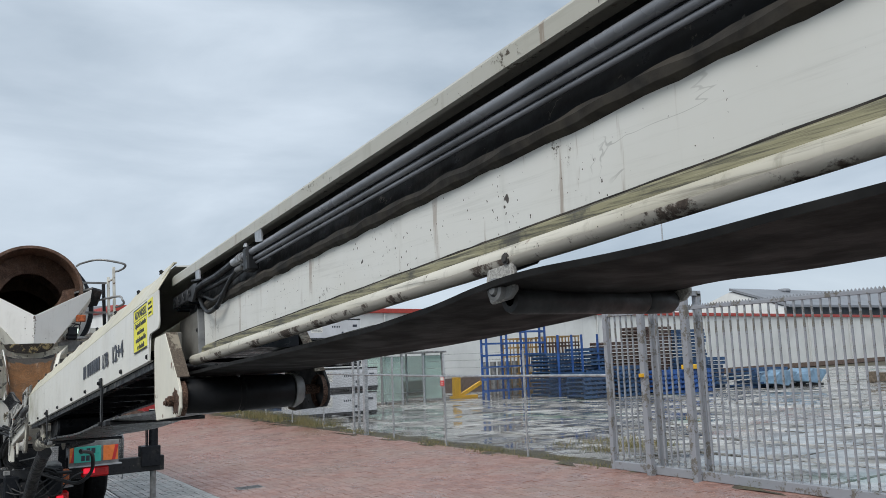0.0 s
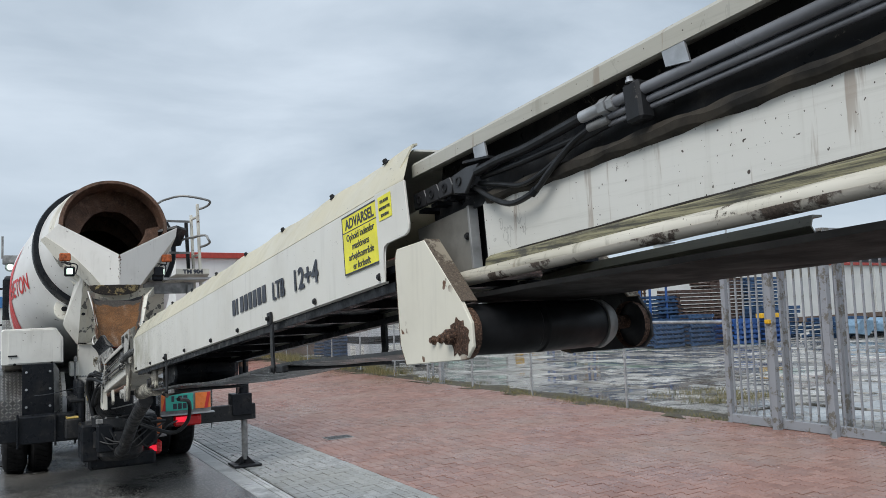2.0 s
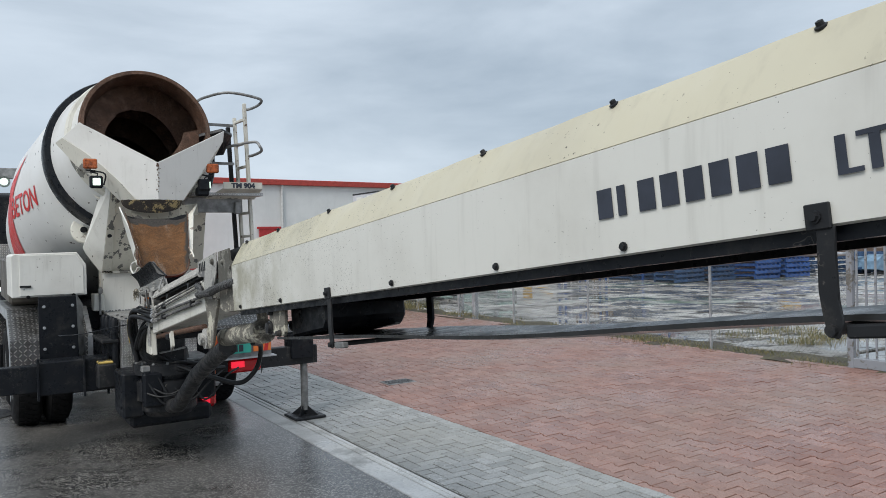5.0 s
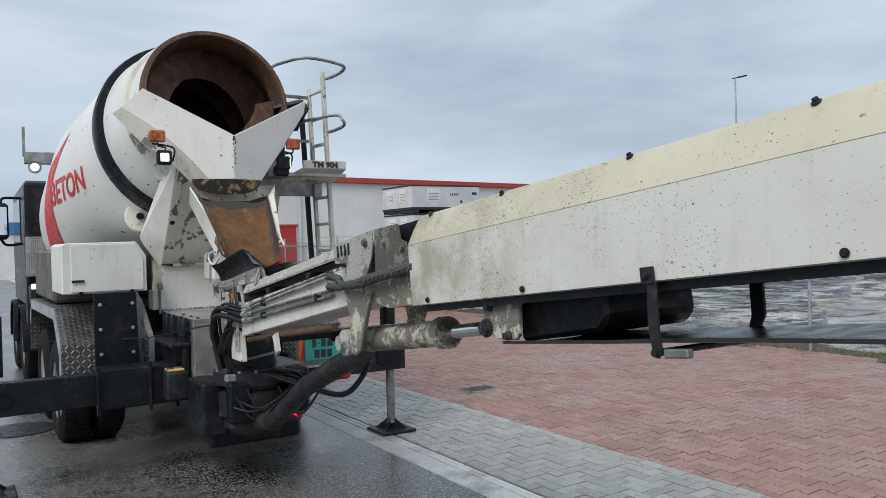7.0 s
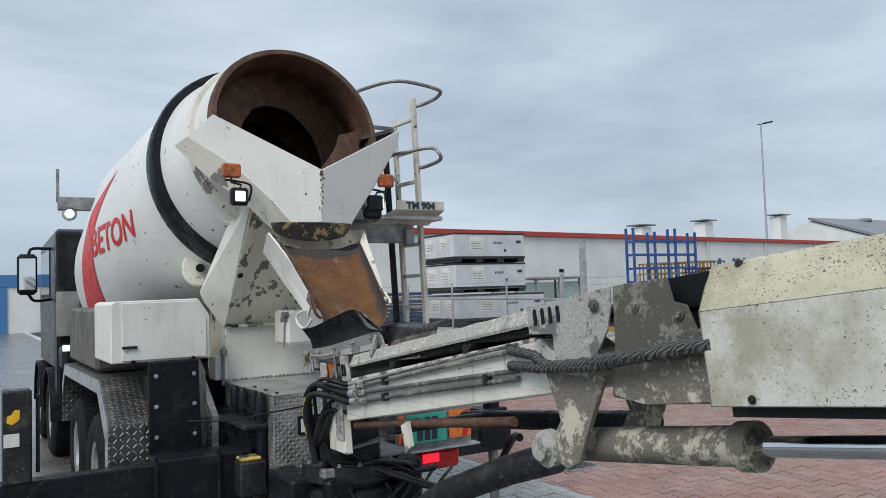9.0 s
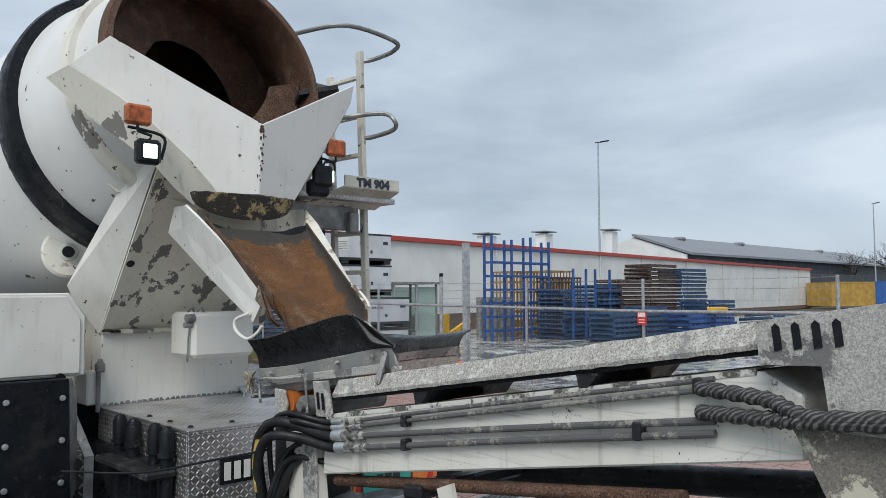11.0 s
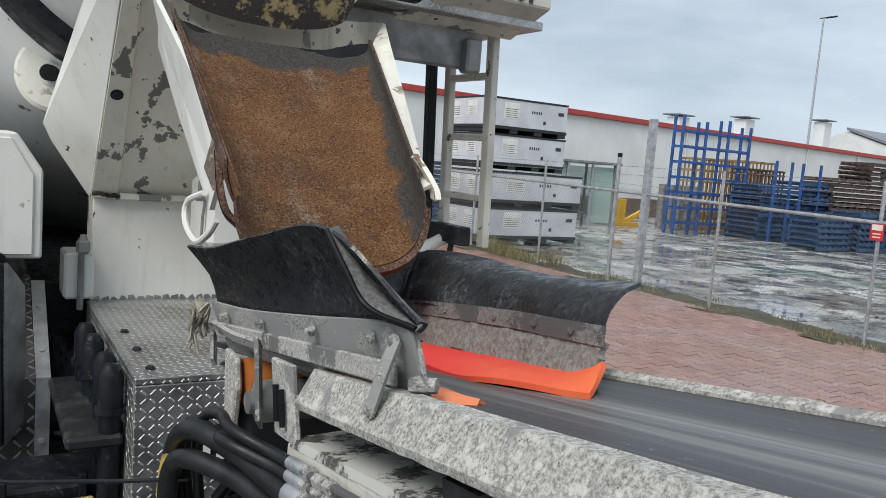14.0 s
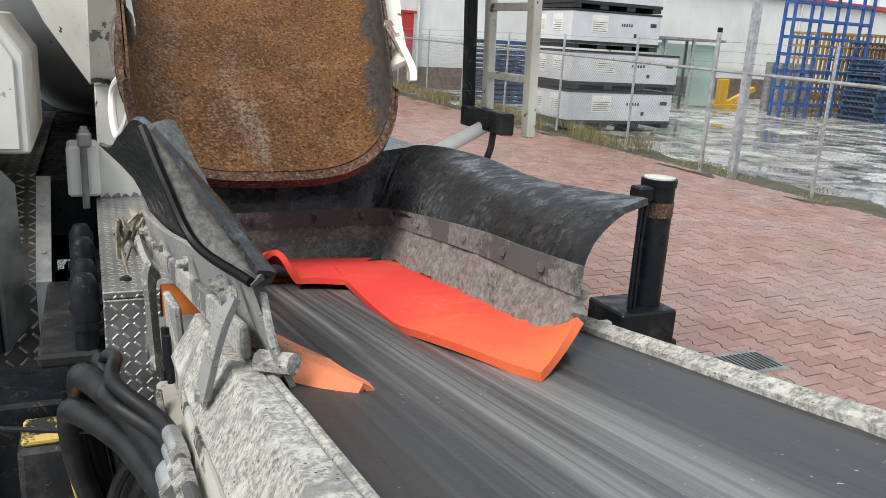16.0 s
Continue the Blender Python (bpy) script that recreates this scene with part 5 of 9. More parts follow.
for sx in (-1, 1):
    bm = B()
    sheet(bm, [[(sx * 1.33, y, z), (sx * 1.0, y, z + 0.004), (sx * 0.60, y, z)] for y, z in ((12.97, 0.42), (12.95, 0.95), (13.40, 1.25), (15.9, 1.22), (16.15, 1.0), (16.2, 0.6))], 0.008)
    fen = part("fender", bm, CHECKER_DIRTY, truck, "dirty checker plate rear fender", None)
    bm = B()
    sheet(bm, [[(sx * 1.332, y, z), (sx * 1.338, y + dy, z - 0.10)] for y, z, dy in ((12.97, 0.42, 0.1), (12.95, 0.95, 0.1), (13.40, 1.25, 0.04), (15.9, 1.22, -0.04), (16.15, 1.0, -0.1))], 0.006)
    part("fender_edge", bm, ALU, fen, "bare metal edge", None)
    bm = B()
    sheet(bm, [[(sx * 0.598, y - 0.006, z + 0.004), (sx * 0.548, y - 0.006, z + 0.004)] for y, z in ((12.97, 0.44), (12.95, 0.95), (13.38, 1.24))], 0.008)
    for q in range(3):
        bolt(bm, (sx * 0.573, 12.955, 0.55 + 0.16 * q), (0, -1, 0), 0.012, 0.014)
    for q in (0.25, 0.7):
        bolt(bm, (sx * 0.573, 12.944 + 0.43 * q, 0.956 + 0.29 * q), (0, -0.55, 0.83), 0.012, 0.012)
    part("edge_strip", bm, ALU, fen, "bolted bare metal strip", None)
bm = B()
box(bm, (-1.28, 13.95, 1.27), (-0.85, 15.9, 1.80), 0.03)
part("side_tank", bm, DULL_BROWN, truck, "dull grey side tank", None)
bm = B()
box(bm, (-1.06, 12.88, 1.10), (-0.94, 13.1, 1.30), 0.02)
part("light_box", bm, BLACK, truck, "small black box")


def wheel(x0, x1, y, z, r):
    bm = B()
    s = 1 if x1 > x0 else -1
    w = abs(x1 - x0)
    lathe(bm, (x0, y, z), (s, 0, 0), [(0.02, 0.29), (0.0, 0.34), (0.0, r - 0.08), (0.03, r - 0.015), (0.05, r), (w - 0.05, r), (w - 0.03, r - 0.015), (w, r - 0.08), (w, 0.34), (w - 0.02, 0.29)], 40)
    ty = part("tyre", bm, TYRE, truck, "black truck tyre", 30)
    bm = B()
    for k in range(40):
        a = 2 * math.pi * k / 40
        for off in (0.10, w / 2, w - 0.10):
            c = Vector((x0 + s * off, y + math.cos(a + off) * (r + 0.001), z + math.sin(a + off) * (r + 0.001)))
            box(bm, (-w * 0.12, -0.026, -0.008), (w * 0.12, 0.026, 0.006), 0, frame_m(c, (1, 0, 0), (0, -math.sin(a + off), math.cos(a + off))))
    part("tread", bm, TYRE, ty, "", None)
    bm = B()
    lathe(bm, (x0, y, z), (s, 0, 0), [(0.05, 0.02), (0.05, 0.10), (0.10, 0.13), (0.10, 0.20), (0.03, 0.24), (0.02, 0.29), (0.05, 0.30)], 32)
    for k in range(10):
        a = 2 * math.pi * k / 10
        cyl(bm, (x0 + s * 0.10, y + 0.165 * math.cos(a), z + 0.165 * math.sin(a)), (x0 + s * 0.06, y + 0.165 * math.cos(a), z + 0.165 * math.sin(a)), 0.016, n=6)
    part("rim", bm, GREY, ty, "grey steel rim", 30)


for y in (14.25, 15.6):
    wheel(-1.27, -0.97, y, 0.37, 0.52)
    wheel(-0.94, -0.66, y, 0.37, 0.52)
    wheel(1.27, 0.97, y, 0.37, 0.52)
    wheel(0.94, 0.66, y, 0.37, 0.52)
for y in (18.6, 20.3):
    wheel(-1.27, -0.95, y, 0.37, 0.52)
    wheel(1.27, 0.95, y, 0.37, 0.52)

# driven axles with their differentials
for y in (14.25, 15.6):
    bm = B()
    cyl(bm, (-0.66, y, 0.37), (0.66, y, 0.37), 0.085, n=18)
    lathe(bm, (-0.20, y, 0.38), (1, 0, 0), [(0.0, 0.09), (0.06, 0.17), (0.13, 0.235), (0.20, 0.25), (0.27, 0.235), (0.34, 0.17), (0.40, 0.09)], 24)
    ax_ = part("axle", bm, BLACK, truck, "black driven axle", 40)
    for sx in (-1, 1):
        part("brake_chamber", lathe(B(), (sx * 0.48, y - 0.30, 0.52), (0, 1, 0), [(0.0, 0.01), (0.0, 0.07), (0.05, 0.085), (0.13, 0.085), (0.20, 0.07), (0.20, 0.01)], 20), BLACK, ax_, "round brake chamber", 40)
        bm = B()
        for q in range(4):
            box(bm, (sx * 0.52 - 0.045, y - 0.62 + 0.10 * q, 0.46 + 0.022 * q), (sx * 0.52 + 0.045, y + 0.62 - 0.10 * q, 0.479 + 0.022 * q), 0.003)
        part("leaf_spring", bm, BLACK, ax_, "stacked leaf spring", None)

# chassis and outriggers
bm = B()
for sx in (-1, 1):
    box(bm, (sx * 0.36, 12.3, 0.62), (sx * 0.46, 21.0, 0.98), 0.01)
for y in (13.2, 14.2, 15.6, 17.0, 18.6, 20.2):
    box(bm, (-0.6, y, 0.35), (0.6, y + 0.12, 0.6), 0.02)
box(bm, (-0.75, 13.50, 0.98), (0.75, 17.2, 1.22), 0.01)
part("chassis_frame", bm, BLACK, truck, "black chassis frame", None)
bm = B()
box(bm, (-1.13, 12.32, 0.46), (0.52, 12.60, 0.79), 0.012)
house = part("outrigger_housing", bm, BLACK, truck, "black outrigger housing", None)
for x in (-1.13, -0.72, -0.50, -0.20):
    part("rib", box(B(), (x - 0.012, 12.29, 0.42), (x + 0.012, 12.32, 0.83), 0.004), BLACK, house, "", None)
bm = B()
cyl(bm, (-0.36, 12.31, 0.60), (-0.36, 12.27, 0.60), 0.022, n=12)
part("pin", bm, ALU, house, "bright pin head")
for sx, x_in, x_out, zt in ((-1, -1.12, -2.02, 0.755), (1, 0.52, 1.80, 0.70)):
    bm = B()
    box(bm, (min(x_in, x_out), 12.40, 0.49), (max(x_in, x_out), 12.54, zt), 0.008)
    arm = part("outrigger_arm", bm, DARK if sx > 0 else BLACK, truck, "dark outrigger arm", None)
    bm = B()
    if sx < 0:
        cyl(bm, (-1.80, 12.405, 0.62), (-1.80, 12.385, 0.62), 0.055, n=20)
    else:
        box(bm, (1.47, 12.36, 0.56), (1.74, 12.60, 0.85), 0.008)
    part("arm_end", bm, RUBBER if sx < 0 else BLACK, arm, "")
    lx = -1.92 if sx < 0 else 1.66
    bm = B()
    if sx < 0:
        box(bm, (lx - 0.085, 12.38, 0.75), (lx + 0.075, 12.56, 1.32), 0.01)
        cyl(bm, (lx + 0.11, 12.44, 0.80), (lx + 0.11, 12.44, 1.28), 0.012, n=8)
    else:
        cyl(bm, (lx, 12.48, 0.82), (lx, 12.48, 1.34), 0.066, n=28)
        cyl(bm, (lx, 12.48, 1.34), (lx, 12.48, 1.37), 0.071, n=28)
        for dx in (-0.095, -0.115):
            tube(bm, [(lx + dx, 12.42, 0.82), (lx + dx - 0.005, 12.42, 1.1), (lx + dx, 12.42, 1.32)], 0.009, 6)
        box(bm, (lx - 0.15, 12.40, 1.29), (lx - 0.08, 12.47, 1.35), 0.008)
    leg = part("leg", bm, BLACK if sx > 0 else DARK, arm, "dark hydraulic leg cylinder")
    bm = B()
    cyl(bm, (lx, 12.48, 0.52), (lx, 12.48, -0.06), 0.042, n=20)
    part("leg_rod", bm, GREY, arm, "steel leg rod")
    bm = B()
    for k in range(4):
        a = math.pi / 4 + k * math.pi / 2
        prism(bm, [(lx, 12.48, 0.02), (lx + 0.17 * math.cos(a), 12.48 + 0.17 * math.sin(a), -0.115), (lx, 12.48, -0.115)], (0.012 * math.sin(a), -0.012 * math.cos(a), 0))
    box(bm, (lx - 0.19, 12.29, -0.148), (lx + 0.19, 12.67, -0.115), 0.01)
    part("foot_plate", bm, DARK, arm, "square ribbed foot plate", None)
bm = B()
prism(bm, [(-1.985, 12.379, 1.13), (-1.955, 12.379, 1.115), (-1.915, 12.379, 1.14), (-1.91, 12.379, 1.20), (-1.94, 12.379, 1.205), (-1.96, 12.379, 1.175), (-1.98, 12.379, 1.17)], (0, -0.004, 0))
part("leg_patch", bm, YELLOWPAINT, truck, "worn yellow patch", None)
bm = B()
box(bm, (-2.0, 12.374, 0.98), (-1.915, 12.379, 1.06), 0.0)
part("leg_sticker", bm, WHITE, truck, "small white sticker", None)
bm = B()
cyl(bm, (1.66, 12.48, 1.3705), (1.66, 12.48, 1.376), 0.062, n=24)
part("leg_cap", bm, CREAM, truck, "bleached leg cap")
bm = B()
lathe(bm, (1.66, 12.48, 1.22), (0, 0, 1), [(0.0, 0.0665), (0.0, 0.0685), (0.06, 0.0685), (0.06, 0.0665)], 28)
part("leg_band", bm, RUST_DARK, truck, "rusty painted band")

# deck behind the pedestal, tail lamps, number plate
deck = part("deck", box(B(), (-0.39, 12.12, 1.15), (0.62, 13.329, 1.17), 0.003), CHECKER, truck, "checker plate deck", None)
part("deck_front", box(B(), (-0.39, 12.117, 0.60), (0.34, 12.135, 1.148), 0.003), CHECKER, deck, "", None)
part("deck_side", box(B(), (-0.39, 12.138, 0.60), (-0.375, 13.32, 1.148), 0.003), CHECKER_SIDE, deck, "", None)
for x, y in ((-0.33, 12.22), (-0.33, 12.46), (-0.33, 12.72), (-0.10, 12.22)):
    part("bolt", bolt(B(), (x, y, 1.17), (0, 0, 1), 0.012, 0.01), DARK, deck)
bm = B()
box(bm, (-0.22, 12.110, 0.88), (0.02, 12.116, 1.01), 0.0)
part("name_board", bm, BLACK, deck, "dark name board", None)
bm = B()
for i in range(4):
    box(bm, (-0.20 + i * 0.055, 12.104, 0.90), (-0.165 + i * 0.055, 12.109, 0.99), 0.0)
part("name_bars", bm, WHITE, deck, "white bars on the name board", None)
for x, y in ((-0.435, 12.26), (-0.435, 12.40), (-0.44, 12.66), (-0.445, 12.84)):
    bm = B()
    cyl(bm, (x, y, 0.55), (x, y, 1.04), 0.032, n=14)
    lathe(bm, (x, y, 1.03), (0, 0, 1), [(0.0, 0.045), (0.02, 0.045), (0.02, 0.037), (0.12, 0.037), (0.15, 0.022), (0.155, 0.002)], 16)
    part("valve_stub", bm, BLACK, truck, "black rubber-capped valve")
bm = B()
box(bm, (-0.62, 12.14, 0.50), (-0.44, 12.30, 0.74), 0.015)
vb = part("valve_block", bm, DARK, truck, "dirty valve block", None)
part("cap", box(B(), (-0.61, 12.15, 0.741), (-0.47, 12.28, 0.765), 0.008), crusted("chipped_yellow_paint", (0.62, 0.44, 0.12), (0.03, 0.028, 0.025), 0.50), vb, "chipped yellow cap", None)
part("valve_plate", box(B(), (-0.56, 12.22, 0.93), (-0.40, 12.90, 0.97), 0.01), DARK, truck, "", None)
board = part("tail_board", box(B(), (0.44, 11.90, 0.71), (1.07, 11.93, 1.03), 0.004), GREY, truck, "grey tail board", None)
REFL = plain("orange_reflector", (0.85, 0.22, 0.05), 0.35)
for x, xs in ((0.45, 0.46), (0.87, 0.98)):
    part("reflector", box(B(), (x, 11.885, 0.76), (x + 0.19, 11.898, 0.96), 0.0), REFL, board, "orange striped reflector", None)
    part("stripe", prism(B(), [(xs, 11.884, 0.76), (xs + 0.04, 11.884, 0.76), (xs + 0.08, 11.884, 0.96), (xs + 0.04, 11.884, 0.96)], (0, -0.003, 0)), RED, board, "red stripe", None)
bm = B()
box(bm, (0.50, 11.868, 0.755), (0.84, 11.88, 0.965), 0.004)
np_ = part("number_plate", bm, PLATE_G, board, "green number plate", None)
for x0, x1, z0, z1 in ((0.57, 0.605, 0.87, 0.94), (0.62, 0.64, 0.90, 0.91), (0.655, 0.70, 0.87, 0.94), (0.715, 0.765, 0.87, 0.94), (0.59, 0.635, 0.775, 0.845), (0.65, 0.695, 0.775, 0.845), (0.71, 0.755, 0.775, 0.845)):
    part("bar", box(B(), (x0, 11.864, z0), (x1, 11.8675, z1), 0.0), INK, np_, "black bar", None)
bm = B()
box(bm, (0.44, 11.82, 0.70), (1.10, 11.93, 0.715), 0.002)
part("tail_shelf", bm, ALU, board, "bare metal shelf", None)
bm = B()
box(bm, (0.60, 11.86, 0.555), (0.94, 11.93, 0.69), 0.02)
part("tail_lamp", bm, REDLENS, board, "red tail lamp")
bm = B()
box(bm, (0.62, 11.855, 0.61), (0.76, 11.862, 0.675), 0.002)
part("lamp_glow", bm, RED_ON, board, "lit red lens", None)
lamp2 = part("side_lamp", box(B(), (0.28, 11.78, 0.50), (0.44, 11.88, 0.70), 0.015), AMBER, truck, "orange and red lamp on a bracket")
bm = B()
box(bm, (0.28, 11.775, 0.26), (0.44, 11.87, 0.43), 0.03)
part("red_lens", bm, REDLENS, lamp2, "red lens")
bm = B()
box(bm, (0.29, 11.765, 0.30), (0.37, 11.776, 0.37), 0.002)
part("red_glow", bm, RED_ON, lamp2, "lit red lens", None)
bm = B()
prism(bm, [(0.26, 11.72, 0.46), (0.48, 11.70, 0.48), (0.48, 11.88, 0.52), (0.26, 11.88, 0.50)], (0, 0, 0.008))
beam(bm, (0.0, 11.85, 0.42), (0.30, 11.83, 0.42), 0.05, 0.05)
part("lamp_bracket", bm, GREY, lamp2, "", None)

# slewing column with its hoses
turret = part("slewing_column", lathe(B(), (-0.08, 11.55, 0.30), (0, 0, 1), [(0.0, 0.05), (0.0, 0.20), (0.06, 0.26), (0.16, 0.26), (0.16, 0.30), (0.34, 0.30), (0.36, 0.25), (0.40, 0.25), (0.40, 0.31), (0.50, 0.31), (0.50, 0.20), (0.62, 0.18), (0.62, 0.02)], 32), DARK, truck, "greasy slewing column", 30)
bm = B()
box(bm, (-0.50, 11.50, 0.30), (-0.30, 11.95, 0.72), 0.02)
box(bm, (-0.36, 11.26, 0.42), (-0.18, 11.36, 0.74), 0.02)
box(bm, (0.12, 11.28, 0.45), (0.30, 11.48, 0.80), 0.02)
box(bm, (-0.42, 11.6, 0.18), (0.34, 12.3, 0.34), 0.03)
part("gear_housing", bm, BLACK, turret, "oily gear housing", None)
for i in range(14):
    a = 2 * math.pi * i / 14
    part("bolt", bolt(B(), (-0.08 + 0.28 * math.cos(a), 11.55 + 0.28 * math.sin(a), 0.80), (0, 0, 1), 0.012, 0.02), GREY, turret)
bm = B()
box(bm, (-0.02, 11.42, 0.78), (0.30, 11.9, 0.82), 0.006)
box(bm, (-0.36, 11.32, 0.74), (-0.28, 11.40, 0.80), 0.01)
prism(bm, [(-0.20, 11.3, 0.90), (0.02, 11.25, 0.94), (0.04, 11.5, 0.92), (-0.18, 11.55, 0.90)], (0, 0, 0.012))
part("cover_plate", bm, GREY, turret, "grey cover plates", None)
rnd = random.Random(11)
for i in range(6):
    x = -0.36 + rnd.random() * 0.16
    z0 = 1.12 + rnd.random() * 0.12
    pts = [(x + 0.08, 11.02 - rnd.random() * 0.12, z0), (x - 0.04, 11.22 + rnd.random() * 0.05, z0 + 0.03), (x - 0.10, 11.34, z0 - 0.16), (x - 0.06, 11.36, 0.95), (x + 0.02 + rnd.random() * 0.1, 11.34, 0.78 + rnd.random() * 0.06), (x + 0.22 + rnd.random() * 0.25, 11.24, 0.72 + rnd.random() * 0.10), (x + 0.45 + rnd.random() * 0.2, 11.3, 0.62 + rnd.random() * 0.2)]
    part("hose", tube(B(), pts, 0.011 + rnd.random() * 0.010, 8, 5), HOSE, turret, "black hydraulic hose")
for i in range(6):
    a = rnd.uniform(-0.4, 0.1)
    pts = [(a, 11.28, 0.55 + rnd.random() * 0.2), (a + 0.15, 11.2, 0.44 + rnd.random() * 0.1), (a + 0.35, 11.2, 0.55 + rnd.random() * 0.1), (a + 0.5, 11.3, 0.70)]
    part("hose", tube(B(), pts, 0.010, 8, 5), HOSE, turret, "black hydraulic hose")
part("hose", tube(B(), [(-0.05, 11.25, 0.78), (0.2, 11.0, 0.68), (0.42, 10.9, 0.62), (0.56, 10.85, 0.75), (0.52, 10.6, 0.98), (0.35, 10.3, 1.05)], 0.022, 10, 6), HOSE, turret, "thick looped hose")

# cab and front, seen past the drum
CABGREY = plain("dark_cab_paint", (0.05, 0.052, 0.056), 0.35, vary=0.2)
cab = part("cab", prism(B(), [(-1.22, 18.0, 1.0), (-1.22, 20.6, 1.0), (-1.22, 20.75, 1.9), (-1.22, 20.5, 2.75), (-1.22, 18.1, 2.82), (-1.22, 18.0, 2.4)], (2.44, 0, 0), 0.03), CABGREY, truck, "dark grey cab", None)
bm = B()
box(bm, (-1.235, 18.9, 1.95), (-1.225, 20.3, 2.6), 0.0)
part("cab_window", bm, GLASS, cab, "", None)
part("cab_window", box(B(), (-1.1, 17.985, 2.0), (-0.4, 17.998, 2.6), 0.0), GLASS, cab, "", None)
bm = B()
box(bm, (-1.25, 17.65, 0.75), (-0.95, 18.0, 2.75), 0.03)
part("intake", bm, BLACK, cab, "black air intake stack", None)
bm = B()
box(bm, (-1.255, 17.6, 1.45), (-1.0, 17.66, 2.0), 0.0)
part("checker_panel", bm, CHECKER, cab, "checker plate panel", None)
bm = B()
box(bm, (-1.64, 18.55, 1.98), (-1.40, 18.65, 2.52), 0.04)
mir = part("mirror", bm, BLACK, cab, "black mirror housing")
bm = B()
box(bm, (-1.615, 18.535, 2.05), (-1.425, 18.549, 2.46), 0.0)
k = Mat("mirror_glass", 0.03, 1.0)
k.base((0.7, 0.72, 0.74))
part("mirror_glass", bm, k.m, mir, "", None)
bm = B()
tube(bm, [(-1.5, 18.62, 2.52), (-1.45, 18.7, 2.60), (-1.2, 18.75, 2.60)], 0.02, 8, 4)
part("mirror_arm", bm, BLACK, mir, "")
bm = B()
tube(bm, [(-1.5, 18.62, 1.98), (-1.42, 18.7, 1.90), (-1.2, 18.75, 1.92)], 0.02, 8, 4)
part("mirror_arm", bm, BLACK, mir, "")
bm = B()
sheet(bm, [[(-1.30, 18.6 + 0.62 * math.cos(a), 0.37 + 0.64 * math.sin(a)), (-0.92, 18.6 + 0.62 * math.cos(a), 0.37 + 0.64 * math.sin(a))] for a in [math.pi * i / 12 for i in range(13)]], 0.02)
sheet(bm, [[(-1.30, 20.3 + 0.62 * math.cos(a), 0.37 + 0.64 * math.sin(a)), (-0.92, 20.3 + 0.62 * math.cos(a), 0.37 + 0.64 * math.sin(a))] for a in [math.pi * i / 12 for i in range(13)]], 0.02)
part("front_fender", bm, BLACK, truck, "black plastic fenders", 40)
bm = B()
box(bm, (-1.24, 17.10, 1.05), (-0.9, 17.6, 1.36), 0.05)
part("side_marker", bm, BLACK, truck, "")
bm = B()
box(bm, (-1.24, 17.085, 1.29), (-1.16, 17.099, 1.36), 0.01)
part("side_lens", bm, LAMP_ON, truck, "lit side lamp", None)
bm = B()
box(bm, (-1.26, 17.28, 2.98), (-0.80, 17.40, 3.14), 0.01)
beam(bm, (-1.26, 17.34, 3.08), (-1.26, 17.34, 3.48), 0.035, 0.035)
beam(bm, (-0.62, 17.34, 3.1), (-0.60, 17.34, 3.5), 0.03, 0.03)
box(bm, (-0.8, 17.3, 2.6), (-0.72, 17.4, 3.1), 0.01)
rack = part("front_bracket", bm, GREY, truck, "steel bracket over the cab", None)
bm = B()
lathe(bm, (-1.14, 17.26, 2.93), (0.05, -1, -0.1), [(-0.08, 0.02), (-0.08, 0.07), (0.0, 0.085), (0.01, 0.085)], 20)
part("lamp_body", bm, ALU, rack, "")
bm = B()
cyl(bm, (-1.14, 17.245, 2.93), (-1.14, 17.24, 2.93), 0.055, n=20)
part("lamp_lens", bm, LAMP_ON, rack, "lit round work lamp")
bm = B()
box(bm, (-1.0, 17.2, 1.1), (0.9, 18.0, 2.1), 0.05)
part("drum_front_frame", bm, DARK, truck, "dark front drum frame", None)


# ---- conveyor boom: frame of reference along the boom ----
PHI = math.atan(0.1056)
BO = Vector((0, 8.38, 1.49))
BA = Vector((0, -math.cos(PHI), math.sin(PHI)))
BN = Vector((0, math.sin(PHI), math.cos(PHI)))


def bp(x, s, h):
    return BO + BA * s + BN * h + Vector((x, 0, 0))


BM = Matrix.Translation(BO) @ Matrix((Vector((1, 0, 0)), BA, BN)).transposed().to_4x4()


def bbox(bm, a, b, bevel=0.0):
    return box(bm, a, b, bevel, BM)


boom = thing("conveyor_boom", "cream-white telescopic concrete conveyor boom fixed behind the mixer truck", "conveyor", (0, 6, 0))


def hood_part(name, xs, s0, s1, material, label, wav):
    bm = B()
    n = max(2, int((s1 - s0) / 0.04))
    grid = []
    for i in range(n + 1):
        s = s0 + (s1 - s0) * i / n
        lip = 0.016 * (0.5 - 0.5 * math.cos(2 * math.pi * s / 0.62)) ** 2 if wav else 0
        grid.append([bp(x, s, h - (lip if j == wav else 0)) for j, (x, h) in enumerate(xs)])
    sheet(bm, grid, 0.006)
    return part(name, bm, material, boom, label, 12)


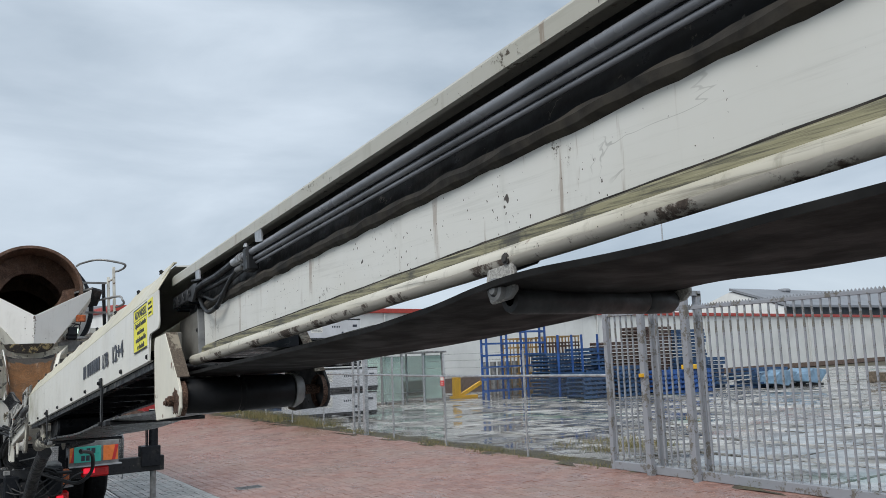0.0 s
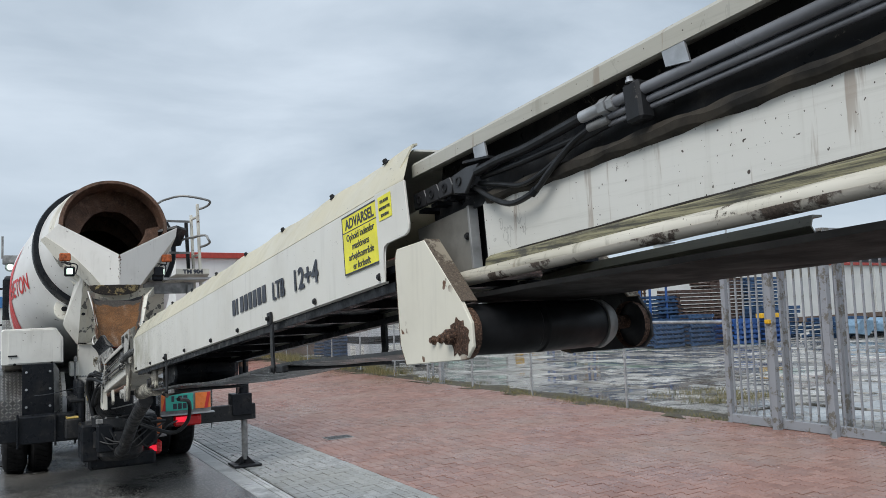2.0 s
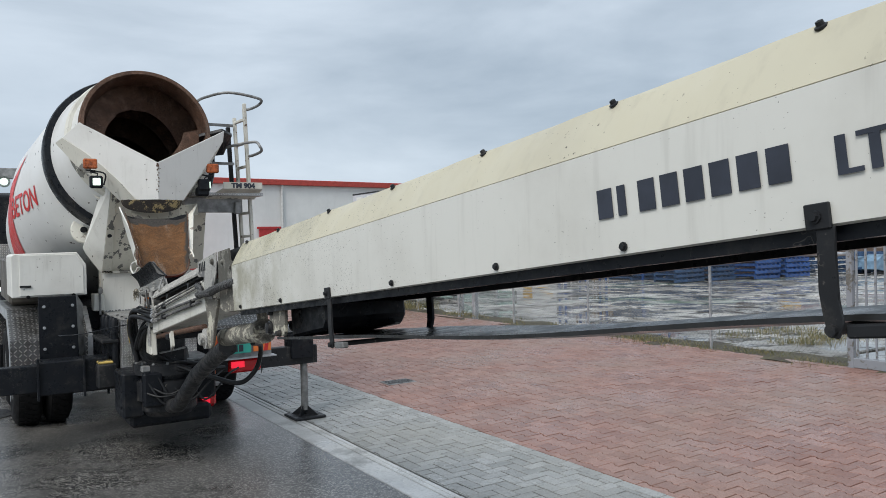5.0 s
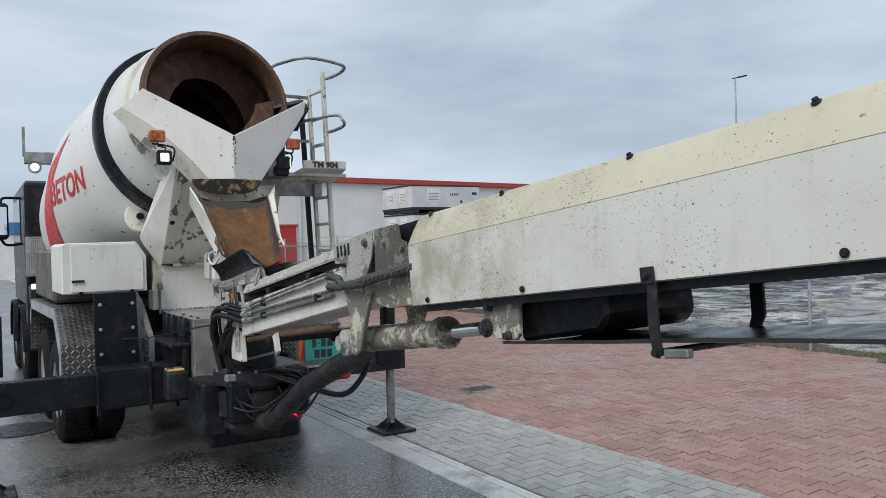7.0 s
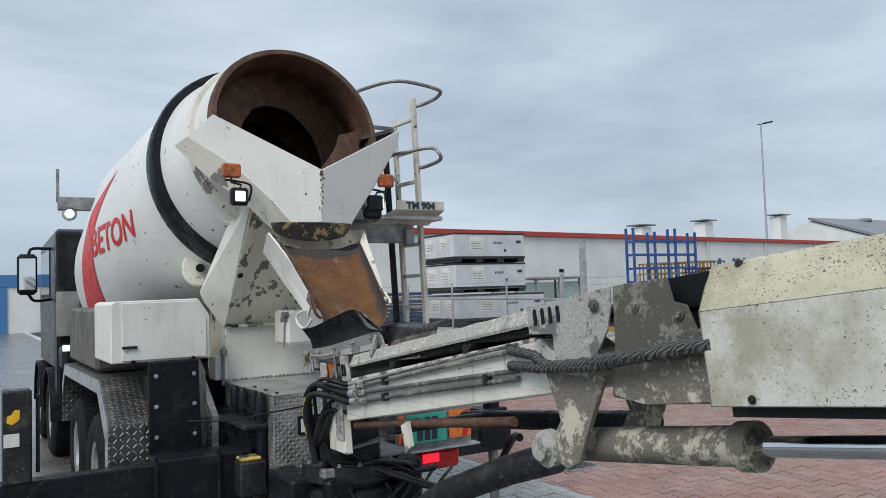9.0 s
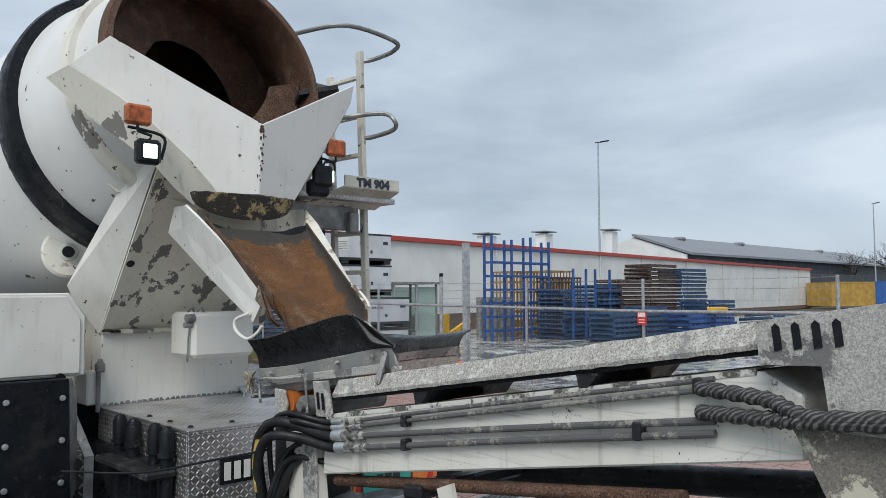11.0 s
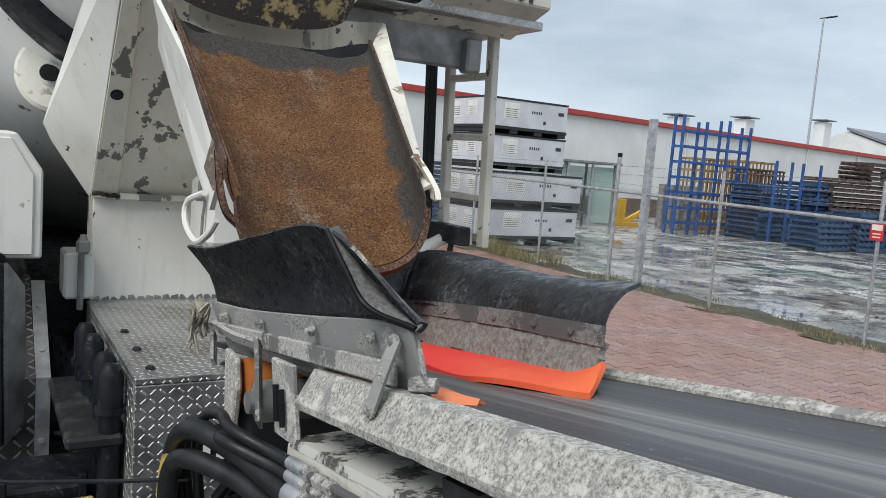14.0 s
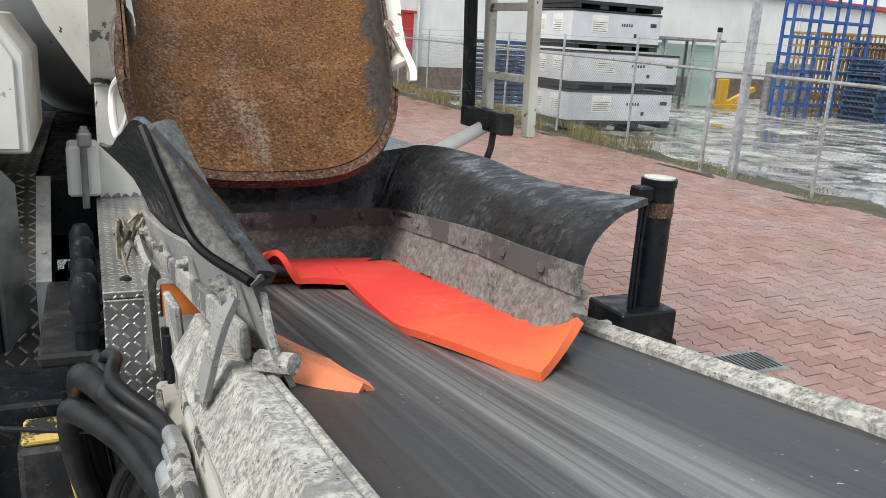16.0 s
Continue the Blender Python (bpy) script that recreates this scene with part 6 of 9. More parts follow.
XR = 0.205   # far side of the boom, measured from the truck's axis
for sx in (-1, 1):
    off = 0.0 if sx < 0 else XR - 0.378
    side = hood_part("side_skirt", [(off + sx * 0.362, 0.0), (off + sx * 0.376, 0.004), (off + sx * 0.378, 0.14), (off + sx * 0.377, 0.272)], 0.0, 4.87, CREAM, "long cream side panel", 0)
    hood_part("shoulder", [(off + sx * 0.3775, 0.274), (off + sx * 0.345, 0.335), (off + sx * 0.30, 0.405), (off + sx * 0.285, 0.408)], 0.0, 4.98, CREAM_Y, "sloped cream shoulder panel", 2)
    # front plate that folds over the end of the hood
    bm = B()
    prism(bm, [bp(off + sx * 0.383, 4.86, 0.0), bp(off + sx * 0.383, 4.885, 0.0), bp(off + sx * 0.383, 4.893, 0.09), bp(off + sx * 0.383, 4.90, 0.106), bp(off + sx * 0.383, 4.92, 0.113), bp(off + sx * 0.383, 5.04, 0.111), bp(off + sx * 0.383, 5.055, 0.115), bp(off + sx * 0.383, 5.064, 0.124), bp(off + sx * 0.383, 5.068, 0.14), bp(off + sx * 0.383, 5.058, 0.268), bp(off + sx * 0.383, 4.86, 0.275)], (sx * -0.008, 0, 0), 0.002)
    part("end_plate", bm, CREAM, boom, "", None)
    bm = B()
    prism(bm, [bp(off + sx * 0.382, 4.86, 0.277), bp(off + sx * 0.382, 5.058, 0.272), bp(off + sx * 0.306, 4.965, 0.383), bp(off + sx * 0.306, 4.86, 0.400)], BN * -0.008, 0.002)
    part("end_shoulder", bm, CREAM_Y, boom, "", None)
    # tapering rear cheek
    bm = B()
    prism(bm, [bp(off + sx * 0.376, 0.0, 0.0), bp(off + sx * 0.376, 0.0, 0.272), bp(off + sx * 0.29, 0.0, 0.40), bp(off + sx * 0.25, -0.05, 0.40), bp(off + sx * 0.25, -0.05, 0.02)], BA * -0.006)
    part("rear_cheek", bm, CREAM_CRUST, boom, "", None)
    for s in (0.14, 0.81, 1.42, 2.02, 2.70, 3.24, 4.29, 4.85):
        bm = bolt(B(), bp(off + sx * 0.379, s, 0.022), (sx, 0, 0), 0.009, 0.010)
        part("bolt", bm, DARK, boom)
    for s in (0.10, 0.64, 1.32, 1.95, 2.58, 3.18, 3.76, 4.34, 4.80):
        bm = B()
        lathe(bm, bp(off + sx * 0.303, s, 0.397), Vector((sx * 0.6, 0, 0)) + BN * 0.9, [(0.0, 0.014), (0.004, 0.014), (0.006, 0.009), (0.014, 0.008), (0.016, 0.001)], 10)
        part("rubber_stud", bm, DARK, boom)
hood_part("top_cover", [(-0.283, 0.398), (-0.15, 0.405), (0.0, 0.405), (0.112, 0.398)], 0.05, 4.95, CREAM, "flat top cover", 9)
bm = B()
bbox(bm, (-0.352, 0.0, 0.03), (0.18, 4.9, 0.05))
part("floor_pan", bm, BLACK, boom, "black underside", None)
for s in [0.3 + 0.55 * i for i in range(9)]:
    bm = B()
    bbox(bm, (-0.362, s, 0.0), (0.19, s + 0.05, 0.03))
    part("cross_member", bm, BLACK, boom, "", None)
for x0, x1 in ((-0.355, -0.31), (0.13, 0.18)):
    bm = B()
    bbox(bm, (x0, 0.05, -0.028), (x1, 4.9, 0.0))
    part("bottom_rail", bm, BLACK, boom, "", None)

# warning sign and lettering on the near side
XS = -0.3805
SIDE = lambda s, h: frame_m(bp(XS - 0.0012, s, h), BA, BN)


def side_plate(name, s0, s1, h0, h1, material, label, d=0.0012, parent=None):
    bm = B()
    prism(bm, [bp(XS, s0, h0), bp(XS, s1, h0), bp(XS, s1, h1), bp(XS, s0, h1)], (-d, 0, 0))
    return part(name, bm, material, parent or boom, label, None)


sg = side_plate("warning_sticker", 4.592, 4.872, 0.068, 0.258, YELLOW, "yellow warning sticker with black text")
for i, (txt, sz) in enumerate((("ADVARSEL", 0.0465), ("Ophold indenfor", 0.0315), ("maskinens", 0.0315), ("arbejdsområde", 0.0315), ("er forbudt", 0.0315))):
    letters("sticker_text", txt, sz, SIDE(4.732, 0.214 - (0.0 if i == 0 else 0.0075) - i * 0.0325) @ Matrix.Translation((0, 0, 0.0008)), INK, sg, "", 0.0006, "CENTER", 1.02, 0.0008 if i == 0 else 0.0002)
bm = B()
for a, b, c, d in ((4.592, 4.872, 0.066, 0.071), (4.592, 4.872, 0.255, 0.260), (4.590, 4.595, 0.066, 0.260), (4.869, 4.874, 0.066, 0.260), (4.592, 4.872, 0.203, 0.206)):
    prism(bm, [bp(XS - 0.0012, a, c), bp(XS - 0.0012, b, c), bp(XS - 0.0012, b, d), bp(XS - 0.0012, a, d)], (-0.0006, 0, 0))
part("sticker_border", bm, INK, sg, "", None)
XS = -0.3838
sg2 = side_plate("small_sticker", 4.884, 4.972, 0.185, 0.257, YELLOW, "torn yellow sticker with black text")
for i, txt in enumerate(("UDLÆGGER", "IKKE BENYTTES", "SOM KRAN")):
    letters("sticker_text", txt, 0.0125, SIDE(4.928, 0.236 - i * 0.021) @ Matrix.Translation((0, 0, 0.0008)), INK, sg2, "", 0.0006, "CENTER", 0.85, 0.0002)
XS = -0.3805
# maker's name as plain blocks, then the machine's model
for i in range(8):
    side_plate("name_block", 3.165 + i * 0.0705, 3.165 + i * 0.0705 + (0.028 if i == 1 else 0.052), 0.098, 0.172, INK, "dark block of the maker's name")
for i in range(3):
    letters("model_text", "LTB", 0.108, SIDE(3.798 + 0.006 * i, 0.090) @ Matrix.Translation((0, 0, 0.0004 * i)), INK, boom, "dark model lettering", 0.0006, "LEFT", 0.88, 0.0)
letters("model_text", "12+4", 0.112, SIDE(4.06, 0.090), INK, boom, "dark model lettering", 0.0006, "LEFT", 1.22, 0.0028)

# hangers that carry the return belt under the hood
for s, d in ((1.42, 0.0), (3.76, 0.012)):
    bm = B()
    bbox(bm, (-0.388, s - 0.03, -0.004), (-0.379, s + 0.022, 0.046), 0.002)
    bolt(bm, bp(-0.388, s - 0.006, 0.02), (-1, 0, 0), 0.009, 0.012)
    hg = part("hanger", bm, DARK, boom, "dark steel hanger", None)
    bm = B()
    prism(bm, [bp(-0.383, s - 0.012, 0.0), bp(-0.383, s + 0.026, 0.0), bp(-0.383, s + 0.020, -0.06), bp(-0.383, s + 0.014, -0.15 + d), bp(-0.383, s + 0.022, -0.195 + d), bp(-0.383, s + 0.008, -0.222 + d), bp(-0.383, s - 0.014, -0.218 + d), bp(-0.383, s - 0.018, -0.17 + d), bp(-0.383, s - 0.022, -0.12)], (0.008, 0, 0), 0.002)
    part("arm", bm, DARK, hg, "", None)
    bm = B()
    cyl(bm, bp(-0.395, s, -0.205 + d), bp(0.17, s - 0.02, -0.205 + d), 0.011, n=10)
    part("cross_rod", bm, DARK, hg, "")
    bm = B()
    bbox(bm, (-0.378, s + 0.02, -0.222 + d), (-0.35, s + 0.11, -0.196 + d), 0.004)
    part("shoe", bm, GREY if d == 0 else DARK, hg, "", None)
    bm = B()
    prism(bm, [bp(0.165, s - 0.065, 0.0), bp(0.165, s - 0.015, 0.0), bp(0.165, s - 0.02, -0.13), bp(0.165, s - 0.05, -0.185), bp(0.165, s - 0.09, -0.185), bp(0.165, s - 0.07, -0.13)], (-0.012, 0, 0))
    part("arm", bm, BLACK, hg, "", None)
bm = B()
rows = []
for i in range(49):
    s = 0.60 + 4.66 * i / 48
    dip = 0.010 * math.cos((s - 1.42) / 2.34 * 2 * math.pi)
    hh = -0.192 + dip - 0.012 * max(0, s - 3.8)
    if s < 1.2:
        hh += 0.02 * (1.2 - s) / 0.6
    rows.append([bp(x, s, hh + 0.014 * ((x + 0.09) / 0.24) ** 2) for x in (-0.335, -0.26, -0.18, -0.09, 0.0, 0.08, 0.15)])
sheet(bm, rows, 0.012)
part("return_belt", bm, HOODBELT, boom, "sagging black return belt", 40)
bm = B()
prism(bm, [bp(-0.262, 0.62, -0.006), bp(-0.262, 1.10, -0.006), bp(-0.262, 1.105, -0.10), bp(-0.262, 1.06, -0.145), bp(-0.262, 0.62, -0.175)], (0.44, 0, 0), 0.015)
part("belly_guard", bm, BLACK, boom, "black underbelly guard", None)
bm = B()
prism(bm, [bp(-0.33, 0.475, 0.0), bp(-0.33, 0.715, 0.0), bp(-0.33, 0.70, -0.14), bp(-0.33, 0.675, -0.163), bp(-0.33, 0.56, -0.156), bp(-0.33, 0.48, -0.10)], (0.022, 0, 0), 0.004)
lug = part("cylinder_lug", bm, CREAM_CRUST, boom, "chipped cream lug plate", None)
for s, h, r in ((0.50, -0.112, 0.038), (0.53, -0.03, 0.018), (0.64, -0.145, 0.018)):
    bm = B()
    lathe(bm, bp(-0.332, s, h), (-1, 0, 0), [(0.0, r), (0.008, r), (0.010, r * 0.8), (0.024, r * 0.75), (0.026, 0.002)], 16)
    part("pin", bm, DARK, lug, "greasy pin")

# lift cylinder and strut
LC = [bp(-0.20, -0.82, -0.155), bp(-0.20, 0.0, -0.130), bp(-0.20, 0.50, -0.112)]
bm = B()
cyl(bm, LC[0], LC[1], 0.062, n=28)
lathe(bm, LC[1], LC[1] - LC[0], [(-0.06, 0.062), (-0.06, 0.075), (0.0, 0.075), (0.0, 0.02)], 28)
cy = part("lift_cylinder", bm, CREAM_CRUST, boom, "cream hydraulic cylinder with flaking paint")
part("piston_rod", cyl(B(), LC[1], LC[2], 0.031, n=20), CHROME, cy, "chromed rod")
bm = B()
tube(bm, [(-0.12, 11.25, 0.42), (-0.12, 10.95, 0.48), (-0.12, 10.3, 0.83), (-0.12, 9.75, 1.04), (-0.12, 9.42, 1.15)], 0.066, 20)
part("strut", bm, DARK, boom, "dark strut tube with worn paint")
for x in (0.0, -0.34):
    bm = B()
    prism(bm, [bp(x, -0.795, 0.125), bp(x, -0.47, 0.10), bp(x, -0.56, -0.04), bp(x, -0.655, -0.20), bp(x, -0.72, -0.225), bp(x, -0.80, -0.185), bp(x, -0.79, -0.12), bp(x, -0.725, -0.05)], (0.02, 0, 0), 0.004)
    yoke = part("yoke_plate", bm, CREAM_CRUST, boom, "cream yoke plate caked with concrete", None)
bm = B()
lathe(bm, bp(-0.31, -0.83, -0.155), (-1, 0, 0), [(0.0, 0.07), (0.035, 0.07), (0.04, 0.045), (0.07, 0.04), (0.072, 0.002)], 18)
part("yoke_pin", bm, STEEL_CRUST, yoke, "crusted pin")

# root of the boom: slotted plate, overlapping steel plates and the narrow crusted box
bm = B()
prism(bm, [bp(-0.36, -0.84, 0.27), bp(-0.36, -0.84, 0.372), bp(-0.36, -0.375, 0.394), bp(-0.36, -0.385, 0.33), bp(-0.36, -0.41, 0.255), bp(-0.36, -0.485, 0.165), bp(-0.36, -0.53, 0.10), bp(-0.36, -0.70, 0.12), bp(-0.36, -0.70, 0.262)], (0.008, 0, 0), 0.001)
sp = part("slotted_plate", bm, STEEL_CRUST, boom, "grey slotted steel plate with concrete splashes", None)
bm = B()
for i in range(4):
    s = -0.80 + i * 0.045
    prism(bm, [bp(-0.3605, s, 0.30), bp(-0.3605, s + 0.018, 0.303), bp(-0.3605, s + 0.018, 0.355), bp(-0.3605, s + 0.009, 0.363), bp(-0.3605, s, 0.355)], (-0.003, 0, 0))
part("slot", bm, BLACK, sp, "dark slots", None)
bm = B()
prism(bm, [bp(-0.348, -0.40, 0.16), bp(-0.348, -0.375, 0.395), bp(-0.348, -0.14, 0.392), bp(-0.348, -0.125, 0.315), bp(-0.348, -0.075, 0.30), bp(-0.348, -0.02, 0.16)], (0.010, 0, 0), 0.001)
bolt(bm, bp(-0.349, -0.28, 0.32), (-1, 0, 0), 0.014, 0.016)
bolt(bm, bp(-0.349, -0.10, 0.275), (-1, 0, 0), 0.014, 0.016)
bolt(bm, bp(-0.361, -0.46, 0.34), (-1, 0, 0), 0.016, 0.016)
part("root_plate", bm, ROOT_GREY, boom, "weathered grey plate", None)
bm = B()
prism(bm, [bp(-0.335, -0.46, 0.03), bp(-0.335, -0.30, 0.005), bp(-0.335, 0.06, 0.005), bp(-0.335, 0.06, 0.24), bp(-0.335, -0.42, 0.18)], (0.67, 0, 0), 0.01)
part("root_box", bm, CREAM_CRUST, boom, "cream box section with concrete", None)
bm = B()
prism(bm, [bp(0.34, -0.84, 0.25), bp(0.34, -0.84, 0.385), bp(0.34, -0.13, 0.415), bp(0.34, -0.02, 0.30), bp(0.34, -0.02, 0.02), bp(0.34, -0.5, 0.05)], (0.008, 0, 0))
part("root_plate", bm, ROOT_GREY, boom, "weathered grey plate", None)
bm = B()
sheet(bm, [[bp(-0.25, s, h), bp(0.0, s, h - 0.02), bp(0.25, s, h)] for s, h in ((-0.9, 0.30), (-0.3, 0.33), (0.3, 0.33))], 0.008)
# Black plate added to stand for the dark of the open gap.
bbox(bm, (-0.30, -0.30, 0.16), (-0.292, 0.08, 0.392))
part("rubber_curtain", bm, RUBBER, boom, "black rubber behind the plates, with a plate blackening the gap", 40)

# loading trough: belt, side channels, box beam with hydraulic lines


def tz(y):
    return 1.48 + (10.94 - y) * 0.158


LX, RX = -0.246, 0.150
bm = B()
ys = [11.75 - 0.12 * i for i in range(23)]
sheet(bm, [[(LX - 0.01 + (RX - LX + 0.02) * q / 6, y, tz(y) - 0.007 * (1 - (q / 3 - 1) ** 2)) for q in range(7)] for y in ys], -0.012)
part("conveyor_belt", bm, BELT, boom, "worn black conveyor belt with pale streaks", 40)
bm = B()
bbox(bm, (-0.30, -0.85, 0.28), (0.16, 0.25, 0.292))
part("belt_inside", bm, BELT, boom, "", None)
bm = B()
rows = []
for i in range(61):
    y = 11.01 - 1.79 * i / 60
    z = tz(y)
    j = 0.0035 * noise.noise((y * 9, 1, 0))
    e = 0.003 * noise.noise((y * 23, 4, 0))
    rows.append([(LX + 0.002, y, z - 0.02), (LX - 0.004, y, z + 0.012 + j), (-0.262, y, z + 0.022 + j), (-0.281, y, z + 0.024 + j), (-0.312 + e, y, z - 0.031), (-0.309, y, z - 0.040 + e)])
sheet(bm, rows, 0.005)
part("side_channel", bm, CONCRETE_CRUST, boom, "steel edge channel crusted with concrete", 20)
bm = B()
rows = []
for i in range(61):
    y = 11.0 - 2.3 * i / 60
    z = tz(y)
    j = 0.005 * noise.noise((y * 14, 7, 0))
    rows.append([(RX - 0.002, y, z - 0.02), (RX + j, y, z + 0.018 + j), (RX + 0.016, y, z + 0.026 + j), (RX + 0.038 + j, y, z + 0.018), (RX + 0.042, y, z - 0.03)])
sheet(bm, rows, 0.005)
part("side_channel", bm, CONCRETE_CRUST, boom, "steel edge channel crusted with concrete", 20)
bm = B()
tube(bm, [(LX - 0.006, 11.0 - 0.06 * q, tz(11.0 - 0.06 * q) + 0.020 + 0.002 * noise.noise((q * 0.9, 0, 5))) for q in range(29)], 0.006, 8)
part("edge_bead", bm, CONCRETE_CRUST, boom, "", None)
for y in (10.50, 9.78):
    bm = B()
    prism(bm, [(-0.30, y - 0.04, tz(y) - 0.05), (-0.30, y + 0.04, tz(y) - 0.06), (-0.30, y + 0.03, tz(y) - 0.10), (-0.30, y + 0.0, tz(y) - 0.095)], (0.45, 0, 0))
    part("trough_bracket", bm, DARK, boom, "dark cross bracket", None)
# Black strips below the channels; the recess's shade is drawn as colour.
for x in (-0.29, 0.16):
    bm = B()
    prism(bm, [(x, 10.98, tz(10.98) - 0.030), (x, 9.25, tz(9.25) - 0.030), (x, 9.25, tz(9.25) - 0.055), (x, 10.98, tz(10.98) - 0.055)], (0.01, 0, 0))
    part("trough_recess_strip", bm, BLACK, boom, "black strip drawn for the shaded recess below the channel", None)
bm = B()
prism(bm, [(-0.30, 11.10, 1.11), (-0.30, 11.08, 1.345), (-0.30, 9.27, 1.650), (-0.30, 9.17, 1.60), (-0.30, 9.17, 1.450)], (0.34, 0, 0), 0.006)
bb = part("box_beam", bm, BOX_WHITE, boom, "grimy white box beam", None)
bm = B()
rows = []
for i in range(31):
    y = 11.06 - 1.78 * i / 30
    z = 1.349 + (11.08 - y) * 0.1685
    rows.append([(-0.302, y, z - 0.012 + 0.004 * noise.noise((y * 15, 0, 0))), (-0.299, y, z + 0.004), (-0.20, y, z + 0.006 + 0.004 * noise.noise((y * 9, 3, 0))), (0.03, y, z + 0.004)])
sheet(bm, rows, 0.004)
part("beam_crust", bm, BEAM_TOP, bb, "dark crust along the top", 40)
for ya, za, yb, zb, r in ((10.94, 1.340, 9.38, 1.625, 0.0075), (10.94, 1.318, 9.38, 1.600, 0.0075), (10.92, 1.288, 9.38, 1.522, 0.0105), (10.90, 1.245, 9.38, 1.490, 0.0105)):
    a, b = Vector((-0.318, ya, za)), Vector((-0.318, yb, zb))
    pp = part("hydraulic_pipe", tube(B(), [a, a.lerp(b, 0.5) + Vector((0, 0, 0.003)), b], r, 10, 3), GREYPIPE, bb, "grimy hydraulic pipe")
    part("pipe_nut", cyl(B(), a.lerp(b, 0.035), a.lerp(b, 0.055), r * 1.7, n=6), STEEL_CRUST, pp)
    part("pipe_nut", cyl(B(), a.lerp(b, 0.062), a.lerp(b, 0.078), r * 1.6, n=6), STEEL_CRUST, pp)
for y, z0, z1 in ((10.56, 1.285, 1.325), (10.56, 1.368, 1.408), (9.60, 1.445, 1.495), (9.42, 1.585, 1.625)):
    bm = B()
    box(bm, (-0.336, y - 0.013, z0), (-0.298, y + 0.013, z1), 0.004)
    part("pipe_clamp", bm, DARK, bb, "dark clamp", None)
bm = B()
prism(bm, [(-0.315, 11.36, 1.25), (-0.315, 11.14, 1.28), (-0.315, 11.09, 0.92), (-0.315, 11.32, 0.92)], (0.05, 0, 0), 0.006)
part("post", bm, WHITE_WORN, boom, "white flat post", None)
bm = B()
prism(bm, [(-0.325, 11.22, 1.30), (-0.325, 11.12, 1.28), (-0.325, 11.10, 1.0), (-0.325, 11.20, 1.0)], (0.01, 0, 0), 0.002)
part("post", bm, STEEL_CRUST, boom, "crusted grey plate", None)
bm = B()
box(bm, (-0.30, 11.36, 0.80), (0.05, 11.48, 1.34), 0.02)
part("root_frame", bm, DARK, boom, "dark greasy root frame", None)
bm = B()
tube(bm, [(-0.26, 11.05, 1.09), (-0.26, 10.4, 1.18), (-0.26, 9.5, 1.30)], 0.022, 12)
part("rusty_tube", bm, RUST_DARK, boom, "rusty tube under the beam")
bm = B()
tube(bm, [bp(0.30, -2.4, -0.14), bp(0.30, -0.9, -0.13)], 0.05, 16)
bbox(bm, (-0.30, -2.25, -0.15), (0.30, -2.15, -0.10), 0.01)
part("stabiliser_tube", bm, BLACK, boom, "black tube")
bm = B()
prism(bm, [bp(-0.31, -2.05, -0.10), bp(-0.31, -1.98, -0.08), bp(-0.31, -1.96, -0.20), bp(-0.31, -2.02, -0.24)], (0.02, 0, 0))
part("latch_plate", bm, WHITE_WORN, boom, "", None)
# braided hose bundles that cross to the hood
for k in range(2):
    bm = B()
    pts = spline([(-0.325, 9.42, 1.600 - k * 0.06), bp(-0.35, -0.84, 0.190 - k * 0.045), bp(-0.375, -0.72, 0.150 - 0.008 * k), bp(-0.385, -0.43, 0.152 - 0.012 * k), bp(-0.385, -0.23, 0.163 + 0.006 * k), bp(-0.36, 0.02, 0.178 + 0.008 * k)], 12)
    tube(bm, pts, [0.019 + 0.003 * math.sin(i * 2.2) + (0.006 if k == 0 and i > 34 else 0.0) for i in range(len(pts))], 10)
    part("sleeved_hose", bm, SLEEVE, boom, "hose in a grey braided sleeve")

# loading skirt: plates, rubber flaps and foam strips
skirt = thing("loading_skirt", "loading skirt of concrete-caked plates and black rubber flaps on the conveyor", "skirt", (-0.05, 11.0, 1.5))
wob = lambda u, v: 0.005 * noise.noise((u * 3.1, v * 2.7, 0.4))
base = spline([(-0.300, 11.60, 1.500), (-0.292, 11.35, 1.530), (-0.280, 11.05, 1.580), (-0.265, 10.80, 1.625), (-0.264, 10.690, 1.638)], 6)
rim = spline([(-0.387, 11.56, 1.636), (-0.372, 11.40, 1.655), (-0.362, 11.12, 1.715), (-0.347, 10.845, 1.757), (-0.269, 10.687, 1.646)], 6)
bm = B()
rows = []
for q, (a, b) in enumerate(zip(base, rim)):
    u = q / (len(base) - 1)
    rows.append([a.lerp(b, v) + Vector((0.014 * math.sin(v * 3.1) + wob(u, v), wob(v, u), 0)) for v in (0, 0.15, 0.3, 0.5, 0.7, 0.85, 1.0)])
sheet(bm, rows, 0.006)
part("rubber_flap", bm, RUBBER_WET, skirt, "black rubber flap standing up", 50)
fold_a = spline([(-0.349, 10.838, 1.758), (-0.331, 10.803, 1.706), (-0.309, 10.765, 1.656), (-0.272, 10.686, 1.640)], 6)
fold_b = spline([(-0.318, 10.868, 1.762), (-0.298, 10.828, 1.716), (-0.278, 10.768, 1.670), (-0.262, 10.690, 1.638)], 6)
bm = B()
sheet(bm, [[a.lerp(b, v) + Vector((wob(q * 0.1, v), -0.010 * math.sin(math.pi * v), 0.004 * math.sin(math.pi * v))) for v in (0, 0.2, 0.4, 0.6, 0.8, 1.0)] for q, (a, b) in enumerate(zip(fold_a, fold_b))], 0.007)
part("folded_end", bm, RUBBER_GREY, skirt, "flap end folded over, grey with cement dust", 50)
bm = B()
tube(bm, [p + Vector((-0.002, -0.004, 0.001)) for p in fold_a], 0.0048, 8)
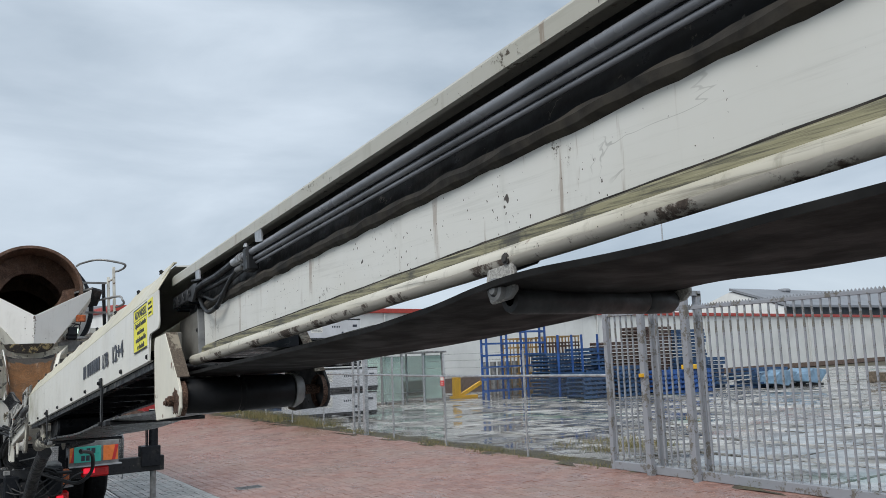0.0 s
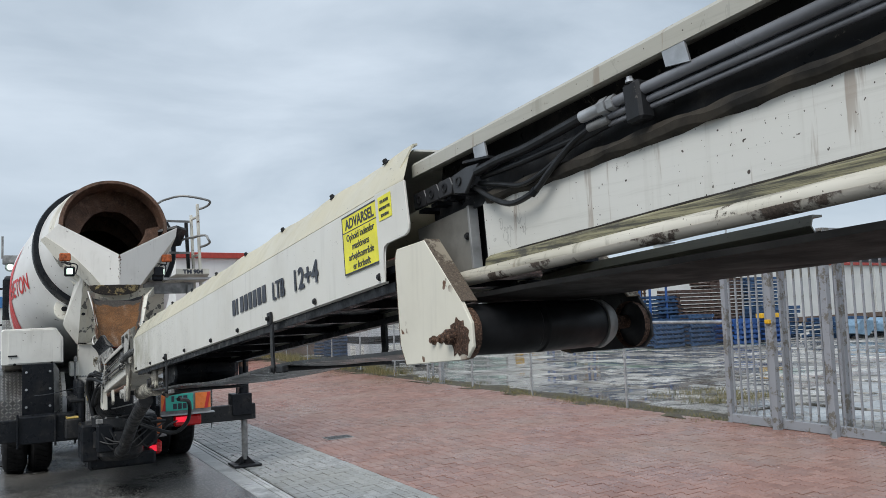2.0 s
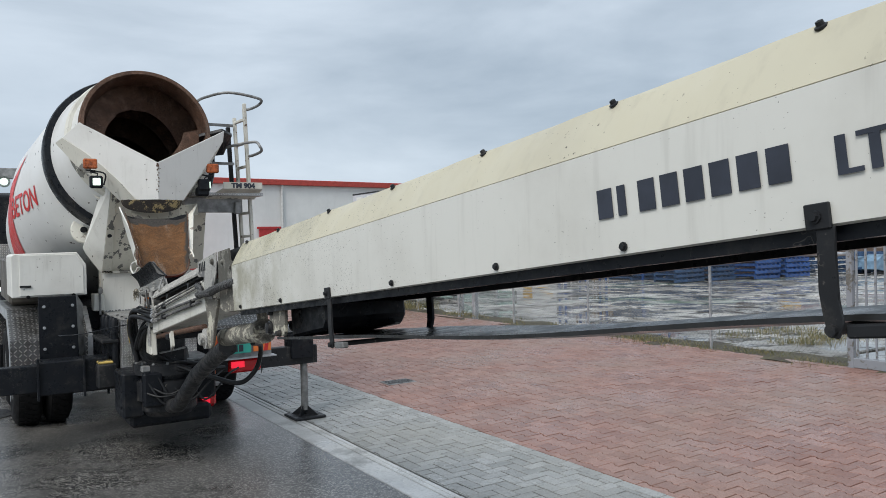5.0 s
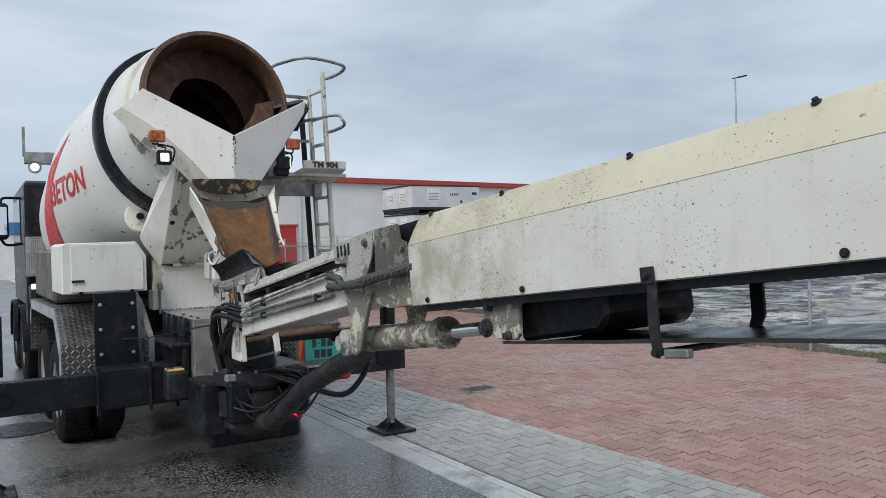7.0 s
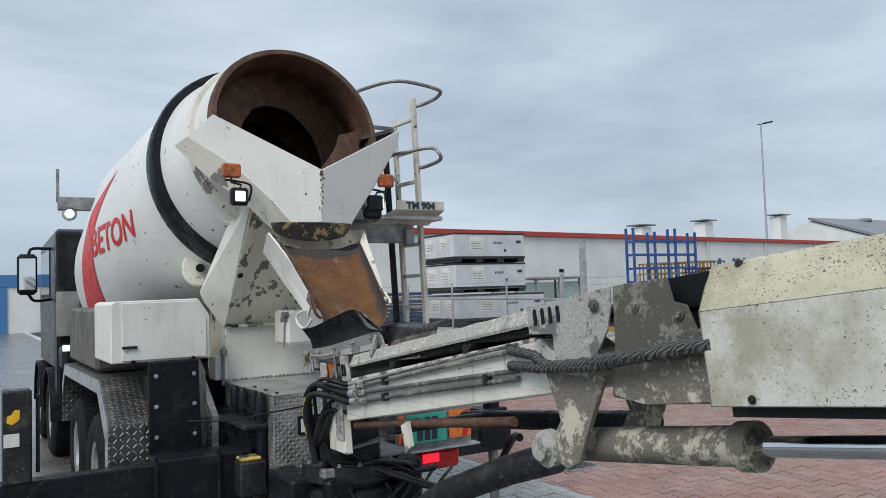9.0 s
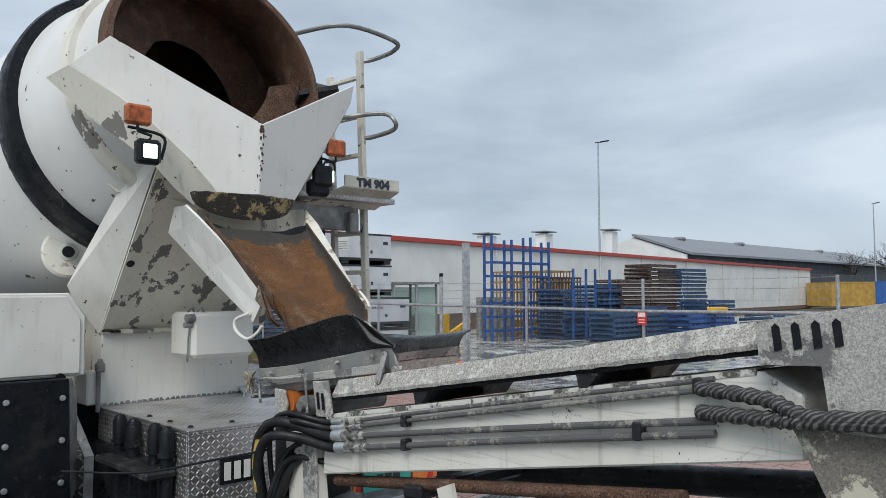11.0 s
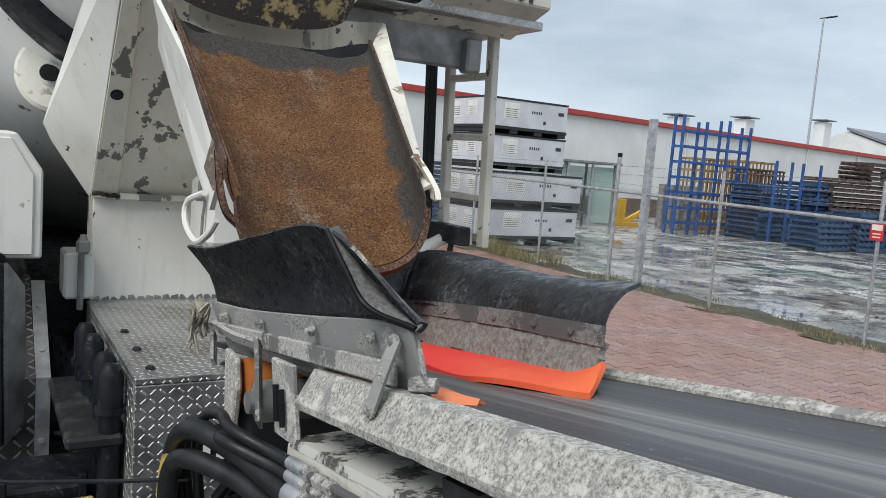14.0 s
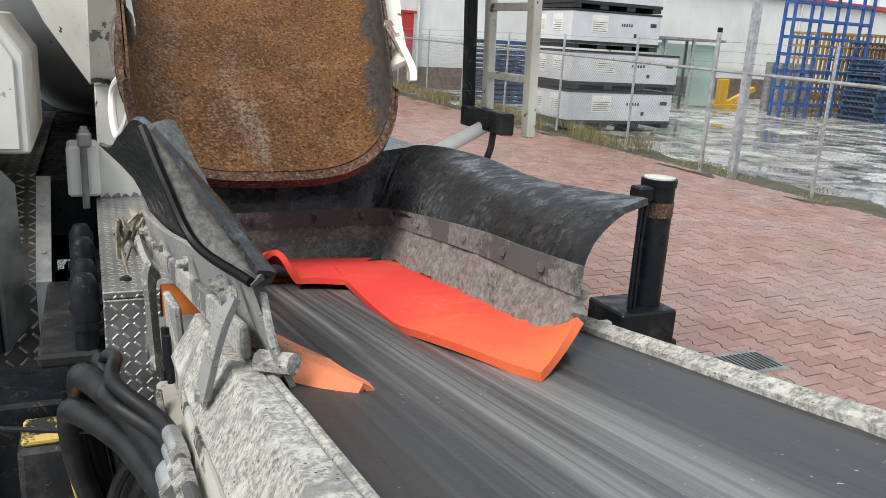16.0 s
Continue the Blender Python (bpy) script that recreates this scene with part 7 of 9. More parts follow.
part("flap_edge", bm, RUBBER, skirt, "thick black cut edge")
bm = B()
rows = []
for q, a in enumerate(base):
    u = q / (len(base) - 1)
    low = Vector((a.x + 0.034, a.y - 0.03 * (1 - u), tz(a.y) + 0.012 + 0.006 * noise.noise((u * 9, 0, 0))))
    rows.append([a + Vector((-0.010, 0, 0.004)), a.lerp(low, 0.5) + Vector((-0.008, 0, 0)), low])
sheet(bm, rows, 0.006)
pl = part("skirt_plate", bm, PLATE_GREY, skirt, "grey steel plate with splashes", 30)
for q in (3, 8, 13, 18, 22):
    a = base[q]
    part("bolt", bolt(B(), (a.x - 0.016, a.y, a.z - 0.022), (-1, 0, 0), 0.007, 0.014), STEEL_CRUST, pl, "crusted bolt")
bm = B()
beam(bm, (-0.306, 11.55, 1.445), (-0.268, 10.74, 1.560), 0.010, 0.035, 0.003)
part("angle_bar", bm, STEEL_CRUST, skirt, "", None)
# bent strap frame and the slotted bracket
for pts in ([(-0.312, 11.575, 1.36), (-0.314, 11.575, 1.42), (-0.318, 11.55, 1.458), (-0.318, 11.36, 1.474), (-0.316, 11.20, 1.495)],
            [(-0.318, 11.21, 1.500), (-0.326, 11.175, 1.485), (-0.324, 11.17, 1.43), (-0.320, 11.165, 1.345)]):
    bm = B()
    q = spline(pts, 4)
    sheet(bm, [[c + Vector((-0.006, 0.0, 0.010)), c + Vector((0.006, 0.012, -0.010))] for c in q], 0.009)
    part("clamp_strap", bm, STEEL_CRUST, skirt, "bent steel strap", 40)
bm = B()
prism(bm, [(-0.314, 11.155, 1.482), (-0.310, 11.055, 1.492), (-0.300, 11.035, 1.345), (-0.304, 11.14, 1.338)], (0.012, 0, 0), 0.003)
sb = part("slotted_bracket", bm, CONCRETE_CRUST, skirt, "pale crusted bracket with two slots", None)
for y in (11.118, 11.084):
    bm = B()
    tube(bm, [(-0.3155, y, 1.440), (-0.314, y - 0.004, 1.41), (-0.3115, y - 0.006, 1.372)], 0.0055, 8)
    part("slot", bm, BLACK, sb, "")
# flat lever with a boss at each end
bm = B()
q = spline([(-0.276, 10.720, 1.615), (-0.288, 10.716, 1.590), (-0.296, 10.722, 1.556), (-0.304, 10.730, 1.512)], 5)
sheet(bm, [[c + Vector((-0.002, -0.011, 0)), c + Vector((-0.008, 0, 0)), c + Vector((-0.002, 0.011, 0))] for c in q], 0.008)
lv = part("turn_lever", bm, PLATE_GREY, skirt, "flat grey lever", 40)
part("boss", bolt(B(), (-0.309, 10.730, 1.517), (-1, 0, 0), 0.011, 0.010), STEEL_CRUST, lv)
part("boss", bolt(B(), (-0.281, 10.722, 1.612), (-1, 0, 0), 0.010, 0.014), STEEL_CRUST, lv)
bm = B()
prism(bm, [(-0.264, 10.700, 1.625), (-0.262, 10.685, 1.60), (-0.250, 10.680, 1.548), (-0.250, 10.71, 1.540), (-0.258, 10.73, 1.61)], (0.008, 0, 0), 0.002)
part("end_angle", bm, STEEL_CRUST, skirt, "crusted end angle", None)
bm = B()
cyl(bm, (-0.262, 10.705, 1.555), (-0.236, 10.675, 1.560), 0.011, n=8)
part("stop_pin", bm, STEEL_CRUST, skirt, "")
bm = B()
cyl(bm, (-0.30, 11.36, 1.375), (0.12, 11.36, 1.375), 0.050, n=20)
part("idler", bm, plain("orange_idler", (0.50, 0.15, 0.03), 0.5), skirt, "orange idler roller")
bm = B()
cyl(bm, (-0.315, 11.22, 1.375), (0.10, 11.22, 1.375), 0.042, n=20)
cyl(bm, (-0.335, 11.22, 1.375), (-0.315, 11.22, 1.375), 0.022, n=12)
part("idler", bm, GREY, skirt, "grey idler roller")
bm = B()
prism(bm, [(-0.322, 11.44, 1.43), (-0.322, 11.36, 1.43), (-0.326, 11.33, 1.37), (-0.322, 11.36, 1.27), (-0.322, 11.42, 1.27)], (0.014, 0, 0), 0.004)
part("end_bracket", bm, CONCRETE_CRUST, skirt, "crusted end bracket", None)
bm = B()
for q in range(16):
    a = q * 2.39
    c = Vector((-0.335 + 0.018 * math.cos(a), 11.63 + 0.03 * math.sin(a * 1.7), 1.44 + 0.006 * (q % 7)))
    tube(bm, [c, c + Vector((0.02 * math.sin(a), 0.03 * math.cos(a), 0.02)), c + Vector((0.01 * math.cos(a), 0.02 * math.sin(a), -0.02 - 0.003 * q))], 0.0035, 5, 4)
part("rope_tuft", bm, plain("frayed_rope", (0.30, 0.27, 0.21), 0.9, vary=0.5, scale=30.0), skirt, "frayed pale rope")
# far side: caked skirt, clamping strip and a wide flap folding outward
path = spline([(-0.23, 11.50, 1.380), (-0.05, 11.515, 1.380), (0.08, 11.50, 1.385), (0.145, 11.455, 1.392), (0.132, 11.25, 1.425), (0.118, 11.0, 1.460), (0.102, 10.85, 1.478), (0.092, 10.705, 1.495)], 12)
edge = spline([(-0.23, 11.56, 1.590), (-0.05, 11.575, 1.600), (0.10, 11.565, 1.612), (0.235, 11.515, 1.635), (0.275, 11.33, 1.640), (0.262, 11.12, 1.640), (0.235, 10.92, 1.660), (0.205, 10.745, 1.683)], 12)
pn = len(path)
bm = B()
rows = []
for i, p in enumerate(path):
    u = i / (pn - 1)
    lo = 0.030 + 0.016 * noise.noise((u * 14, 0, 1)) + 0.018 * noise.noise((u * 47, 0, 2)) + 0.010 * noise.noise((u * 110, 0, 7)) - (0.02 if u < 0.4 else 0.0)
    inn = Vector((-0.022 if u > 0.42 else 0.0, -0.016 if u < 0.45 else 0, 0))
    rows.append([Vector((p.x, p.y, p.z)) + inn * (1 - v) + Vector((0.006 * noise.noise((u * 40, v * 7, 3)) + 0.003 * noise.noise((u * 95, v * 19, 4)), 0.006 * noise.noise((u * 40, v * 7, 9)), lo + (0.105 - lo) * v)) for v in (0, 0.08, 0.16, 0.28, 0.4, 0.52, 0.64, 0.76, 0.88, 1)])
sheet(bm, rows, 0.014)
part("caked_skirt", bm, SKIRT, skirt, "rubber skirt thick with dried concrete", 50)
bm = B()
sheet(bm, [[Vector((p.x - 0.007, p.y - 0.006, p.z + 0.098)), Vector((p.x - 0.005, p.y - 0.004, p.z + 0.132))] for p in path], 0.005)
st = part("clamp_strip", bm, STRIP_GREY, skirt, "grey steel clamping strip", 50)
for i in range(7, pn, 10):
    p = path[i]
    part("bolt", bolt(B(), (p.x - 0.007, p.y - 0.006, p.z + 0.116), (-1, -0.5, 0), 0.006, 0.005), STRIP_GREY, st)
bm = B()
rows = []
for i, (p, e) in enumerate(zip(path, edge)):
    u = i / (pn - 1)
    a = Vector((p.x + 0.004, p.y + 0.004, p.z + 0.118))
    up = 0.05 * (1 - 0.5 * u)
    rows.append([a.lerp(e, v ** 1.25) + Vector((wob(u, v), wob(v, u), up * math.sin(math.pi * v ** 0.8) * (1.0 if u > 0.4 else 0.25))) for v in (0, 0.12, 0.25, 0.4, 0.55, 0.7, 0.85, 1.0)])
sheet(bm, rows, -0.008)
part("rubber_flap", bm, RUBBER_WET, skirt, "wide wet black rubber flap folded outward", 60)
# foam strips sealing the skirt
for name, inner, outer in (("short", [(-0.155, 11.33), (-0.12, 11.25), (-0.07, 11.24), (-0.02, 11.20)], [(-0.16, 11.48), (-0.10, 11.46), (-0.02, 11.44), (0.09, 11.40)]),
                           ("long", [(-0.015, 11.30), (-0.028, 11.15), (-0.040, 10.95), (-0.045, 10.84), (-0.020, 10.70), (0.0, 10.62)], [(0.13, 11.40), (0.12, 11.22), (0.105, 11.02), (0.09, 10.90), (0.088, 10.78), (0.092, 10.69)])):
    bm = B()
    rows = []
    a = spline([(x, y, 0) for x, y in inner], 10)
    b = spline([(x, y, 0) for x, y in outer], 10)
    for i, (c, d) in enumerate(zip(a, b)):
        u = i / (len(a) - 1)
        lift = (0.050 * math.sin(min(1.0, u * 1.9) * math.pi) ** 2 + 0.006) if name == "short" else (0.010 * math.sin(u * 11) * (1 - u) + 0.004 + 0.018 * max(0, 1 - u * 7))
        base_up = 0.010 if name == "short" else 0.002
        rise = 0.012 if name == "short" else 0.014 + 0.028 * max(0, (u - 0.8) / 0.2) ** 1.5
        rows.append([Vector((c.x + (d.x - c.x) * v, c.y + (d.y - c.y) * v, tz(c.y + (d.y - c.y) * v) + base_up + lift * (1 - v) + rise * v ** 2 + 0.006 * math.sin(v * 3.1))) for v in (0, 0.2, 0.4, 0.6, 0.8, 1.0)])
    sheet(bm, rows, -0.010)
    part("foam_strip", bm, FOAM_R, skirt, "red-orange foam sealing strip", 60)
bm = B()
rows = []
for y, x0, x1, up in ((10.92, -0.262, -0.240, 0.03), (10.84, -0.256, -0.226, 0.028), (10.78, -0.250, -0.206, 0.022), (10.735, -0.244, -0.186, 0.016), (10.70, -0.224, -0.176, 0.010), (10.672, -0.196, -0.166, 0.006), (10.658, -0.178, -0.167, 0.004)):
    rows.append([(x0, y, tz(y) + up * 0.55), (x0 * 0.5 + x1 * 0.5, y, tz(y) + up + 0.006), (x1, y, tz(y) + up)])
sheet(bm, rows, -0.007)
part("foam_strip", bm, FOAM_O, skirt, "orange foam strip, frayed at its tip", 40)
# thick hoses looping at the root
for k, (ya, za, r, out, down) in enumerate(((10.96, 1.285, 0.021, -0.435, 11.40), (10.94, 1.243, 0.020, -0.452, 11.36), (10.97, 1.338, 0.011, -0.395, 11.36), (10.97, 1.315, 0.012, -0.405, 11.42))):
    pts = [(-0.318, ya, za), (-0.330, ya + 0.08, za - 0.006), (-0.365 - 0.01 * k, 11.14, za + 0.016), (out + 0.015, 11.24, za + 0.036 - 0.012 * k), (out, down - 0.05, za - 0.02), (out + 0.005, down, za - 0.13), (out + 0.03, down + 0.005, 1.00), (out + 0.06, down, 0.84)]
    hs = part("feed_hose", tube(B(), pts, r, 14, 6), HOSE, boom, "thick black hydraulic hose")
    part("hose_end", cyl(B(), (-0.318, ya - 0.035, za + 0.007), (-0.321, ya + 0.03, za - 0.002), r * 1.08, n=14), ALU, hs, "crimped zinc hose end")
    part("nut", cyl(B(), (-0.318, ya - 0.055, za + 0.010), (-0.318, ya - 0.036, za + 0.007), r * 1.25, n=6), STEEL_CRUST, hs)
bm = tube(B(), [(-0.455, 11.34, 1.235), (-0.458, 11.36, 1.15), (-0.440, 11.37, 1.02)], 0.0125, 8, 4)
part("hose_mark", bm, plain("faded_yellow_print", (0.42, 0.30, 0.07), 0.6, vary=0.5, scale=20.0), boom, "hose with worn yellow print")
bm = tube(B(), [(-0.42, 11.30, 1.20), (-0.60, 11.45, 1.16), (-0.80, 11.7, 1.10), (-0.95, 12.2, 1.05)], 0.005, 6, 5)
part("cable", bm, BLACK, boom, "thin black cable")

# Rail underside: grime patches plus a darker tone that stands for shade.
SKID = crusted("worn_shaded_underside", (0.56, 0.52, 0.45), (0.13, 0.10, 0.08), 0.55)
# telescopic inner section running out behind the camera
S0, S1 = 5.0, 14.0


def ih(s):
    return -0.034 * (s - 5.4)


def run(name, s0, s1, prof, material, label, thick=0.005, n=46, smooth=20, rag=0.0):
    """A rolled profile along the inner boom."""
    bm = B()
    rows = []
    for i in range(n + 1):
        s = s0 + (s1 - s0) * i / n
        rows.append([bp(x, s, h + ih(s) + rag * noise.noise((s * 11, q * 0.7, 2))) for q, (x, h) in enumerate(prof)])
    sheet(bm, rows, thick)
    return part(name, bm, material, boom, label, smooth)


run("inner_web", 5.26, S1, ((-0.245, 0.152), (-0.25, 0.146), (-0.25, 0.002)), BEAM_WHITE, "grimy white inner beam")
run("web_foot", 5.27, S1, ((-0.251, 0.004), (-0.266, -0.006), (-0.268, -0.020), (-0.262, -0.030)), OLIVE, "groove streaked with olive grime", n=120, rag=0.002)
# Thin dark line along the crease: groove shading put into colour.
run("groove_shade_bead", 5.40, S1, ((-0.252, 0.007), (-0.258, 0.004), (-0.259, 0.000), (-0.254, -0.002)), GRIME, "", 0.003, 120, 40, 0.003)
run("inner_rail", 5.15, S1, [(-0.268 + 0.018 * math.sin(a), -0.0405 + 0.0175 * math.cos(a)) for a in [0.4 - 2 * math.pi * q / 14 for q in range(15)]], RAIL_WHITE, "white rounded bottom rail", 0.003, smooth=60)
run("rail_skid", 5.16, S1, [(-0.268 + 0.0192 * math.sin(a), -0.0405 + 0.0187 * math.cos(a)) for a in [-1.75 - 1.9 * q / 7 for q in range(8)]], SKID, "worn grimy underside of the rail, darkened also as shade", 0.003, 120, 60, 0.0015)
run("upper_flange", 4.96, S1, ((-0.20, 0.332), (-0.292, 0.330), (-0.296, 0.324), (-0.296, 0.291), (-0.290, 0.291), (-0.290, 0.320), (-0.20, 0.322)), FLANGE, "pale upper flange", 0.004)
run("grimy_ledge", 5.3, S1, ((-0.245, 0.172), (-0.264, 0.166), (-0.270, 0.158), (-0.268, 0.148), (-0.252, 0.142)), GRIME, "ledge caked with black grime", 0.004, 260, 30, 0.010)
# Dark sheet below the pale flange; the recess's shade is in its colour.
run("inner_trough", 5.0, S1, ((-0.246, 0.150), (-0.238, 0.18), (-0.215, 0.318), (-0.02, 0.320)), DARK, "dark sheet in the recess under the flange, coloured as shade", 0.006)
run("far_rail", 5.0, 5.95, ((0.15, -0.010), (0.12, -0.010), (0.11, -0.03), (0.12, -0.045), (0.15, -0.046)), BEAM_DARK, "grimy rail on the other side, base darkened as shade", 0.005, 30, 60)
for x, h, r, m in ((-0.285, 0.243, 0.0115, PIPE), (-0.276, 0.222, 0.0075, PIPE), (-0.270, 0.208, 0.0055, PIPE)):
    bm = tube(B(), [bp(x, s, h + ih(s)) for s in (5.79, 7.0, 9.0, 11.0, 14.0)], r, 14)
    part("hydraulic_pipe", bm, m, boom, "long grey hydraulic pipe")
J = lambda s, d=0.0: bp(-0.285, s, 0.243 + d + ih(s))
bm = cyl(B(), J(5.725), J(5.787), 0.0135, n=18)
pj = part("pipe_joint", bm, ALU, boom, "zinc hose ferrule")
part("hex_nut", cyl(B(), J(5.790), J(5.812), 0.0185, n=6), ALU, pj)
part("hex_nut", cyl(B(), J(5.816), J(5.834), 0.0165, n=6), ALU, pj)
bm = B()
bbox(bm, (-0.302, 5.868, 0.165), (-0.262, 5.915, 0.246), 0.006)
cl = part("pipe_clamp", bm, DARK, boom, "dark pipe clamp", None)
part("bolt", bolt(B(), bp(-0.296, 5.89, 0.246), BN, 0.007, 0.012), ALU, cl)
bm = cyl(B(), bp(-0.276, 5.735, 0.205), bp(-0.276, 5.80, 0.203), 0.0105, n=12)
part("pipe_joint", bm, GREY, boom, "steel hose ferrule")
for pts, r in (([(-0.285, 5.29, 0.232), (-0.287, 5.40, 0.232), (-0.287, 5.53, 0.226), (-0.285, 5.73, 0.2315)], 0.0125),
               ([(-0.27, 5.25, 0.200), (-0.285, 5.36, 0.140), (-0.287, 5.44, 0.110), (-0.285, 5.53, 0.118), (-0.282, 5.587, 0.148), (-0.278, 5.676, 0.190), (-0.276, 5.74, 0.205)], 0.0075),
               ([(-0.26, 5.26, 0.210), (-0.275, 5.38, 0.175), (-0.275, 5.47, 0.150), (-0.275, 5.56, 0.158), (-0.272, 5.66, 0.185), (-0.270, 5.79, 0.195)], 0.006),
               ([(-0.262, 5.28, 0.222), (-0.275, 5.45, 0.205), (-0.275, 5.60, 0.200), (-0.270, 5.79, 0.196)], 0.008)):
    part("jumper_hose", tube(B(), [bp(*q) for q in pts], r, 10, 6), HOSE, boom, "black hose")
bm = cyl(B(), bp(-0.287, 5.520, 0.112), bp(-0.284, 5.535, 0.121), 0.0095, n=10)
part("cable_tie", bm, BLACK, boom, "")
# energy chain with its fixing plate
for i in range(4):
    s = 4.985 + i * 0.076
    c = 0.230 - i * 0.0015
    bm = B()
    if i < 3:
        prism(bm, [bp(-0.296, s - 0.036, c - 0.022), bp(-0.296, s + 0.030, c - 0.024), bp(-0.296, s + 0.042, c), bp(-0.296, s + 0.030, c + 0.024), bp(-0.296, s - 0.036, c + 0.025)], (0.012, 0, 0), 0.002)
    else:
        prism(bm, [bp(-0.296, s - 0.032, c - 0.026), bp(-0.296, s + 0.025, c - 0.040), bp(-0.296, s + 0.105, c + 0.022), bp(-0.296, s + 0.045, c + 0.030), bp(-0.296, s - 0.032, c + 0.024)], (0.012, 0, 0), 0.002)
    ln = part("chain_link", bm, CHAIN, boom, "black plastic chain link", None)
    bm = B()
    lathe(bm, bp(-0.297, s, c), (-1, 0, 0), [(0.0, 0.0135), (0.003, 0.0135), (0.003, 0.009), (0.0005, 0.008), (0.0005, 0.001)], 14)
    part("pivot", bm, DARK, ln, "")
    bm = B()
    bbox(bm, (-0.284, s - 0.03, 0.196), (-0.10, s + 0.01, 0.206))
    part("chain_rung", bm, BLACK, boom, "", None)
for s in (5.30, 5.98):
    bm = B()
    prism(bm, [bp(-0.294, s, 0.312 + ih(s)), bp(-0.294, s + 0.055, 0.312 + ih(s)), bp(-0.294, s + 0.066, 0.246 + ih(s)), bp(-0.294, s + 0.008, 0.258 + ih(s))], (-0.005, 0, 0))
    part("flange_lug", bm, ALU, boom, "grey lug", None)
bm = B()
prism(bm, [bp(-0.30, 5.245, 0.266), bp(-0.30, 5.37, 0.246), bp(-0.30, 5.37, 0.252), bp(-0.30, 5.25, 0.272)], (0.05, 0, 0))
part("chain_plate", bm, DARK, boom, "", None)
# end of the inner beam: plates dulled and blackened to carry the hood's shade
bm = B()
bbox(bm, (-0.20, 4.9, 0.0), (0.14, 5.24, 0.30), 0.0)
part("inner_bulkhead", bm, BLACK, boom, "end of the inner beam, blackened for the hood's shade", None)
bm = B()
bbox(bm, (-0.252, 4.88, -0.012), (-0.245, 5.182, 0.165), 0.0)
part("gusset_plate", bm, DULL, boom, "dull grey plate, the hood's shade in its colour", None)
bm = B()
prism(bm, [bp(-0.262, 5.186, 0.165), bp(-0.262, 5.196, 0.165), bp(-0.262, 5.196, -0.01), bp(-0.262, 5.186, -0.01)], (0.03, 0, 0), 0.001)
part("gusset_edge", bm, GREY, boom, "", None)
part("bolt", bolt(B(), bp(-0.253, 5.165, 0.085), (-1, 0, 0), 0.008, 0.008), DARK, boom)
bm = B()
bbox(bm, (-0.34, 4.95, 0.012), (-0.30, 5.10, 0.088), 0.003)
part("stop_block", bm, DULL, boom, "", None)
# the belt that hangs under the inner beam
bm = B()
sag = spline([(0, 5.16, -0.082), (0, 5.30, -0.088), (0, 5.75, -0.108), (0, 6.2, -0.130), (0, 6.6, -0.146), (0, 6.95, -0.152), (0, 7.15, -0.145), (0, 7.32, -0.147), (0, 7.55, -0.168), (0, 7.9, -0.185), (0, 9.0, -0.24), (0, 11.0, -0.32), (0, 14.0, -0.44)], 5)
rows = [[bp(x, q.y, q.z - 0.010 * (1 - ((x + 0.065) / 0.24) ** 2) + 0.002 * noise.noise((q.y * 5, x * 6, 0))) for x in (-0.305, -0.23, -0.15, -0.065, 0.02, 0.1, 0.175)] for q in sag]
sheet(bm, rows, 0.012)
part("return_belt", bm, UNDERBELT, boom, "sagging black return belt", 40)
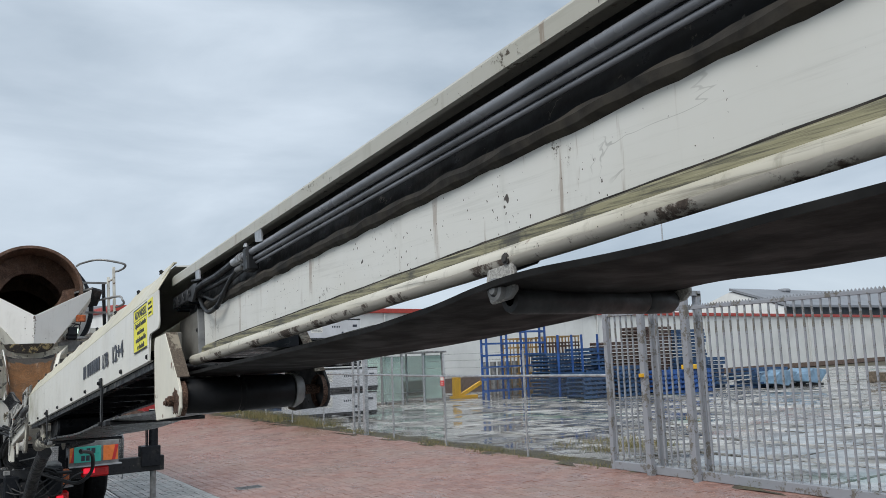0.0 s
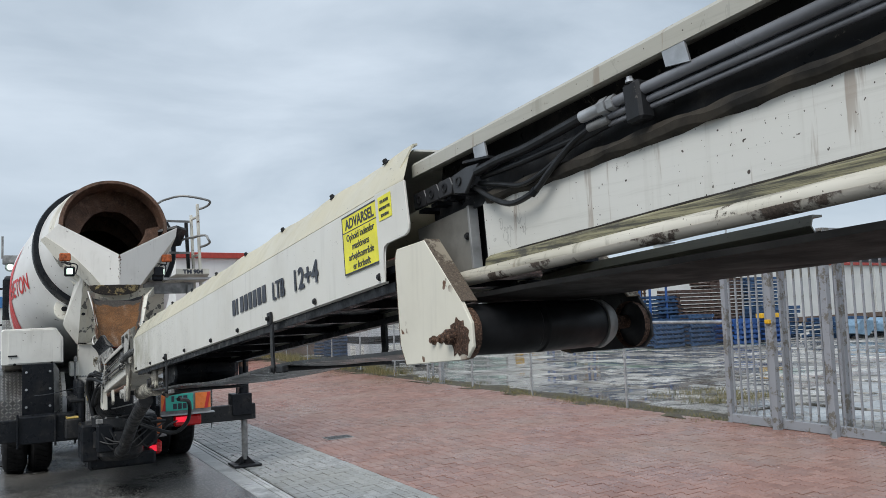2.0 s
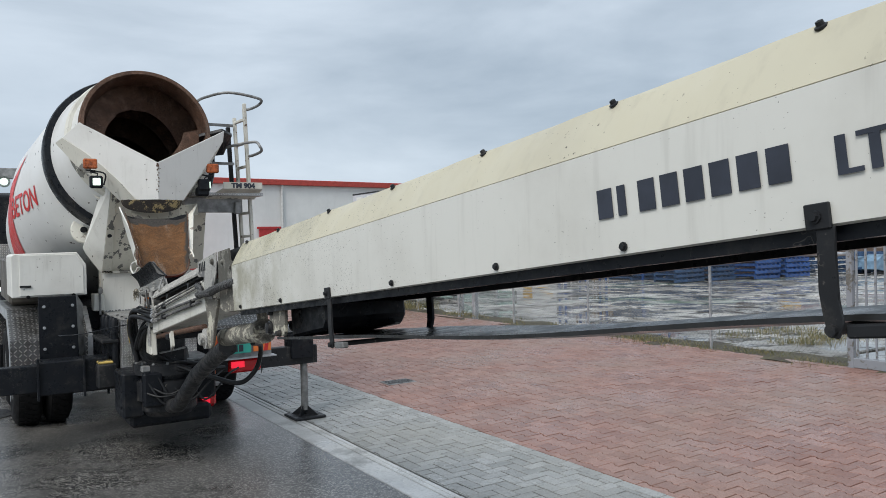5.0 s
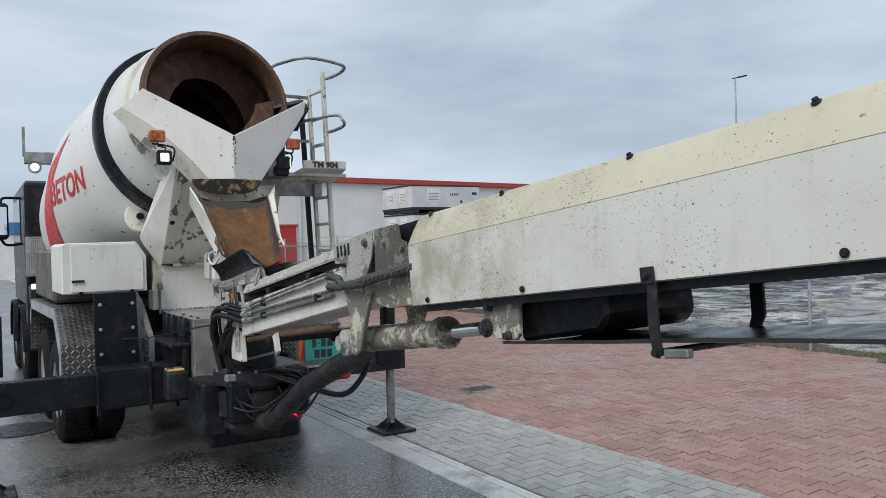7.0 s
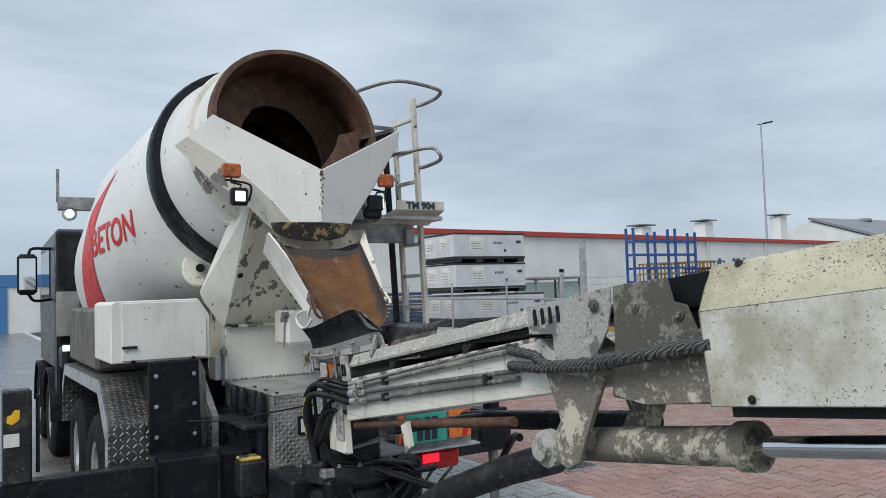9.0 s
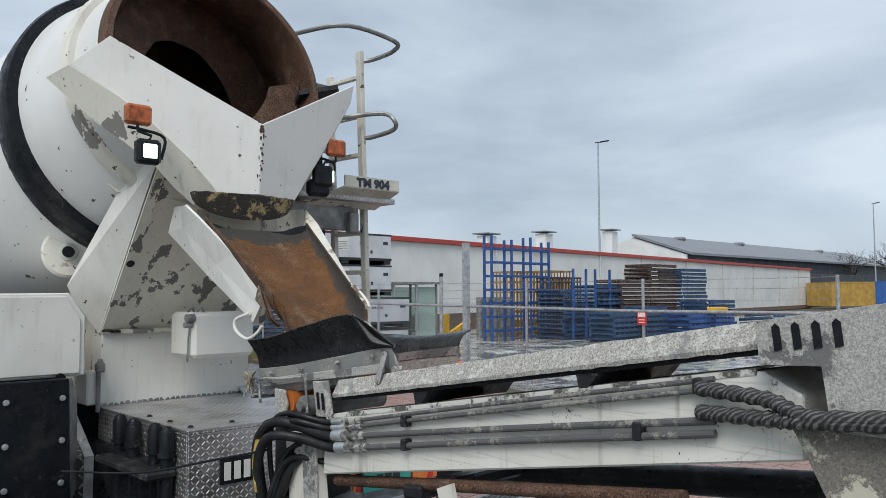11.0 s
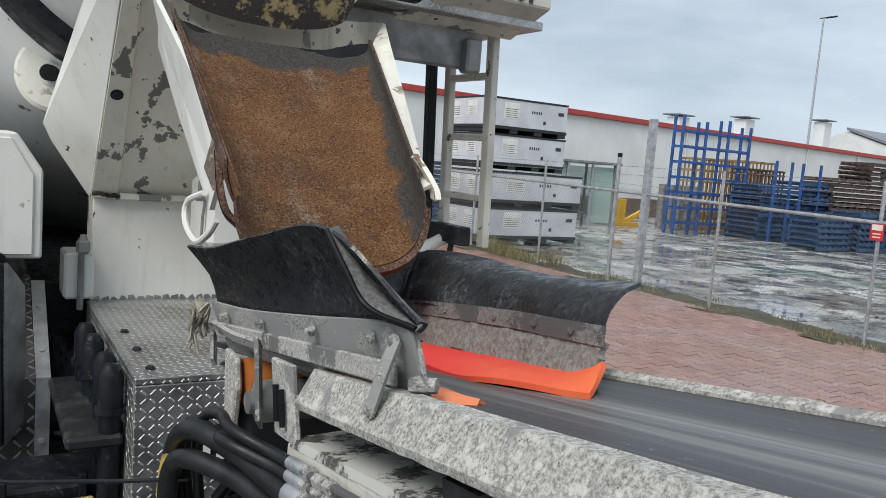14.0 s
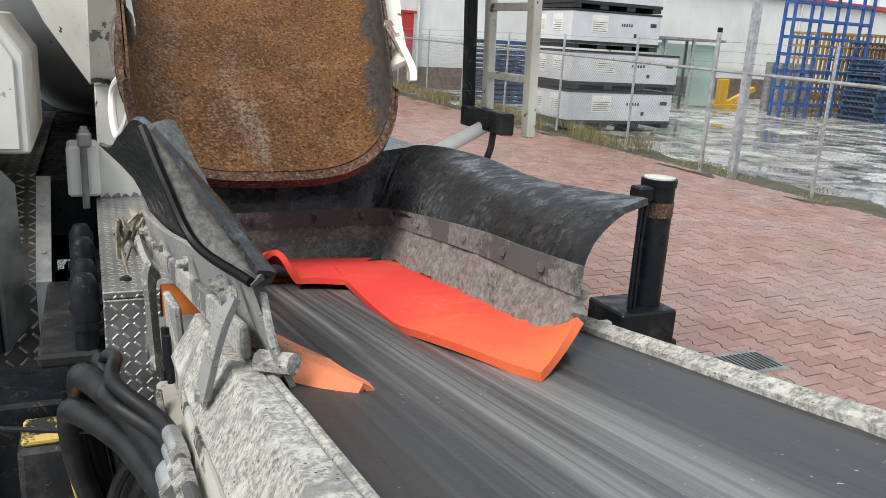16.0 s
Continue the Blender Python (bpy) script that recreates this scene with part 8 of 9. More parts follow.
# chipped cheek plates with the tail drum
for sx, x in ((-1, -0.375), (1, 0.225)):
    t = -sx * 0.010
    bm = B()
    prism(bm, [bp(x, 4.966, 0.085), bp(x, 5.133, 0.079), bp(x, 5.300, -0.112), bp(x, 5.338, -0.168), bp(x, 5.336, -0.228), bp(x, 5.300, -0.256), bp(x, 4.972, -0.249), bp(x, 4.945, -0.19), bp(x, 4.950, 0.062)], (t, 0, 0), 0.002)
    fl = part("roller_cheek", bm, CREAM_FLAP if sx < 0 else DARK, boom, "cream cheek plate with rusty chipped edge", None)
    bm = B()
    prism(bm, [bp(x - sx * 0.002, 5.128, 0.082), bp(x - sx * 0.002, 5.137, 0.082), bp(x - sx * 0.002, 5.304, -0.110), bp(x - sx * 0.002, 5.295, -0.112)], (-sx * 0.045, 0, 0), 0.001)
    part("turned_edge", bm, EDGE_RUST, fl, "dirty chipped edge", None)
    bm = B()
    prism(bm, [bp(x, 4.966, 0.086), bp(x, 4.948, 0.062), bp(x, 4.943, -0.19), bp(x, 4.970, -0.250), bp(x - sx * 0.02, 4.945, -0.24), bp(x - sx * 0.02, 4.922, -0.185), bp(x - sx * 0.02, 4.930, 0.056)], (-sx * 0.008, 0, 0))
    part("turned_edge", bm, EDGE_RUST, fl, "dirty chipped edge", None)
    bm = B()
    lathe(bm, bp(x - sx * 0.030, 5.272, -0.188), (sx, 0, 0), [(0.0, 0.066), (0.024, 0.064), (0.0275, 0.056), (0.0285, 0.032), (0.0285, 0.002)], 22)
    part("bearing", bm, RUST_DARK, fl, "rusty bearing housing")
    if sx < 0:
        ring = []
        for q in range(26):
            a = q * math.pi / 13
            r = 0.047 + 0.030 * noise.noise((math.cos(a) * 2.1, math.sin(a) * 2.1, 4.0)) + 0.012 * noise.noise((math.cos(a) * 7, math.sin(a) * 7, 1.0))
            ring.append(bp(x - 0.0006, min(5.330, 5.276 + r * math.cos(a)), max(-0.250, -0.198 + r * math.sin(a))))
        part("rust_scab", prism(B(), ring, (-0.0012, 0, 0)), RUST_DARK, fl, "flaking patch of brown rust", None)
    bm = B()
    lathe(bm, bp(x, 5.246, -0.194), (sx, 0, 0), [(0.0, 0.021), (0.020, 0.020), (0.022, 0.014), (0.030, 0.012), (0.031, 0.001)], 12)
    part("axle_end", bm, RUST_DARK, fl, "rusty axle end")
    for q in (5.148, 5.186):
        part("bolt", bolt(B(), bp(x, q, -0.194), (sx, 0, 0), 0.009, 0.014), RUST_DARK, fl)
bm = B()
lathe(bm, bp(-0.335, 5.24, -0.178), (1, 0, 0), [(0.0, 0.02), (0.0, 0.060), (0.012, 0.066), (0.20, 0.070), (0.205, 0.066), (0.22, 0.066), (0.225, 0.070), (0.42, 0.066), (0.43, 0.060), (0.43, 0.02)], 32)
td = part("tail_drum", bm, RUBBER, boom, "black rubber tail drum")
bm = B()
lathe(bm, bp(0.095, 5.24, -0.178), (1, 0, 0), [(0.0, 0.02), (0.0, 0.069), (0.012, 0.070), (0.04, 0.055), (0.04, 0.02)], 28)
part("drum_collar", bm, GREY, td, "bare steel collar")
bm = cyl(B(), bp(0.13, 5.24, -0.178), bp(0.25, 5.24, -0.178), 0.02, n=12)
part("axle", bm, RUST_DARK, td, "")
# return roller further out, carried by worn brackets under the rail
bm = B()
lathe(bm, bp(-0.262, 7.20, -0.176), (1, 0, 0.0), [(0.0, 0.012), (0.0, 0.024), (0.008, 0.027), (0.34, 0.027), (0.345, 0.024), (0.352, 0.027), (0.42, 0.026), (0.435, 0.018), (0.438, 0.002)], 24)
rr = part("return_roller", bm, ROLLER, boom, "black return roller")
for x, sx in ((-0.285, -1), (0.185, 1)):
    bm = B()
    prism(bm, [bp(x, 7.172, -0.115), bp(x, 7.248, -0.115), bp(x, 7.246, -0.168), bp(x, 7.226, -0.180), bp(x, 7.170, -0.180), bp(x, 7.158, -0.150)], (-sx * 0.012, 0, 0), 0.003)
    br = part("roller_bracket", bm, STEEL_CRUST, rr, "worn steel bracket")
    bm = B()
    lathe(bm, bp(x, 7.20, -0.158), (sx, 0, 0), [(0.0, 0.022), (0.010, 0.021), (0.012, 0.014), (0.006, 0.012), (0.016, 0.009), (0.017, 0.001)], 14)
    part("bearing", bm, GREY, rr, "")
    bm = B()
    bbox(bm, (min(x, x - sx * 0.06), 7.175, -0.120), (max(x, x - sx * 0.06), 7.26, -0.096), 0.006)
    bolt(bm, bp(x + sx * 0.001, 7.235, -0.108), (sx, 0, 0), 0.008, 0.007)
    part("mount", bm, DARK, rr, "dark mounting block", None)


# ---- fence, gate and everything stored in the yard ----
fence = thing("chain_link_fence", "galvanised chain-link fence with barbed wire on top", "fence", (8.6, 20, 0))
FX = 8.6


def fz(y):
    return 0.0 + max(0, y - 12) * 0.016


for y in (12.34, 15.25, 17.65, 21.87, 24.3, 26.7, 29.1, 31.5, 33.9, 36.2):
    bm = B()
    cyl(bm, (FX, y, fz(y) - 0.1), (FX, y, 2.06), 0.024, n=10)
    part("post", bm, ALU, fence, "galvanised post")
for x, y, h, w in ((8.62, 19.19, 2.82, 0.055),):
    bm = B()
    box(bm, (x - w, y - w, -0.1), (x + w, y + w, h), 0.006)
    part("tall_post", bm, ALU, fence, "tall square post", None)
for x, y in ((8.60, 19.87), (8.95, 20.25)):
    bm = B()
    cyl(bm, (x, y, 0), (x, y, 2.18), 0.036, n=12)
    part("gate_post", bm, ALU, fence, "galvanised gate post")
    bm = B()
    cyl(bm, (x, y, 2.18), (x, y, 2.25), 0.04, n=12)
    part("post_cap", bm, BLACK, fence, "black cap")
bm = B()
tube(bm, [(FX, 9.95, 1.56), (FX, 12.34, 1.555), (FX, 15.25, 1.55), (FX, 19.2, 1.60), (FX, 24.3, 1.66), (FX, 36.2, 1.80)], 0.025, 10)
part("top_rail", bm, ALU, fence, "galvanised top rail")
for k, z in enumerate((1.74, 1.90, 2.04)):
    bm = B()
    n = 60
    tube(bm, [(FX + 0.004 * (i % 2), 12.34 + (36.2 - 12.34) * i / n, z - 0.012 * math.sin(math.pi * ((i / n * 10) % 1))) for i in range(n + 1)], 0.0035, 4)
    for i in range(200):
        y = 12.4 + i * 0.119
        beam(bm, (FX - 0.015, y, z - 0.02), (FX + 0.015, y + 0.01, z + 0.01), 0.003, 0.003)
    part("barbed_wire", bm, GREY, fence, "", None)


def link_mesh(y0, y1):
    """Two families of slanting wires."""
    verts, faces = [], []
    r = 0.0017
    hgt = 1.50
    step = 0.07
    for fam in (-1, 1):
        c = y0 - hgt
        while c < y1 + hgt:
            ya, yb = (c, c + hgt) if fam > 0 else (c + hgt, c)
            za, zb = 0.0, hgt
            t0, t1 = 0.0, 1.0
            d = yb - ya
            for lim, sgn in ((y0, 1), (y1, -1)):
                pa, pb = (ya - lim) * sgn, (yb - lim) * sgn
                if pa < 0 and pb < 0:
                    t0, t1 = 1, 0
                    break
                if pa < 0:
                    t0 = max(t0, pa / (pa - pb))
                elif pb < 0:
                    t1 = min(t1, pa / (pa - pb))
            if t1 > t0 + 0.01:
                b = len(verts)
                for t in (t0, t1):
                    y, z = ya + d * t, za + (zb - za) * t + fz(ya + d * t) + 0.045
                    x = FX + fam * 0.002 - 0.02
                    verts += [(x - r, y, z), (x + r, y, z - r), (x + r, y, z + r)]
                faces += [(b, b + 1, b + 4, b + 3), (b + 1, b + 2, b + 5, b + 4), (b + 2, b, b + 3, b + 5)]
            c += step
    me = bpy.data.meshes.new("mesh_wire")
    me.from_pydata(verts, [], faces)
    me.materials.append(plain("dull_fence_wire", (0.16, 0.165, 0.17), 0.5, 0.2))
    ob = new("mesh_wire", me)
    ob.parent = fence
    ob.matrix_parent_inverse = Matrix.Translation(-Vector(fence.location))
    return tagged(ob, "diamond wire mesh", kind="stuff")


link_mesh(9.97, 36.2)
bm = B()
box(bm, (FX - 0.05, 15.17, 1.34), (FX - 0.044, 15.33, 1.54), 0.0)
fs = part("fence_sign", bm, RED, fence, "small red and white sign", None)
bm = B()
box(bm, (FX - 0.054, 15.185, 1.46), (FX - 0.051, 15.315, 1.53), 0.0)
box(bm, (FX - 0.054, 15.20, 1.37), (FX - 0.051, 15.30, 1.385), 0.0)
box(bm, (FX - 0.054, 15.20, 1.41), (FX - 0.051, 15.30, 1.425), 0.0)
part("sign_bars", bm, WHITE, fs, "white field and bars", None)

gate = thing("sliding_gate", "grey galvanised sliding gate of upright bars", "gate", (8.5, 4, 0))
GX = 8.52
GALV = crusted("stained_galvanised_steel", (0.27, 0.285, 0.31), (0.17, 0.16, 0.14), 0.56)
bm = B()
box(bm, (GX - 0.05, -6.0, 0.03), (GX + 0.05, 9.92, 0.16), 0.006)
part("bottom_beam", bm, GALV, gate, "bottom beam", None)
bm = B()
box(bm, (GX - 0.025, -6.0, 2.55), (GX + 0.025, 9.92, 2.60), 0.004)
part("top_beam", bm, GALV, gate, "top rail", None)
bm = B()
i = 0
y = -6.0
while y < 9.9:
    prism(bm, [(GX - 0.002, y, 2.60), (GX - 0.002, y + 0.05, 2.60), (GX - 0.002, y + 0.025, 2.635)], (0.004, 0, 0))
    y += 0.05
part("tooth_strip", bm, GALV, gate, "saw-tooth strip", None)
bar_me = None
y = -5.9
while y < 9.95:
    bm = B()
    box(bm, (GX - 0.0115, -0.0115, 0.16), (GX + 0.0115, 0.0115, 2.55), 0.0)
    if bar_me is None:
        ob = part("bar", bm, GALV, gate, "", None)
        bar_me = ob.data
        ob.location.y = y
    else:
        bm.free()
        ob = new("bar", bar_me)
        ob.parent = gate
        ob.matrix_parent_inverse = Matrix.Translation(-Vector(gate.location))
        ob.location.y = y
    y += 0.128
for y, h in ((9.02, 2.64), (8.13, 2.80)):
    for x in (8.40, 8.70):
        bm = B()
        box(bm, (x - 0.05, y - 0.05, -0.05), (x + 0.05, y + 0.05, h), 0.006)
        box(bm, (x - 0.09, y - 0.09, -0.02), (x + 0.09, y + 0.09, 0.02), 0.004)
        part("guide_post", bm, GALV, gate, "square guide post", None)
bm = B()
box(bm, (8.35, 8.08, 2.76), (8.75, 8.18, 2.84), 0.005)
part("guide_bracket", bm, GALV, gate, "", None)
bm = B()
box(bm, (8.46, 9.88, 0.02), (8.54, 9.96, 2.62), 0.005)
part("leaf_end", bm, GALV, gate, "", None)
bm = B()
box(bm, (8.30, 8.98, 1.54), (8.36, 9.06, 1.60), 0.01)
part("yellow_switch", bm, YELLOWPAINT, gate, "small yellow box")


# stacked packing boxes with dark pallets
BOXG = plain("grey_white_box_board", (0.55, 0.56, 0.58), 0.6, vary=0.1, scale=2.0)
BOXBLK = plain("black_pallet_plastic", (0.02, 0.021, 0.023), 0.6, vary=0.3)


def packing_box(x, y, z, w, d, h):
    t = thing("packing_box", "grey-white packing box on a black pallet, stacked", "box", (x, y, z), "stack of packing boxes")
    part("carton", box(B(), (x, y, z + 0.15), (x + w, y + d, z + h - 0.03), 0.012), BOXG, t, "grey-white carton", None)
    bm = B()
    box(bm, (x - 0.01, y - 0.01, z + h - 0.045), (x + w + 0.01, y + d + 0.01, z + h), 0.006)
    part("lid", bm, BOXBLK, t, "dark lid edge", None)
    bm = B()
    box(bm, (x - 0.01, y - 0.01, z + 0.09), (x + w + 0.01, y + d + 0.01, z + 0.16), 0.004)
    for i in range(4):
        box(bm, (x + 0.02 + i * (w - 0.26) / 3, y, z), (x + 0.24 + i * (w - 0.26) / 3, y + d, z + 0.10), 0.004)
    part("pallet", bm, BOXBLK, t, "black pallet", None)
    for a, b in (((x + w * 0.22, y - 0.004, z + 0.34), (x + w * 0.40, y - 0.001, z + h - 0.10)), ((x - 0.004, y + d * 0.2, z + 0.34), (x - 0.001, y + d * 0.42, z + h - 0.10)), ((x - 0.004, y + d * 0.6, z + 0.30), (x - 0.001, y + d * 0.85, z + h - 0.12))):
        pp = part("paper", box(B(), a, b), WHITE, t, "white paper label", None)
        for i in range(5):
            zz = z + 0.37 + i * 0.045
            if b[0] - a[0] > 0.1:
                bar = box(B(), (a[0] + 0.03, y - 0.007, zz), (b[0] - 0.03 - 0.05 * (i % 2), y - 0.0045, zz + 0.009))
            else:
                bar = box(B(), (x - 0.007, a[1] + 0.03, zz), (x - 0.0045, b[1] - 0.03 - 0.05 * (i % 2), zz + 0.009))
            part("print_bar", bar, INK, pp, "", None)
    for a, b in ((0.55, 0.565), (0.577, 0.592), (0.604, 0.619), (0.631, 0.646), (0.658, 0.673)):
        part("print_bar", box(B(), (x + w * a, y - 0.004, z + 0.50), (x + w * b, y - 0.001, z + 0.56)), INK, t, "", None)
    part("print_bar", box(B(), (x + w * 0.70, y - 0.004, z + 0.28), (x + w * 0.73, y - 0.001, z + 0.36)), INK, t, "", None)
    part("print_bar", box(B(), (x + w * 0.88, y - 0.004, z + 0.52), (x + w * 0.95, y - 0.001, z + 0.60)), INK, t, "", None)


for i, (x, z, w) in enumerate(((9.05, 0.12, 2.80), (9.05, 0.95, 2.85), (8.95, 1.80, 2.32), (8.92, 2.62, 2.34))):
    packing_box(x, 24.66, z, w, 1.75, 0.80)


def pallet_stack(name, x, y, w, d, z0, n, step, material, label, group, jitter, rnd):
    """Flat steel frames piled on one another; each one is a part."""
    t = thing(name, label, "stack", (x, y, z0), group)
    for i in range(n):
        z = z0 + i * step
        ox, oy = rnd.uniform(-jitter, jitter), rnd.uniform(-jitter, jitter)
        bm = B()
        for sy in (0, d - 0.07):
            box(bm, (x + ox, y + oy + sy, z), (x + ox + w, y + oy + sy + 0.07, z + step * 0.5))
        for k in range(6):
            xx = x + ox + k * (w - 0.08) / 5
            box(bm, (xx, y + oy, z + step * 0.5), (xx + 0.08, y + oy + d, z + step * 0.78))
        part("frame", bm, material, t, "", None)
    return t


rnd = random.Random(4)
pallet_stack("pallet_stack", 9.3, 29.2, 1.5, 1.1, 0.2, 13, 0.13, BLUE_D, "stack of dark blue pallets behind the fence", "pallet stacks", 0.03, rnd)
pallet_stack("pallet_stack", 23.0, 25.4, 1.9, 1.2, 0.06, 14, 0.155, BROWNSTEEL, "tall stack of brown rusted steel frames", "frame stacks", 0.04, rnd)
pallet_stack("pallet_stack", 24.9, 25.3, 1.9, 1.2, 0.06, 18, 0.155, BROWNSTEEL, "tall stack of brown rusted steel frames", "frame stacks", 0.04, rnd)
pallet_stack("pallet_stack", 26.9, 25.0, 1.8, 1.2, 0.06, 17, 0.155, BLUE_D, "tall stack of blue steel frames", "frame stacks", 0.04, rnd)
pallet_stack("pallet_stack", 19.8, 25.6, 1.7, 1.2, 0.06, 12, 0.15, BLUE_D, "stack of blue steel frames", "frame stacks", 0.08, rnd)
pallet_stack("pallet_stack", 21.6, 25.5, 1.6, 1.2, 0.06, 13, 0.15, BLUE_D, "stack of blue steel frames", "frame stacks", 0.08, rnd)
pallet_stack("pallet_stack", 22.8, 22.5, 1.4, 1.2, 0.06, 5, 0.19, BLUE, "low pile of bright blue crates", "low crates", 0.03, rnd)
pallet_stack("pallet_stack", 24.3, 22.3, 1.4, 1.2, 0.06, 5, 0.19, BLUE, "low pile of bright blue crates", "low crates", 0.03, rnd)
pallet_stack("pallet_stack", 19.6, 23.4, 1.5, 1.0, 0.06, 6, 0.17, BLUE_D, "low pile of blue frames", "low crates", 0.05, rnd)
pallet_stack("pallet_stack", 21.2, 23.2, 1.3, 1.0, 0.06, 7, 0.17, BLUE_D, "low pile of blue frames", "low crates", 0.05, rnd)
pallet_stack("pallet_stack", 25.9, 23.4, 2.0, 1.3, 0.06, 8, 0.17, BLUE_D, "pile of blue frames", "low crates", 0.10, rnd)
pallet_stack("pallet_stack", 27.4, 21.7, 2.2, 1.2, 0.06, 5, 0.17, BLUE_D, "untidy pile of dark blue frames", "low crates", 0.18, rnd)
for x in (20.2, 20.95, 21.5, 22.4):
    bm = B()
    beam(bm, (x, 25.5, 0.05), (x + 0.02, 25.5, 2.55), 0.08, 0.06)
    solo("steel_upright", bm, BLUE, "blue steel upright standing against the stacks", "upright", "uprights")
bm = B()
box(bm, (24.0, 22.2, 0.98), (25.0, 22.5, 1.16), 0.02)
solo("orange_crate", bm, YELLOWPAINT, "yellow-orange steel crate on the blue pile", "crate")


def rack_tower(x0, y0, cols, gap, h, d, material):
    t = thing("storage_rack", "tall blue steel storage rack, empty", "rack", (x0, y0, 0))
    for i in range(cols):
        for dy in (0, d):
            bm = B()
            hh = h + (0.18 if i % 2 == 0 else 0.05)
            box(bm, (x0 + i * gap - 0.038, y0 + dy - 0.038, 0.03), (x0 + i * gap + 0.038, y0 + dy + 0.038, hh), 0.004)
            part("upright", bm, material, t, "", None)
    z = 0.35
    k = 0
    while z < h:
        for dy in (0, d):
            bm = B()
            box(bm, (x0, y0 + dy - 0.03, z), (x0 + gap * (cols - 1), y0 + dy + 0.03, z + 0.07), 0.0)
            part("shelf_bar", bm, material, t, "", None)
        for i in range(cols):
            part("cross_bar", box(B(), (x0 + i * gap - 0.03, y0, z - 0.02), (x0 + i * gap + 0.03, y0 + d, z + 0.04), 0.0), material, t, "", None)
        z += 0.48
        k += 1


rack_tower(17.85, 27.2, 4, 1.04, 3.55, 0.35, BLUE)


def cage(x, y, w, d, h, material, label):
    t = thing("steel_cage", label, "cage", (x, y, 0), "rusty cages")
    n = 9
    for i in range(n):
        bm = B()
        for dy in (0, d):
            box(bm, (x + i * w / (n - 1) - 0.02, y + dy - 0.02, 0.06), (x + i * w / (n - 1) + 0.02, y + dy + 0.02, h), 0.0)
        part("upright", bm, material, t, "", None)
    for z in (0.1, 0.5, 0.95, 1.25, 1.3, 1.7, 2.1, h - 0.06):
        bm = B()
        for dy in (-0.03, d):
            box(bm, (x - 0.04, y + dy, z), (x + w + 0.04, y + dy + 0.05, z + 0.06), 0.0)
        for dx in (-0.03, w):
            box(bm, (x + dx, y, z), (x + dx + 0.05, y + d, z + 0.06), 0.0)
        part("rail", bm, material, t, "", None)


cage(20.6, 28.6, 1.6, 1.1, 2.55, OCHRE, "ochre rusted steel cage, two high")
cage(22.4, 28.4, 1.6, 1.1, 2.60, OCHRE, "ochre rusted steel cage, two high")
cage(21.4, 27.2, 1.5, 0.9, 2.30, BROWNSTEEL, "brown rusted steel cage")
for i in range(5):
    bm = B()
    cyl(bm, (19.0 + i * 0.40, 28.9, 0.05), (19.0 + i * 0.40, 28.9, 1.55), 0.13, n=14)
    solo("grey_pipe", bm, GREY, "pale grey pipe standing upright behind the rack", "pipe", "standing pipes")
shelter = thing("glass_shelter", "glazed shelter with grey posts and pale green panes", "shelter", (15.2, 30.5, 0))
SX0, SX1, SY0, SY1 = 15.2, 18.3, 30.5, 32.0
for x in (SX0, 16.2, 17.3, SX1):
    for y in (SY0, SY1):
        part("post", box(B(), (x - 0.04, y - 0.04, 0.0), (x + 0.04, y + 0.04, 2.2), 0.006), ALU if x in (16.2, 17.3) else GREY, shelter, "", None)
part("roof", box(B(), (SX0 - 0.15, SY0 - 0.2, 2.2), (SX1 + 0.15, SY1 + 0.15, 2.28), 0.01), GREY, shelter, "flat grey roof", None)
for x0, x1 in ((SX0, 16.2), (16.2, 17.3), (17.3, SX1)):
    for y in (SY0, SY1):
        if y == SY0 and x0 == 16.2:
            continue
        pane = part("pane", box(B(), (x0 + 0.05, y - 0.006, 0.18), (x1 - 0.05, y + 0.006, 2.1)), GREENGLASS, shelter, "pale green glass pane", None)
        pane.visible_shadow = False
for x in (SX0, SX1):
    pane = part("pane", box(B(), (x - 0.006, SY0 + 0.05, 0.18), (x + 0.006, SY1 - 0.05, 2.1)), GREENGLASS, shelter, "pale green glass pane", None)
    pane.visible_shadow = False
part("bench", box(B(), (SX0 + 0.2, SY1 - 0.5, 0.42), (SX1 - 0.2, SY1 - 0.1, 0.47), 0.01), GREY, shelter, "grey bench", None)
stand = thing("yellow_stand", "yellow painted steel stand", "stand", (19.9, 31.6, 0))
part("upright", box(B(), (19.62, 31.5, 0.08), (19.98, 31.75, 1.02), 0.02), YELLOWPAINT, stand, "", None)
part("brace", beam(B(), (19.95, 31.6, 0.14), (21.2, 31.6, 0.72), 0.16, 0.16), YELLOWPAINT, stand, "", None)
part("base", box(B(), (19.5, 31.45, 0.03), (20.9, 31.8, 0.16), 0.01), YELLOWPAINT, stand, "", None)


def skip(x, y, w, material, label):
    t = thing("tipping_skip", label, "skip", (x, y, 0), "tipping skips")
    bm = B()
    prism(bm, [(x, y, 0.25), (x + w * 0.55, y, 0.12), (x + w, y, 0.72), (x + w * 0.3, y, 0.86), (x + 0.05, y, 0.6)], (0, 1.2, 0), 0.02)
    part("body", bm, material, t, "", None)
    for dy in (0.1, 1.0):
        part("skid", box(B(), (x + 0.05, y + dy, 0.03), (x + w * 0.8, y + dy + 0.1, 0.14)), DARK, t, "", None)


YARD_SPREAD = Matrix.Translation((-1.66, 9.34, 0.04)) @ Matrix.Scale(1.09, 4) @ Matrix.Translation((1.66, -9.34, -0.04))


